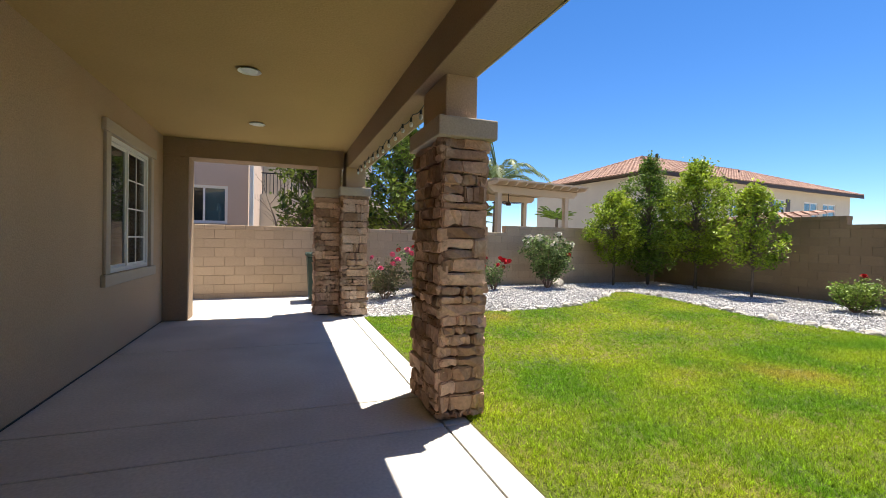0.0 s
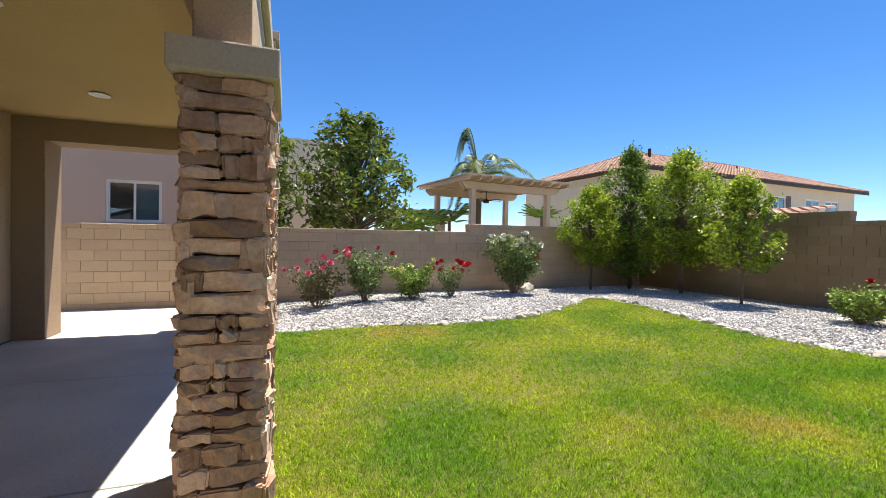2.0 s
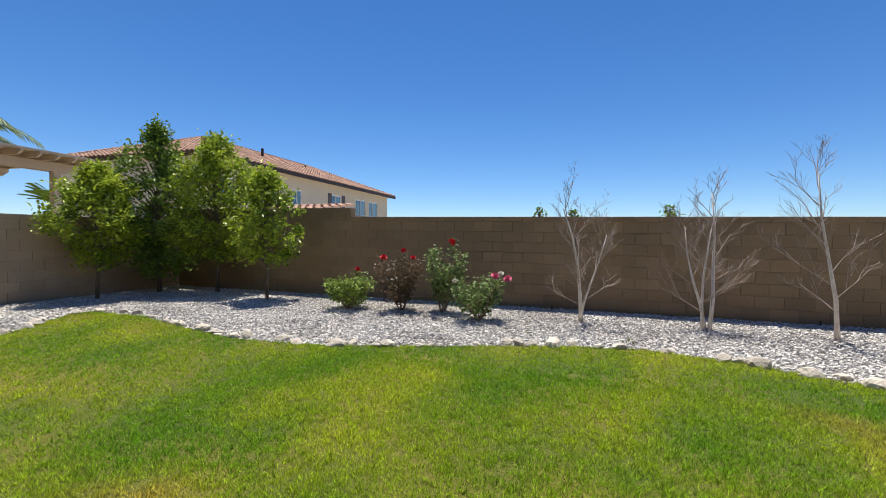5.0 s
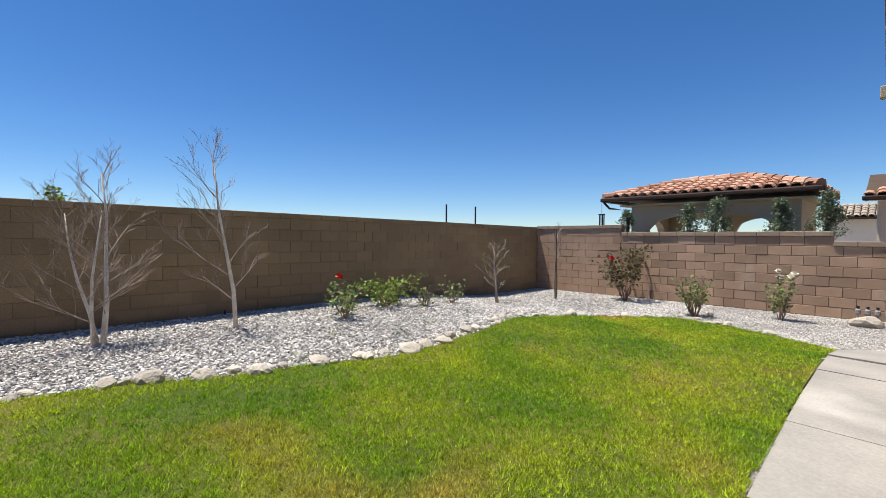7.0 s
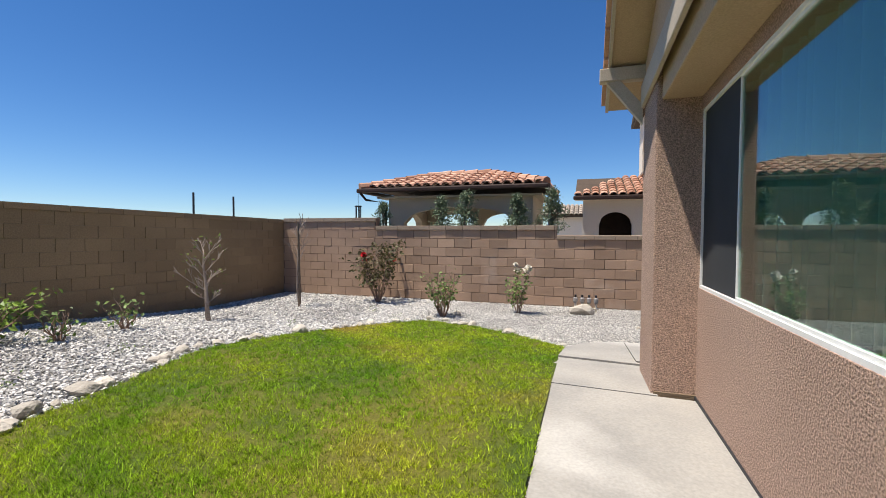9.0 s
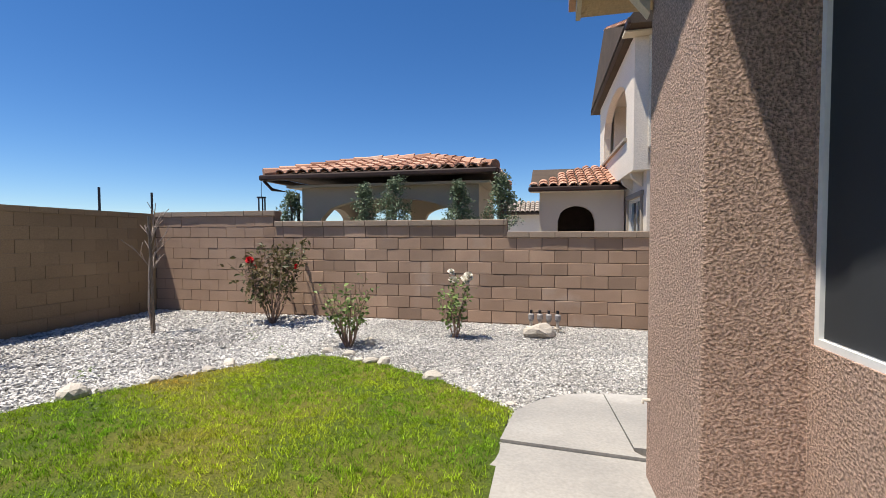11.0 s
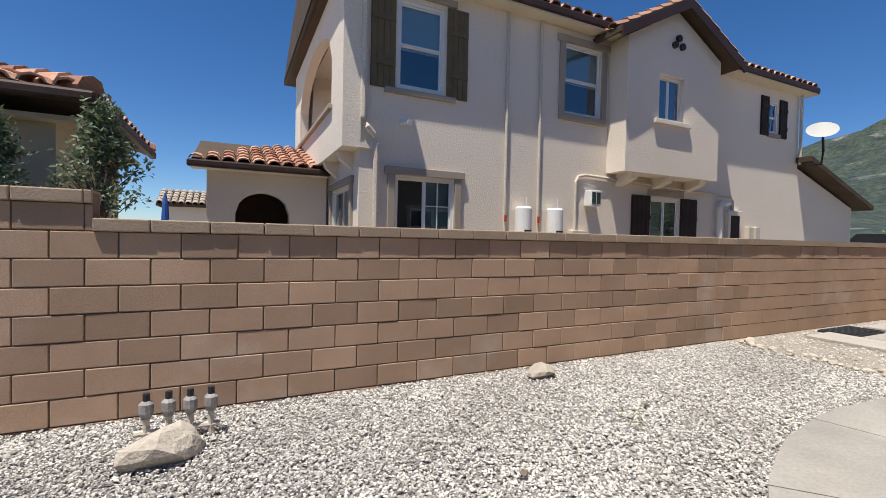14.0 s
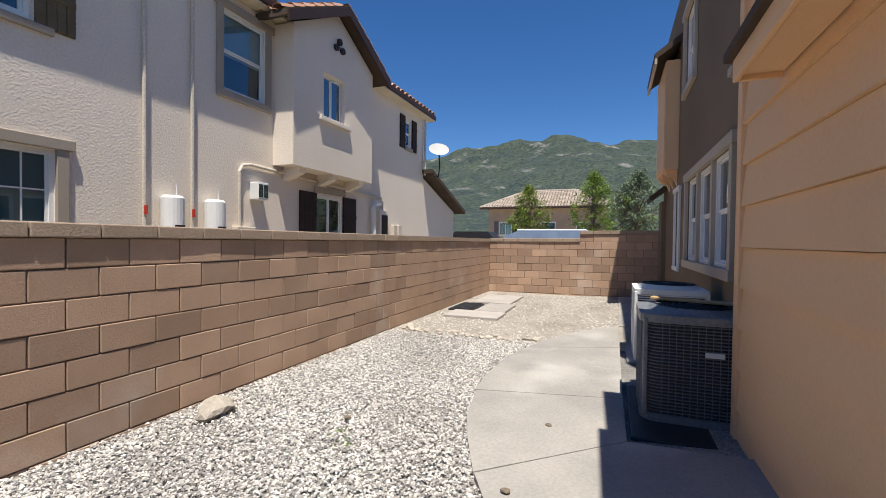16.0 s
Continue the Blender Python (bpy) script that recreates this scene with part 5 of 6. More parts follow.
for key, c in (("red", (0.62, 0.012, 0.022)), ("pink", (0.80, 0.16, 0.28)), ("white", (0.82, 0.77, 0.66)), ("yellow", (0.78, 0.76, 0.30))):
    PETAL[key] = mat("petal_" + key, c, tuple(0.75 * v for v in c), 0.6, 12, 40, 0.1, 0.002, grain=0.12)
LEAF_F = [[0, 1, 2], [0, 2, 3]]
RNG = np.random.default_rng(7)


def leaf_array(centres, size, spread=0.35, aspect=0.5, up=0.3, rng=RNG):
    """Folded leaves round the centres, turned at random, partly upward."""
    n = len(centres)
    c = np.asarray(centres) + rng.normal(0, spread, (n, 3))
    nrm = rng.normal(0, 1, (n, 3))
    nrm[:, 2] = np.abs(nrm[:, 2]) + up
    nrm /= np.linalg.norm(nrm, axis=1, keepdims=True)
    d = np.cross(nrm, rng.normal(0, 1, (n, 3)))
    d /= np.linalg.norm(d, axis=1, keepdims=True)
    w = np.cross(nrm, d)
    s = (size * rng.uniform(0.6, 1.3, n))[:, None]
    return np.stack([c - d * s * 0.5, c + w * s * aspect * 0.5 + nrm * s * 0.12, c + d * s * 0.5, c - w * s * aspect * 0.5 + nrm * s * 0.12], 1)


def bloom(size, seed):
    """A full rose: rings of cupped petals round a bud."""
    rnd = random.Random(seed)
    bm = bmesh.new()
    bmesh.ops.create_icosphere(bm, subdivisions=1, radius=size * 0.45)
    for ring, (k, rad, tilt) in enumerate(((5, 0.45, 0.25), (6, 0.7, 0.7), (7, 0.95, 1.1))):
        for i in range(k):
            a = 2 * math.pi * (i + 0.5 * ring) / k + rnd.uniform(-0.2, 0.2)
            m = Matrix.Rotation(a, 4, "Z") @ Matrix.Rotation(tilt, 4, "Y")
            pts = [(0.05, -0.3, 0.1), (0.05, 0.3, 0.1), (rad * 0.5, 0.42, 0.62), (rad * 0.42, 0, 0.8), (rad * 0.5, -0.42, 0.62)]
            vs = [bm.verts.new(m @ (Vector(p) * size)) for p in pts]
            bm.faces.new(vs)
    return bm


BLOOMS = {k: [mesh_of("rose_bloom", bloom(0.09, s), PETAL[k]) for s in range(2)] for k in PETAL}


def rose_bush(x, y, height, width, flowers, label, leaf="rose_leaf", canes=9, leaves=900, size=0.062, bare=0.25, inner=False):
    """A rose: thorny canes from the root, leaves along their upper part, blooms at the tips."""
    leaves = int(leaves * 1.9)
    rnd = random.Random(int(abs(x * 71 + y * 37) * 10))
    z = float(level(x, y)) - 0.01
    bush = thing("rose_bush", (x, y, z), label, "rose bush", "rose bushes in the gravel beds")
    cs, spots, tips = bmesh.new(), [], []
    for i in range(canes):
        a = 2 * math.pi * (i + rnd.uniform(-0.3, 0.3)) / canes
        r, h = width / 2 * rnd.uniform(0.55, 1.15), height * rnd.uniform(0.65, 1.0)
        p = [Vector((x + 0.03 * math.cos(a), y + 0.03 * math.sin(a), z))]
        for k in range(1, 6):
            t = k / 5
            p.append(Vector((x + r * math.cos(a) * t ** 0.8 + rnd.uniform(-0.03, 0.03), y + r * math.sin(a) * t ** 0.8 + rnd.uniform(-0.03, 0.03), z + h * t)))
        tube(cs, p, [0.014, 0.012, 0.01, 0.008, 0.006, 0.004], 5)
        tips.append(p[-1])
        for k in range(2, 6):
            q = p[k] + Vector((rnd.uniform(-1, 1), rnd.uniform(-1, 1), rnd.uniform(0, 0.8))) * width * 0.2
            tube(cs, [p[k - 1], q], [0.006, 0.003], 4)
            tips.append(q)
            spots += [p[k - 1].lerp(q, 0.6), q, q]
            if k / 5 > bare:
                spots += [p[k], p[k - 1].lerp(p[k], 0.5)]
    part("cane_mass", cs, M["twig"], bush, kind="stuff")
    idx = RNG.integers(0, len(spots), leaves)
    arr = leaf_array(np.array([tuple(s) for s in spots])[idx], size, 0.04 + 0.02 * width, 0.65)
    cloud("foliage", arr, LEAF_F, M[leaf], bush)
    rnd.shuffle(tips)
    tips.sort(key=lambda q: -(q - Vector((x, y, z))).length - rnd.uniform(0, 0.25 * height))
    if inner:
        tips = tips[len(tips) // 2:]
    for i in range(sum(n for n, _ in flowers)):
        colour = [c for n, c in flowers for _ in range(n)][i]
        t = tips[i % len(tips)] + Vector((rnd.uniform(-0.05, 0.05), rnd.uniform(-0.05, 0.05), rnd.uniform(0, 0.06)))
        t += (t - Vector((x, y, z + height * 0.5))).normalized() * 0.06
        s = rnd.uniform(0.7, 1.05)
        piece("rose_bloom", BLOOMS[colour][i % 2], Matrix.Translation(t) @ Euler((rnd.uniform(-0.8, 0.8), rnd.uniform(-0.8, 0.8), rnd.uniform(0, 6))).to_matrix().to_4x4() @ Matrix.Scale(s, 4), bush)
    return bush


# the north bed, from the patio on
rose_bush(2.2, 9.75, 0.85, 0.9, [(7, "pink"), (2, "white")], "rose bush with pink blooms and dark leaves", "rose_leaf_dark", leaves=850, size=0.07)
rose_bush(3.15, 9.95, 0.95, 0.85, [(4, "red"), (2, "pink")], "rose bush with red and pink blooms", leaves=1000, size=0.07)
rose_bush(4.2, 10.1, 0.68, 0.8, [(8, "yellow")], "low bright green rose bush with yellow blooms", "lime_leaf", leaves=1500)
rose_bush(5.2, 10.35, 0.75, 0.55, [(11, "red")], "small rose bush full of red blooms", leaves=420)
rose_bush(6.95, 10.55, 1.35, 1.15, [(30, "white"), (1, "red")], "tall dense rose bush with cream-white blooms", canes=14, leaves=3000, size=0.075, bare=0.05)
# the east bed
rose_bush(10.66, 5.45, 0.62, 0.85, [(1, "red")], "round pale green rose bush with one red bloom", "lime_leaf", leaves=1300)
rose_bush(10.86, 4.45, 0.88, 0.85, [(3, "red")], "purple-leaved rose bush with red blooms", "rose_leaf_red", leaves=1000)
rose_bush(11.0, 3.7, 1.1, 0.65, [(1, "red")], "green rose bush with one long upright cane", leaves=1200)
rose_bush(10.5, 2.87, 0.68, 0.75, [(2, "pink"), (3, "white")], "rose bush with pale pink blooms", leaves=900)
rose_bush(10.66, -3.49, 0.5, 0.6, [(1, "red")], "low rose bush with a red bloom", canes=6, leaves=110, size=0.075)
rose_bush(11.25, -4.7, 0.52, 0.95, [], "low spreading rose bush without blooms", "lime_leaf", leaves=270, size=0.08)
rose_bush(10.8, -5.3, 0.36, 0.42, [], "small half-bare rose shoot", canes=6, leaves=30, size=0.075)
rose_bush(10.9, -6.15, 0.38, 0.45, [], "small half-bare rose shoot with few leaves", canes=6, leaves=40, size=0.075)
# the south bed
rose_bush(9.37, -10.75, 1.3, 1.15, [(3, "red")], "tall open rose bush with dark leaves and red blooms", "rose_leaf_dark", inner=True, canes=12, leaves=400, size=0.095, bare=0.45)
rose_bush(7.45, -9.6, 0.85, 0.6, [], "twiggy rose bush with few green leaves", canes=13, leaves=150, size=0.07, bare=0.4)
rose_bush(6.17, -10.4, 0.85, 0.42, [(4, "white")], "slender rose bush with cream-white blooms", canes=5, leaves=130, size=0.07)


def limb_tree(name, x, y, label, group, height, radius, seed, material, depth=4, spread=0.5, stems=1, droop=0.0, first=0.3, twigs=None, limbs=9, thin=0.0015):
    """A tree's bare wood: a tapered trunk that forks into ever finer limbs. Returns the thing and the tips."""
    rnd = random.Random(seed)
    z = float(level(x, y)) - 0.02 if -12 < y < 12 and -8 < x < 12.3 else -0.5
    tree = thing(name, (x, y, z), label, "tree", group)
    tr, br, tips = bmesh.new(), bmesh.new(), []

    def grow(p, d, length, r, lvl):
        pts, rs = [p], [r]
        for k in range(1, 5):
            d = (d + Vector((rnd.uniform(-1, 1), rnd.uniform(-1, 1), rnd.uniform(-0.3, 0.6) - droop)) * 0.13).normalized()
            p = p + d * length / 4
            pts.append(p)
            rs.append(max(thin, r * (1 - (0.8 if lvl == 0 else 0.6) * k / 4)))
        tube(tr if lvl == 0 else br, pts, rs, 8 if lvl == 0 else (5 if lvl < 3 else 3))
        tips.append(p)
        if lvl < depth:
            if lvl == 0:
                for j in range(limbs):
                    t = first + (0.97 - first) * j / (limbs - 1)
                    q = pts[min(3, int(t * 4))].lerp(pts[min(4, int(t * 4) + 1)], t * 4 - int(t * 4)) if t < 1 else pts[-1]
                    a = rnd.uniform(0, 6.28)
                    grow(q, Vector((math.cos(a) * spread, math.sin(a) * spread, 0.2 + 0.75 * t)).normalized(), height * rnd.uniform(0.16, 0.3) * (1.2 - 0.5 * t), r * 0.2, 1)
            else:
                for j in range(3):
                    q = pts[1 + j] if j < 3 else pts[-1]
                    a = rnd.uniform(0, 6.28)
                    dd = (d + Vector((math.cos(a), math.sin(a), rnd.uniform(-0.2, 0.7))) * 0.65).normalized()
                    grow(q, dd, length * rnd.uniform(0.45, 0.7), r * 0.5, lvl + 1)

    for s in range(stems):
        a = 2.1 * s + seed
        d = Vector((0.16 * math.cos(a), 0.16 * math.sin(a), 1)).normalized() if stems > 1 else Vector((rnd.uniform(-0.04, 0.04), rnd.uniform(-0.04, 0.04), 1)).normalized()
        grow(Vector((x + 0.04 * s, y + 0.04 * s, z)), d, height * (0.8 if s == 0 else 0.62), radius * (1 if s == 0 else 0.75), 0)
    part("trunk", tr, material, tree, smooth=True)
    if br.verts:
        part("branchwork", br, twigs or material, tree, kind="stuff")
    return tree, [tuple(t) for t in tips]


for x, y, h, st, sd in ((11.04, 1.3, 2.4, 2, 3), (11.08, -0.5, 2.6, 3, 5), (11.04, -1.98, 2.85, 1, 8)):
    limb_tree("bare_birch", x, y, "leafless pale-barked young birch in the gravel", "three bare birches", h, 0.034, sd, M["birch"], 4, 0.55, st, first=0.18, twigs=M["birch_twig"], limbs=11, thin=0.0016)
sap, tips = limb_tree("sapling", 10.75, -7.4, "small twiggy fruit sapling nearly without leaves", "saplings", 1.5, 0.04, 11, M["birch_twig"], 3, 0.7, first=0.25, limbs=13, thin=0.004)
cloud("foliage", leaf_array(np.array(tips)[RNG.integers(0, len(tips), 60)], 0.06, 0.05), LEAF_F, M["lime_leaf"], sap)
stk, _ = limb_tree("sapling", 10.7, -9.7, "thin bare sapling tied to a wooden stake", "saplings", 2.15, 0.022, 13, M["birch_twig"], 2, 0.5, first=0.5, limbs=10, thin=0.005)
part("stake", bar([(10.66, -9.68, -0.1), (10.68, -9.66, 1.62)], 0.022, 6), M["bark"], stk)


def leafy_tree(name, x, y, label, group, height, width, trunk, leaf, n, size, seed, bark="bark", low=0.35, top_narrow=0.4, base_z=None, broad=False, tight=0.05, aspect=0.5):
    """A tapered trunk with limbs and a crown of many leaves in uneven clumps with gaps."""
    rnd = np.random.default_rng(seed)
    z = float(level(x, y)) - 0.02 if base_z is None else base_z
    tree = thing(name, (x, y, z), label, "tree", group)
    tr, br = bmesh.new(), bmesh.new()
    tube(tr, [(x, y, z), (x + 0.02, y, z + height * 0.3), (x - 0.02, y + 0.03, z + height * 0.6), (x, y, z + height * 0.92)], [trunk, trunk * 0.8, trunk * 0.5, trunk * 0.12], 8)
    clumps = []
    for i in range(int(75 + width * 30)):
        t = rnd.uniform(0, 1)
        zz = z + height * (low + (1 - low) * t)
        prof = math.sin(math.pi * min(1, (0.18 + 0.82 * t) ** (0.75 + top_narrow))) ** 0.8 if not broad else max(0.15, 1 - abs(1.75 * t - 0.75) ** 2.4) ** 0.5
        r = width / 2 * prof * rnd.uniform(0.35, 1.08)
        a = rnd.uniform(0, 2 * math.pi)
        c = (x + r * math.cos(a), y + r * math.sin(a), zz)
        clumps.append(c)
        tube(br, [(x, y, z + (zz - z) * 0.75), ((x + c[0]) / 2, (y + c[1]) / 2, z + (zz - z) * 0.92), c], [trunk * 0.28, trunk * 0.16, 0.006], 4)
    for k in range(5):
        clumps.append((x + rnd.normal(0, 0.07 * width), y + rnd.normal(0, 0.07 * width), z + height * (0.93 + 0.02 * k)))
    part("trunk", tr, M[bark], tree, smooth=True)
    part("branchwork", br, M[bark], tree, kind="stuff")
    c = np.array(clumps)[rnd.integers(0, len(clumps), n)]
    arr = leaf_array(c, size, width * tight, aspect, rng=rnd)
    cloud("crown", arr, LEAF_F, M[leaf], tree)
    return tree


G = "young trees in the far corner"
leafy_tree("young_tree", 9.55, 10.95, "young light-green tree with a round crown and thin trunk", G, 2.75, 1.75, 0.04, "tree_leaf", 8500, 0.1, 21, low=0.3)
leafy_tree("young_tree", 10.9, 10.95, "tall dense green tree in the wall corner", G, 3.85, 2.1, 0.055, "dark_leaf", 12000, 0.1, 22, low=0.12)
leafy_tree("young_tree", 11.5, 9.75, "young green tree with an upright crown", G, 3.6, 2.2, 0.05, "tree_leaf", 12000, 0.1, 23, low=0.25)
leafy_tree("young_tree", 10.95, 7.7, "slender light-green tree with a thin trunk", G, 2.75, 1.4, 0.035, "tree_leaf", 5200, 0.1, 24, low=0.3)
leafy_tree("magnolia_tree", 3.5, 13.6, "broad magnolia tree with large glossy leaves", "magnolias beyond the wall", 4.75, 3.0, 0.11, "magnolia_leaf", 5600, 0.2, 25, low=0.3, base_z=0.0, broad=True, tight=0.045, aspect=0.42)
leafy_tree("magnolia_tree", 0.95, 14.0, "magnolia tree with large glossy leaves", "magnolias beyond the wall", 4.5, 2.0, 0.1, "magnolia_leaf", 3200, 0.2, 26, low=0.3, base_z=0.0, broad=True, tight=0.06, aspect=0.42)
limb_tree("open_tree", 0.2, 13.2, "thin open tree reaching over the wall", "", 4.0, 0.05, 31, M["bark"], 3, 0.8)
for i, (x, h, w) in enumerate(((10.15, 2.35, 0.75), (8.5, 2.5, 0.75), (7.85, 2.6, 0.8), (6.55, 2.5, 0.75), (5.72, 2.6, 0.8))):
    leafy_tree("olive_shrub", x, -12.6 - 0.1 * (i % 2), "grey-green columnar shrub behind the block wall", "shrubs along the pavilion", h, w, 0.03, "olive_leaf", 3600, 0.065, 40 + i, low=0.2, base_z=-0.2, tight=0.075)
for x, y, h in ((13.6, 2.4, 2.25), (13.8, 1.7, 2.2), (13.5, -0.2, 2.2)):
    leafy_tree("far_treetop", x, y, "treetop just showing over the back wall", "treetops behind the back wall", h, 0.7, 0.03, "lime_leaf", 350, 0.09, int(x * 10), low=0.5, base_z=-0.1)

# ---- palm ----
palm = thing("palm_tree", (10.3, 20.3, -0.3), "queen palm with drooping feathery fronds", "palm tree")
part("trunk", bar([(10.3, 20.3, -0.3), (10.25, 20.3, 2), (10.3, 20.3, 4.6)], [0.24, 0.2, 0.17], 10), M["bark"], palm, smooth=True)
prnd = random.Random(4)
FRONDS = [(150, 2.3, 1.1), (158, 2.1, 1.0), (140, 2.4, 0.9), (130, 2.0, 1.2), (140, 0.9, 1.4), (165, 0.5, 1.5), (-25, 0.75, 2.6), (-35, 1.0, 2.1), (-10, 0.5, 2.2), (60, 0.9, 1.7), (95, 1.3, 1.4), (240, 0.8, 1.6), (200, 0.7, 1.6), (285, 1.1, 1.5)]
for deg_a, rise, reach in FRONDS:
    a = radians(deg_a)
    sp, lf = bmesh.new(), []
    pts = []
    for k in range(11):
        t = k / 10
        pts.append(Vector((10.3 + reach * math.cos(a) * t, 20.3 + reach * math.sin(a) * t, 4.5 + rise * math.sin(t * 2.35) * 1.1 - 0.5 * t * t)))
    tube(sp, pts, [0.03 * (1 - 0.08 * k) for k in range(11)], 5)
    for k in range(70):
        t = 0.12 + 0.88 * k / 70
        j = min(9, int(t * 10))
        c = pts[j].lerp(pts[j + 1], t * 10 - j)
        d = (pts[j + 1] - pts[j]).normalized()
        sdv = d.cross((0, 0, 1)).normalized()
        for sg in (1, -1):
            tip = c + (sdv * sg * 0.5 + d * 0.35 + Vector((0, 0, -0.28 + prnd.uniform(-0.1, 0.15)))) * (0.75 - 0.35 * abs(t - 0.45))
            lf.append([tuple(c), tuple(c.lerp(tip, 0.5) + d * 0.025), tuple(tip), tuple(c.lerp(tip, 0.5) - d * 0.025)])
    fr = part("frond", sp, M["palm_leaf"], palm)
    cloud("leaf_mass", np.array(lf), LEAF_F, M["palm_leaf"], fr)
for x, y, hh in ((6.4, 16.6, 2.6), (5.6, 17.0, 2.45), (8.2, 18.6, 2.9), (13.4, 19.6, 3.3)):
    sm = thing("small_palm", (x, y, -0.2), "low feathery palm behind the wall", "palm tree", "low palms")
    lf = []
    for i in range(22):
        a = prnd.uniform(0, 6.28)
        base = Vector((x, y, hh - 0.7))
        tip = base + Vector((math.cos(a), math.sin(a), prnd.uniform(0.3, 1.3))) * prnd.uniform(0.7, 1.1)
        for k in range(18):
            t = 0.2 + 0.8 * k / 18
            c = base.lerp(tip, t) - Vector((0, 0, 0.35 * t * t))
            for sg in (1, -1):
                e = c + Vector((-math.sin(a) * sg, math.cos(a) * sg, -0.4)) * 0.3 + (tip - base) * 0.12
                lf.append([tuple(c), tuple(c.lerp(e, 0.5) + Vector((0, 0, 0.02))), tuple(e), tuple(c.lerp(e, 0.5) - Vector((0, 0, 0.02)))])
    part("trunk", bar([(x, y, -0.2), (x, y, hh - 0.6)], [0.1, 0.07], 8), M["bark"], sm)
    cloud("fronds", np.array(lf), LEAF_F, M["lime_leaf"], sm)

# ---- beyond the north wall ----
PG = Matrix.Translation((7.53, 14.95, 0)) @ Matrix.Rotation(radians(8.0), 4, "Z")
perg = thing("pergola", tuple(PG @ Vector((2.4, 2.2, -0.3))), "tan wooden patio cover on square posts with a ceiling fan", "pergola")
wood = mat("pergola_wood", (0.62, 0.50, 0.36), (0.55, 0.44, 0.31), 0.8, 1.5, 40, 0.1, 0.003, grain=0.06)


def pg_part(name, bm, material, parent, label=""):
    bm.transform(PG)
    return part(name, bm, material, parent, label)


for x, y in ((0.62, 0.75), (4.15, 0.75), (0.62, 3.6), (4.15, 3.6)):
    pg_part("post", box(x - 0.1, x + 0.1, y - 0.1, y + 0.1, -0.3, 3.42, bevel=0.012), wood, perg)
for y in (0.75, 3.6):
    for dy in (-0.13, 0.105):
        pg_part("beam", prism([(0.12, 3.6), (0.12, 3.5), (0.3, 3.34), (4.5, 3.34), (4.68, 3.5), (4.68, 3.6)], y + dy, y + dy + 0.05, "y"), wood, perg)
for i in range(11):
    x = 0.1 + i * 0.455
    pg_part("rafter", prism([(0.0, 3.74), (0.0, 3.68), (0.14, 3.6), (4.2, 3.6), (4.35, 3.68), (4.35, 3.74)], x - 0.03, x + 0.03, "x"), wood, perg)
for i in range(30):
    y = 0.02 + i * 0.148
    pg_part("lattice_bar", box(0.0, 4.75, y, y + 0.05, 3.745, 3.79), wood, perg)
pg_part("cover", box(0.03, 4.72, 0.1, 4.3, 3.795, 3.82), wood, perg)
fan = pg_part("ceiling_fan", bar([(2.1, 2.1, 3.62), (2.1, 2.1, 3.2), (2.1, 2.1, 3.1), (2.1, 2.1, 3.0)], [0.02, 0.02, 0.14, 0.1], 12), M["gutter"], perg, "dark brown ceiling fan")
for k in range(5):
    bm = box(0.12, 0.7, -0.07, 0.07, -0.008, 0.008, bevel=0.005)
    bm.transform(Matrix.Translation((2.1, 2.1, 3.12)) @ Matrix.Rotation(2 * math.pi * k / 5, 4, "Z") @ Matrix.Rotation(0.2, 4, "X"))
    pg_part("fan_blade", bm, M["gutter"], fan)
perg2 = thing("pergola", (4.2, 19.5, -0.3), "second tan patio cover farther off", "pergola")
for x in (4.4, 5.9, 8.2):
    part("post", box(x - 0.1, x + 0.1, 19.4, 19.6, -0.3, 2.6), wood, perg2)
part("cover", prism([(19.0, 2.6), (19.0, 2.75), (22.0, 2.95), (22.0, 2.8)], 3.0, 9.4, "x"), wood, perg2)


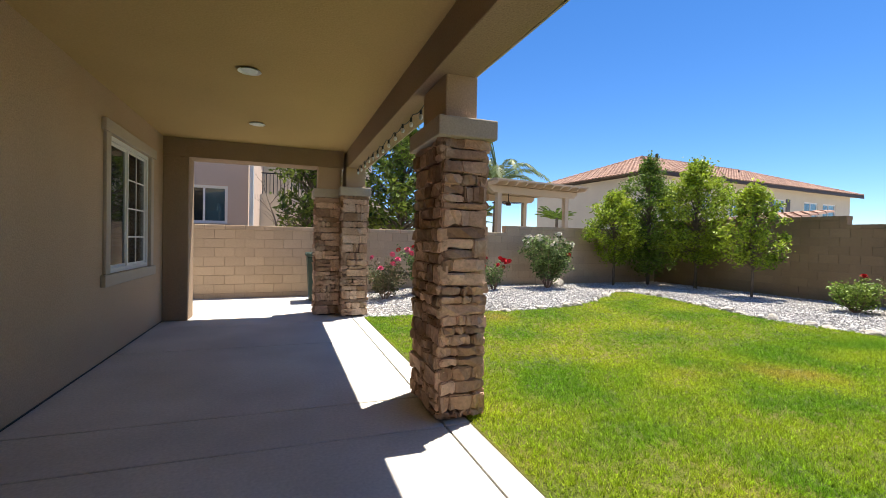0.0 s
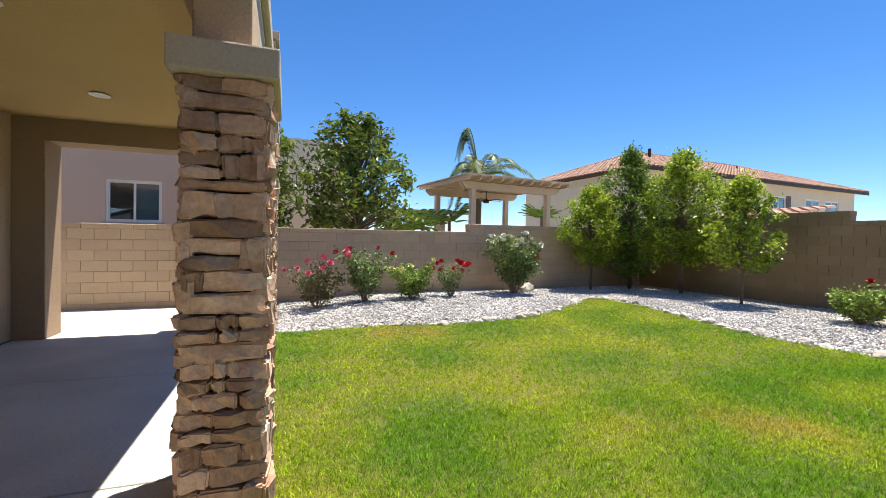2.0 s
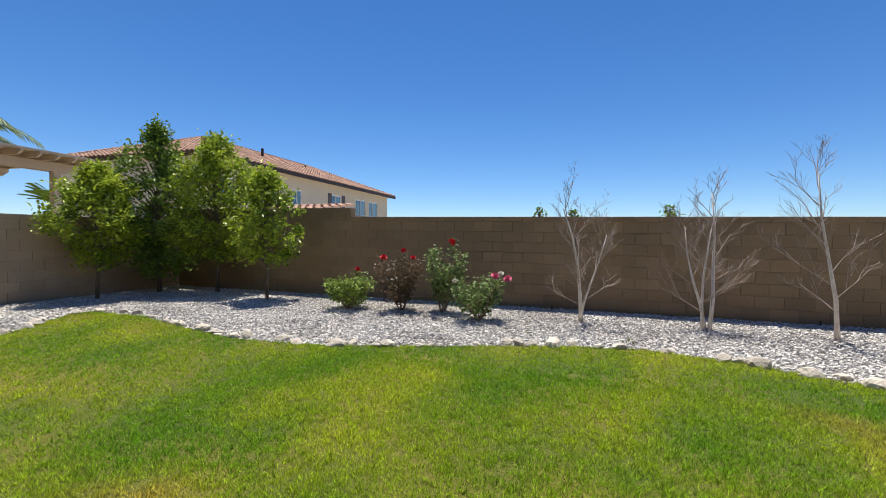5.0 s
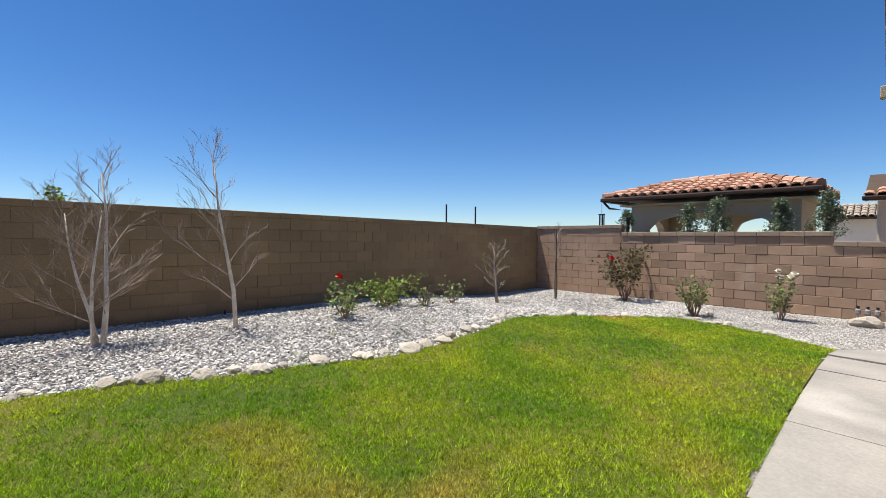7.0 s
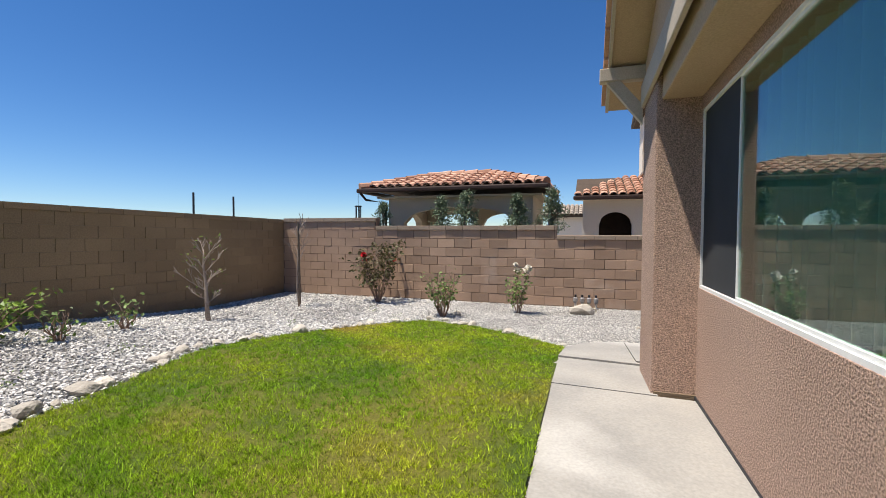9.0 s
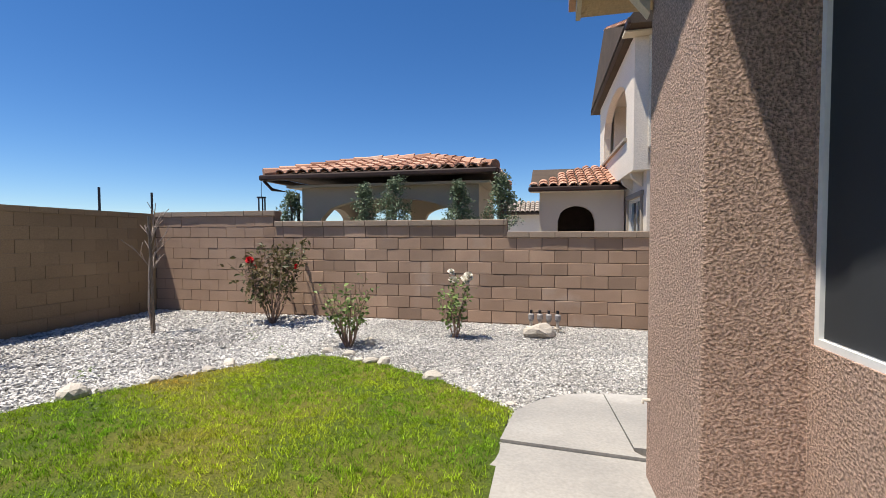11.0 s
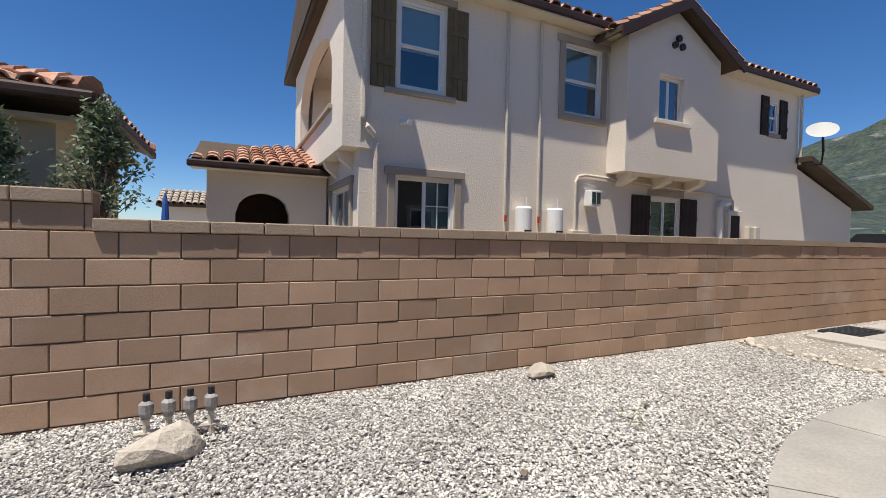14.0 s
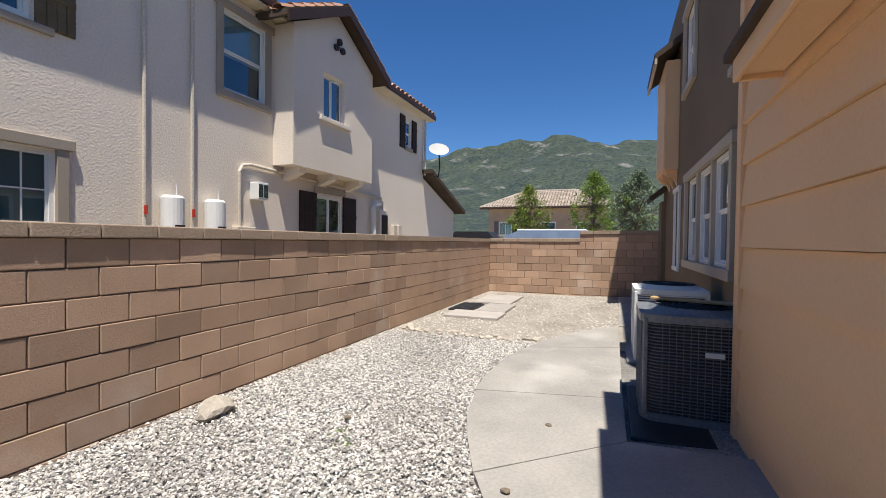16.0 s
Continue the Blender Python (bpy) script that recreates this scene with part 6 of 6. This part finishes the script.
def house_block(name, label, corners, ze, wall_m, windows, roof_m="tile", over=0.5, rise=0.36, turn=0.0, at=(0, 0)):
    """A far house: walls with real window openings on its seen side, eaves and a hip roof, turned about a corner."""
    (x0, x1), (y0, y1) = corners
    h = thing(name, (at[0], at[1], -0.5), label, "house")
    before = set(bpy.data.objects)
    part("wall", wall_with_holes(x0, x1, -0.5, ze, [w[:4] for w in windows], y0, y0 + 0.25, "y"), wall_m, h)
    part("wall", box(x0, x0 + 0.25, y0 + 0.25, y1, -0.5, ze), wall_m, h)
    part("wall", box(x1 - 0.25, x1, y0 + 0.25, y1, -0.5, ze), wall_m, h)
    part("inner_dark", box(x0 + 0.3, x1 - 0.3, y0 + 0.6, y0 + 0.65, -0.4, ze - 0.1), M["room"], h)
    for a, b, c, d, sh in windows:
        window_unit(h, (a, y0 + 0.04, c), (1, 0, 0), (0, 0, 1), (0, -1, 0), b - a, d - c, pane="glass_house")
        if sh:
            for q in ((a - 0.45, a - 0.03), (b + 0.03, b + 0.45)):
                part("shutter", box(q[0], q[1], y0 - 0.04, y0, c - 0.05, d + 0.05, bevel=0.006), M[sh], h)
        part("sill", box(a - 0.08, b + 0.08, y0 - 0.06, y0, c - 0.1, c, bevel=0.008), M["nb_trim"], h)
    hip_roof(h, x0 - over, x1 + over, y0 - over, y1 + over, ze + 0.05, rise, roof_m, M["tile_brown"])
    part("fascia", box(x0 - over - 0.04, x1 + over + 0.04, y0 - over - 0.06, y0 - over, ze - 0.12, ze + 0.08, bevel=0.02), M["gutter"], h)
    part("soffit", box(x0 - over, x1 + over, y0 - over, y0, ze - 0.03, ze), M["nb_cream"], h)
    h.rotation_euler.z = turn
    for ob in set(bpy.data.objects) - before:
        if ob.parent is h:
            ob.matrix_parent_inverse = Matrix.Translation((-at[0], -at[1], 0.5))
    return h


M["tile_far"] = mat("tile_far", (0.40, 0.25, 0.185), (0.33, 0.20, 0.145), 0.9, 2, 30, 0.4, 0.01, island=0.2, grain=0.15)
M["shutter_grey"] = mat("shutter_grey", (0.13, 0.115, 0.12), None, 0.7, 4, 40, 0.1, 0.003)
M["pinkwall"] = mat("pinkwall", (0.62, 0.475, 0.375), (0.57, 0.435, 0.34), 0.95, 0.8, 50, 0.4, 0.008, grain=0.08)
eh = house_block("back_neighbour_house", "two-storey cream house with brown-red tile roof and shuttered windows", ((17.6, 37.3), (17.6, 27.0)), 5.05, M["nb_cream"],
                 [(21.6, 22.4, 3.3, 4.4, ""), (24.0, 24.9, 3.1, 4.3, ""), (28.2, 29.5, 3.1, 4.4, "shutter_grey"), (31.6, 33.2, 3.2, 4.4, ""), (33.8, 35.4, 3.2, 4.4, ""), (18.6, 19.6, 3.1, 4.3, "shutter_grey")],
                 rise=0.38, turn=radians(5.0), at=(17.6, 17.8), roof_m="tile_far")
for x, z, r in ((21.5, 6.6, 0.09), (25.0, 6.6, 0.08), (29.5, 6.3, 0.05)):
    part("vent_pipe", bar([(x, 20.5, z - 1.2), (x, 20.5, z + 0.35)], r, 8), M["gutter"], eh)
low = thing("low_tiled_roof", (14.6, 9.6, 2.2), "low pink tile ridge of an outbuilding behind the wall", "roof")
part("wall", box(13.4, 15.6, 8.5, 10.6, -0.3, 2.1), M["nb_cream"], low)
tiled(low, (13.2, 10.8, 2.12), (0, -1, 0), (1, 0, 0.16), 2.5, 1.8, material="tile_far")
part("gutter", box(13.1, 13.2, 8.3, 10.8, 1.98, 2.12, bevel=0.02), M["nb_trim"], low)
house_block("north_neighbour_house", "pinkish stucco house close behind the wall", ((-14.0, -0.95), (14.4, 24.0)), 6.2, M["pinkwall"],
            [(-2.75, -1.5, 1.75, 2.85, "")], at=(-14.0, 14.4))
solid("downspout", bar([(-0.85, 14.3, 6.0), (-0.85, 14.3, 0)], 0.06, 8), M["white"], "white corner downspout of the neighbouring house", "downspout")
nwing = thing("neighbour_balcony", (1.0, 22, -0.3), "tan rear wing with an iron-railed balcony", "balcony")
part("wing_wall", arch_wall(-0.95, 4.5, -0.5, 3.3, [(0.0, 1.5, 1.9, 0.5), (2.2, 3.7, 1.9, 0.5)], 21.0, 21.3, "y"), M["nb_cream"], nwing)
part("rear_wall", box(-0.95, 4.5, 24.0, 24.2, -0.5, 6.4), M["nb_cream"], nwing)
part("rail", box(-0.9, 4.5, 21.1, 21.15, 4.2, 4.25), M["iron"], nwing)
bal2 = mesh_of("baluster", box(-0.015, 0.015, -0.015, 0.015, 3.3, 4.2), M["iron"])
for i in range(36):
    piece("baluster", bal2, Matrix.Translation((-0.85 + i * 0.15, 21.12, 0)), nwing)

# ---- beyond the west wall ----
house_block("far_street_house", "brown house with a wide grey-tan tile roof", ((0.0, 11.0), (0.0, 6.0)), 4.5, mat("brown_wall", (0.42, 0.31, 0.22), None, 0.95, 1, 40, 0.3, 0.006),
            [(1.0, 2.3, 1.9, 3.2, "shutter_grey"), (5.0, 6.4, 1.7, 3.2, ""), (8.2, 9.6, 1.9, 3.2, "")], "tile_grey", 0.7, 0.5, turn=radians(90), at=(-37.5, -19.6))
# its walls are built about the origin and stand at the street
fs = bpy.data.objects["far_street_house"]
for ob in fs.children:
    ob.matrix_parent_inverse = Matrix.Translation((0, 0, 0.5))
for i, (x, y, h, w, lf) in enumerate(((-17.5, -12.1, 4.3, 2.1, "magnolia_leaf"), (-18.5, -9.1, 5.0, 2.2, "dark_leaf"), (-15.0, -7.3, 4.5, 2.0, "olive_leaf"), (-24.0, -7.5, 4.4, 3.0, "dark_leaf"))):
    leafy_tree("street_tree", x, y, "leafy street tree beyond the side yard wall", "street trees", h, w, 0.07, lf, 4000, 0.12, 60 + i, base_z=-0.4)
hedge = thing("hedge", (-19, -17, -0.5), "low green hedge across the street", "hedge")
hc = np.stack([RNG.uniform(-20, -18.6, 5000), RNG.uniform(-19.5, -15.6, 5000), RNG.uniform(-0.4, 1.7, 5000)], -1)
cloud("foliage", leaf_array(hc, 0.12, 0.1), LEAF_F, M["lime_leaf"], hedge)
part("stems", box(-19.8, -18.8, -19.3, -15.8, -0.5, 1.4, bevel=0.1), M["dark_leaf"], hedge)

car = thing("parked_van", (-13.5, -10.3, -0.5), "blue and white van parked beyond the wall", "van")
paint = mat("van_paint", (0.25, 0.34, 0.5), None, 0.25, 2, 30, 0, spec=0.6, grain=0.03)
part("body", prism([(-12.4, -0.1), (-8.2, -0.1), (-8.2, 0.9), (-8.6, 1.55), (-9.2, 1.72), (-11.6, 1.72), (-12.2, 1.5), (-12.4, 0.9)], -14.4, -12.6, "x"), paint, car)
part("roof_panel", box(-14.2, -12.8, -11.7, -9.1, 1.72, 1.79, bevel=0.03), M["white"], car)
part("windscreen", prism([(-8.18, 0.95), (-8.56, 1.53), (-8.6, 1.5), (-8.24, 0.92)], -14.2, -12.8, "x"), M["glass_dark"], car)
for wx in (-14.4, -12.7):
    for wy in (-11.6, -9.0):
        part("wheel", bar([(wx, wy, -0.2), (wx + 0.12, wy, -0.2)], 0.32, 16), M["iron"], car)
truck = thing("dark_truck", (-16, -14.3, -0.5), "black vehicle roof showing over the wall", "vehicle")
part("body", box(-17, -15.2, -16.2, -12.4, 0.0, 1.3, bevel=0.12), M["iron"], truck)
part("cab", prism([(-15.6, 1.3), (-13.2, 1.3), (-13.6, 1.75), (-15.2, 1.75)], -16.8, -15.4, "x"), M["iron"], truck)
for wy in (-15.6, -13.0):
    part("wheel", bar([(-15.3, wy, -0.2), (-15.1, wy, -0.2)], 0.34, 16), M["iron"], truck)

# mountains
hill_m = mat("hill", (0.05, 0.066, 0.046), (0.024, 0.038, 0.036), 0.95, 0.02, 0.11, 0.0, grain=0.7, c3=(0.17, 0.165, 0.155), c3_at=0.61)
na, nr = 240, 90
az = np.radians(np.linspace(-75, 60, na))
rr = np.linspace(140, 2600, nr)
A, R = np.meshgrid(az, rr)
X, Y = -R * np.cos(A), R * np.sin(A)
hv = np.array([[noise.fractal((x / 700, y / 700, 3.1), 0.9, 2.1, 7) for x, y in zip(xr, yr)] for xr, yr in zip(X, Y)])
fine_v = np.array([[noise.ridged_multi_fractal((x / 260, y / 260, 7.7), 1.0, 2.2, 5, 1.0, 2.0) for x, y in zip(xr, yr)] for xr, yr in zip(X, Y)])
deg = np.degrees(A)
crest = 455 - 5.2 * np.abs(deg + 4)
crest = np.where(deg < -22, crest - 4.0 * (-22 - deg), crest)
prof = ss((R - 420) / 1750) ** 1.25
Z = np.maximum(-4 + crest * prof + hv * 75 * prof + (fine_v - 1.0) * 34 * prof + 14 * ss((R - 150) / 350), -4)
me = bpy.data.meshes.new("mountain")
verts = np.stack([X, Y, Z], -1).reshape(-1, 3)
faces = [(j * na + i, j * na + i + 1, (j + 1) * na + i + 1, (j + 1) * na + i) for j in range(nr - 1) for i in range(na - 1)]
me.from_pydata(verts.tolist(), [], faces)
me.materials.append(hill_m)
me.polygons.foreach_set("use_smooth", [True] * len(me.polygons))
tagged(new("backdrop_mountain", me), "green and rocky mountain range on the horizon", "mountain", kind="structure")
fol = np.stack([RNG.uniform(-220, -60, 6000), RNG.uniform(-90, 10, 6000)], -1)
fz = np.zeros(len(fol))
tuft = leaf_array(np.concatenate([fol, fz[:, None]], 1), 1.6, 0.6, 0.9, 0.6)
tagged(cloud("scrub", tuft, LEAF_F, M["tree_leaf"]), "dry green scrub on the slope across the street", "scrub")

# ---- rocks, pavers, small things ----
def rock_mesh(seed, flat=0.6):
    """An angular broken stone, one metre across."""
    rnd = random.Random(seed)
    bm = bmesh.new()
    bmesh.ops.create_icosphere(bm, subdivisions=2, radius=0.5)
    cuts = [Vector((rnd.uniform(-1, 1), rnd.uniform(-1, 1), rnd.uniform(-0.6, 1))).normalized() for _ in range(7)]
    for v in bm.verts:
        for c in cuts:
            d = v.co.dot(c) - 0.36
            if d > 0:
                v.co -= c * d
        v.co += Vector((rnd.uniform(-1, 1), rnd.uniform(-1, 1), rnd.uniform(-1, 1))) * 0.02
        v.co.z *= flat
    return bm


ROCKS = [mesh_of("rock", rock_mesh(s, 0.45 + 0.05 * (s % 4)), M["edge_rock"]) for s in range(9)]
erand = random.Random(12)
border = LAWN[8:]
for (x0, y0), (x1, y1) in zip(border, border[1:]):
    n = max(1, int(math.hypot(x1 - x0, y1 - y0) / 0.2))
    for i in range(n):
        if erand.random() < 0.12:
            continue
        t = (i + erand.random()) / n
        nx, ny = (y1 - y0), -(x1 - x0)
        ln = math.hypot(nx, ny)
        off = erand.uniform(-0.02, 0.16)
        x, y = x0 + (x1 - x0) * t + nx / ln * off, y0 + (y1 - y0) * t + ny / ln * off
        s = erand.uniform(0.1, 0.26) if erand.random() < 0.8 else erand.uniform(0.24, 0.32)
        if y > 6.5 or (5 < x < 8.5 and y < -8):
            s *= 0.75
        ob = new("edging_rock", erand.choice(ROCKS))
        ob.matrix_world = pose(x, y, float(level(x, y)) + s * 0.1, erand.uniform(-12, 12), erand.uniform(-12, 12), erand.uniform(0, 360)) @ Matrix.Diagonal((s, s * erand.uniform(0.6, 1), s * erand.uniform(0.8, 1.2), 1))
        tagged(ob, "pale angular rock edging the lawn", "rock", "lawn edging rocks")
for x, y, s, sz, lab in ((4.97, -10.72, 0.55, 0.36, "large cream rock in front of the irrigation valves"), (1.62, -11.2, 0.46, 0.21, "cream rock at the foot of the block wall"),
                         (7.5, 10.9, 0.5, 0.45, "pale boulder beside the white rose"), (7.2, -9.75, 0.16, 0.2, "small pale rock under a rose"), (-2.1, -11.2, 0.22, 0.2, "small rock at the gravel's end")):
    ob = new("boulder", ROCKS[int(s * 100) % 9])
    ob.matrix_world = pose(x, y, float(level(x, y)) + sz * 0.2, 5, 4, 20) @ Matrix.Diagonal((s, s * 0.7, sz * 1.6, 1))
    tagged(ob, lab, "rock")
lr = random.Random(3)
for i in range(26):
    x, y = -2.05 + lr.uniform(-0.12, 0.12), -11.3 + 2.2 * i / 26
    s = lr.uniform(0.07, 0.15)
    ob = new("edging_rock", lr.choice(ROCKS))
    ob.matrix_world = pose(x, y, float(level(x, y)) + 0.02, 0, 0, lr.uniform(0, 360)) @ Matrix.Diagonal((s, s * 0.8, s, 1))
    tagged(ob, "small pale stone where gravel meets dirt", "rock", "stones at the gravel's end")

valve_grey = mat("valve_grey", (0.33, 0.31, 0.30), (0.25, 0.235, 0.23), 0.6, 20, 60, 0.2, 0.003)
valves = thing("irrigation_valves", (4.98, -11.0, -0.15), "row of four capped irrigation valves by the wall", "valves")
for i in range(4):
    x = 4.72 + i * 0.13
    part("riser", bar([(x, -11.0, -0.15), (x, -11.0, 0.02)], 0.022, 8), M["pipe"], valves)
    vb = part("valve_body", bar([(x, -11.0, 0.02), (x, -11.0, 0.06), (x, -11.0, 0.12), (x, -11.0, 0.14)], [0.03, 0.045, 0.045, 0.025], 10), valve_grey, valves)
    part("valve_cap", bar([(x, -11.0, 0.14), (x, -11.0, 0.19)], 0.022, 8), M["iron"], vb)
part("manifold", bar([(4.66, -11.0, -0.08), (5.18, -11.0, -0.08)], 0.022, 8), M["pipe"], valves)
paver_m = mat("paver", (0.40, 0.37, 0.34), (0.33, 0.305, 0.28), 0.95, 2, 50, 0.3, 0.004, rand=0.15)
pz = float(level(-4, -10.6))
for nm, x0, x1, y0, y1, zz, mt, lab in (("paver", -4.15, -3.45, -11.15, -10.1, 0.05, paver_m, "square grey concrete paver lying on the dirt"),
                                        ("paver", -5.3, -4.2, -10.75, -10.15, 0.05, paver_m, "long grey concrete paver lying on the dirt"),
                                        ("paver", -6.9, -5.4, -11.2, -10.3, 0.05, paver_m, "large grey concrete paver lying on the dirt")):
    solid(nm, box(x0, x1, y0, y1, pz - 0.01, pz + zz, bevel=0.01), mt, lab, "paver", "loose pavers in the side yard")
grate = thing("drain_grate", (-4.8, -11.1, pz), "dark metal grate lying beside the pavers", "grate")
part("frame", box(-5.25, -4.25, -11.35, -10.85, pz - 0.01, pz + 0.035, bevel=0.008), M["iron"], grate)
for i in range(9):
    part("grate_bar", box(-5.2 + i * 0.11, -5.16 + i * 0.11, -11.32, -10.88, pz + 0.035, pz + 0.05), M["screen"], grate)
can = thing("trash_bin", (0.9, 10.1, 0), "dark green wheeled trash bin with a lid", "trash bin")
green = mat("bin_green", (0.035, 0.06, 0.045), None, 0.5, 3, 40, 0.05, 0.002)
bm = box(0.54, 1.26, 9.8, 10.4, 0.03, 0.98, bevel=0.03)
for v in bm.verts:
    if v.co.z < 0.4:
        v.co.x, v.co.y = 0.9 + (v.co.x - 0.9) * 0.86, 10.1 + (v.co.y - 10.1) * 0.86
part("body", bm, green, can)
part("lid", box(0.51, 1.29, 9.77, 10.44, 0.98, 1.06, bevel=0.03), green, can)
for x in (0.6, 1.15):
    part("wheel", bar([(x, 10.38, 0.11), (x + 0.05, 10.38, 0.11)], 0.11, 14), M["iron"], can)
for i, (x, y) in enumerate(((1.35, -10.1), (1.9, -8.7), (3.0, -9.6), (0.9, -8.6))):
    ob = new("dark_pebble", ROCKS[i])
    ob.matrix_world = pose(x, y, float(level(x, y)) + (0.035 if i != 1 else 0.04), 0, 0, 40 * i) @ Matrix.Scale(0.06, 4)
    ob.data = ob.data.copy()
    ob.data.materials[0] = M["bark"]
    tagged(ob, "small dark stone lying on the gravel", "stone", "stray dark stones")
weeds = np.concatenate([np.stack([np.full(34, x), np.full(34, y), np.full(34, float(level(x, y)) + 0.04)], -1) for x, y in ((1.7, -9.9), (9.6, -2.7), (9.8, 1.9), (8.3, -6.9), (8.9, -9.6), (9.6, -5.2), (9.1, -3.4), (9.4, -4.1), (8.9, -1.9), (8.1, -8.9), (9.3, -7.6), (9.7, 0.6), (3.4, -9.3))])
tagged(cloud("weeds", leaf_array(weeds, 0.032, 0.05), LEAF_F, M["rose_leaf"]), "scattered green weeds in the gravel", "weeds")
for x, y in ((12.25, -2.2), (12.1, 1.9), (11.9, -5.5)):
    solid("drip_stub", bar([(x - 0.05, y, 0.0), (x - 0.05, y, 0.22)], 0.012, 6), M["iron"], "short dark irrigation riser by the back wall", "irrigation riser", "risers along the back wall")
for y in (-24.6, -28.1):
    solid("far_pole", bar([(30, y, -0.6), (30, y, 4.1)], 0.07, 6), M["iron"], "thin dark pole beyond the back wall", "pole", "poles beyond the wall")
solid("hose_bib", bar([(4.345, -6.85, 0.42), (4.385, -6.85, 0.42), (4.39, -6.85, 0.4)], 0.01, 8), M["pipe"], "small brass hose tap on the stucco pier", "tap")

# ---- ground cover: gravel and grass ----
PAD = [(4.36, -7.2), (5.21, -7.16), (5.15, -7.75), (4.95, -8.1), (4.7, -8.32), (4.4, -8.41), (3.3, -8.5), (2.7, -8.55), (2.05, -8.77), (1.3, -9.12), (0.3, -9.36), (-0.95, -9.36), (-2.1, -9.08), (-2.65, -8.83), (-3.55, -8.08), (-3.6, -7.0), (1.0, -7.0)]


def scatter(n, x0, x1, y0, y1, rng):
    x, y = rng.uniform(x0, x1, n), rng.uniform(y0, y1, n)
    ok = ~inside(x, y, LAWN) & ~inside(x, y, PAD) & (x < 12.18 + (6.44 - y) * 0.0178 - 0.02) & (y > -11.48) & (y < 10.7 + (x + 4) * 0.0716)
    ok &= ~((x < 1.5) & (y > -7.3)) & ~((x < 5.2) & (y > -7.2) & (y < 6))
    return x[ok], y[ok]


CHIP = np.array([(-1, -0.7, -0.5), (1, -0.6, -0.5), (0.1, 1, -0.5), (-0.75, -0.5, 0.6), (0.7, -0.45, 0.75), (0, 0.75, 0.65)])
CHIP_F = [(0, 1, 4), (0, 4, 3), (1, 2, 5), (1, 5, 4), (2, 0, 3), (2, 3, 5), (3, 4, 5)]


def pebbles(name, n, area, size, rng):
    x, y = scatter(n, *area, rng)
    k = len(x)
    th, s = rng.uniform(0, 6.28, k), size * rng.uniform(0.55, 1.35, k)
    v = CHIP[None] * (1 + rng.normal(0, 0.22, (k, 6, 3)))
    v = v * np.stack([s, s * rng.uniform(0.55, 0.95, k), s * rng.uniform(0.4, 0.7, k)], -1)[:, None]
    tilt = rng.normal(0, 0.35, k)
    v = np.stack([v[..., 0], v[..., 1] * np.cos(tilt)[:, None] - v[..., 2] * np.sin(tilt)[:, None], v[..., 1] * np.sin(tilt)[:, None] + v[..., 2] * np.cos(tilt)[:, None]], -1)
    c, q = np.cos(th)[:, None], np.sin(th)[:, None]
    v = np.stack([v[..., 0] * c - v[..., 1] * q, v[..., 0] * q + v[..., 1] * c, v[..., 2]], -1)
    v += np.stack([x, y, level(x, y) + rng.uniform(-0.012, 0.012, k)], -1)[:, None]
    return tagged(cloud(name, v, CHIP_F, M["pebble"]), "loose white and grey crushed gravel", "gravel")


prg = np.random.default_rng(3)
pebbles("gravel", 165000, (-2.0, 9.0, -11.5, -7.3), 0.0125, prg)
pebbles("gravel", 9000, (-8.0, -2.0, -11.5, -8.0), 0.014, prg)
pebbles("gravel", 130000, (7.6, 12.4, -11.5, 11.8), 0.021, prg)
pebbles("gravel", 24000, (1.45, 8.0, 7.3, 11.6), 0.024, prg)

grg = np.random.default_rng(9)


def blades(name, n, area, rng, h, w):
    tufts = n // 12
    x, y = (np.repeat(rng.uniform(area[k], area[k + 1], tufts), 12) + rng.normal(0, 0.014, tufts * 12) for k in (0, 2))
    tall, way = np.repeat(rng.uniform(0.65, 1.35, tufts), 12), np.repeat(rng.uniform(0, 6.28, tufts), 12)
    ok = inside(x, y, LAWN)
    x, y, tall, way = x[ok], y[ok], tall[ok], way[ok]
    k = len(x)
    hh = h * tall * rng.uniform(0.55, 1.2, k)
    a, lean = way + rng.normal(0, 0.9, k), rng.uniform(0.15, 1.1, k) * hh
    z = level(x, y) - 0.003
    ca, sa = np.cos(a), np.sin(a)
    ww = w * rng.uniform(0.7, 1.3, k)
    b = rng.uniform(0, 6.28, k)
    cb_, sb_ = np.cos(b), np.sin(b)
    v = np.stack([np.stack([x - cb_ * ww, y - sb_ * ww, z], -1), np.stack([x + cb_ * ww, y + sb_ * ww, z], -1),
                  np.stack([x + ca * lean, y + sa * lean, z + hh], -1)], 1)
    return tagged(cloud(name, v, [[0, 1, 2]], M["grass"]), "short green lawn grass with yellowing patches", "grass")


blades("grass", 1050000, (1.4, 9.5, -9.2, 9.3), grg, 0.038, 0.0029)
blades("grass", 480000, (1.4, 8.0, -4.0, 4.2), grg, 0.037, 0.0022)
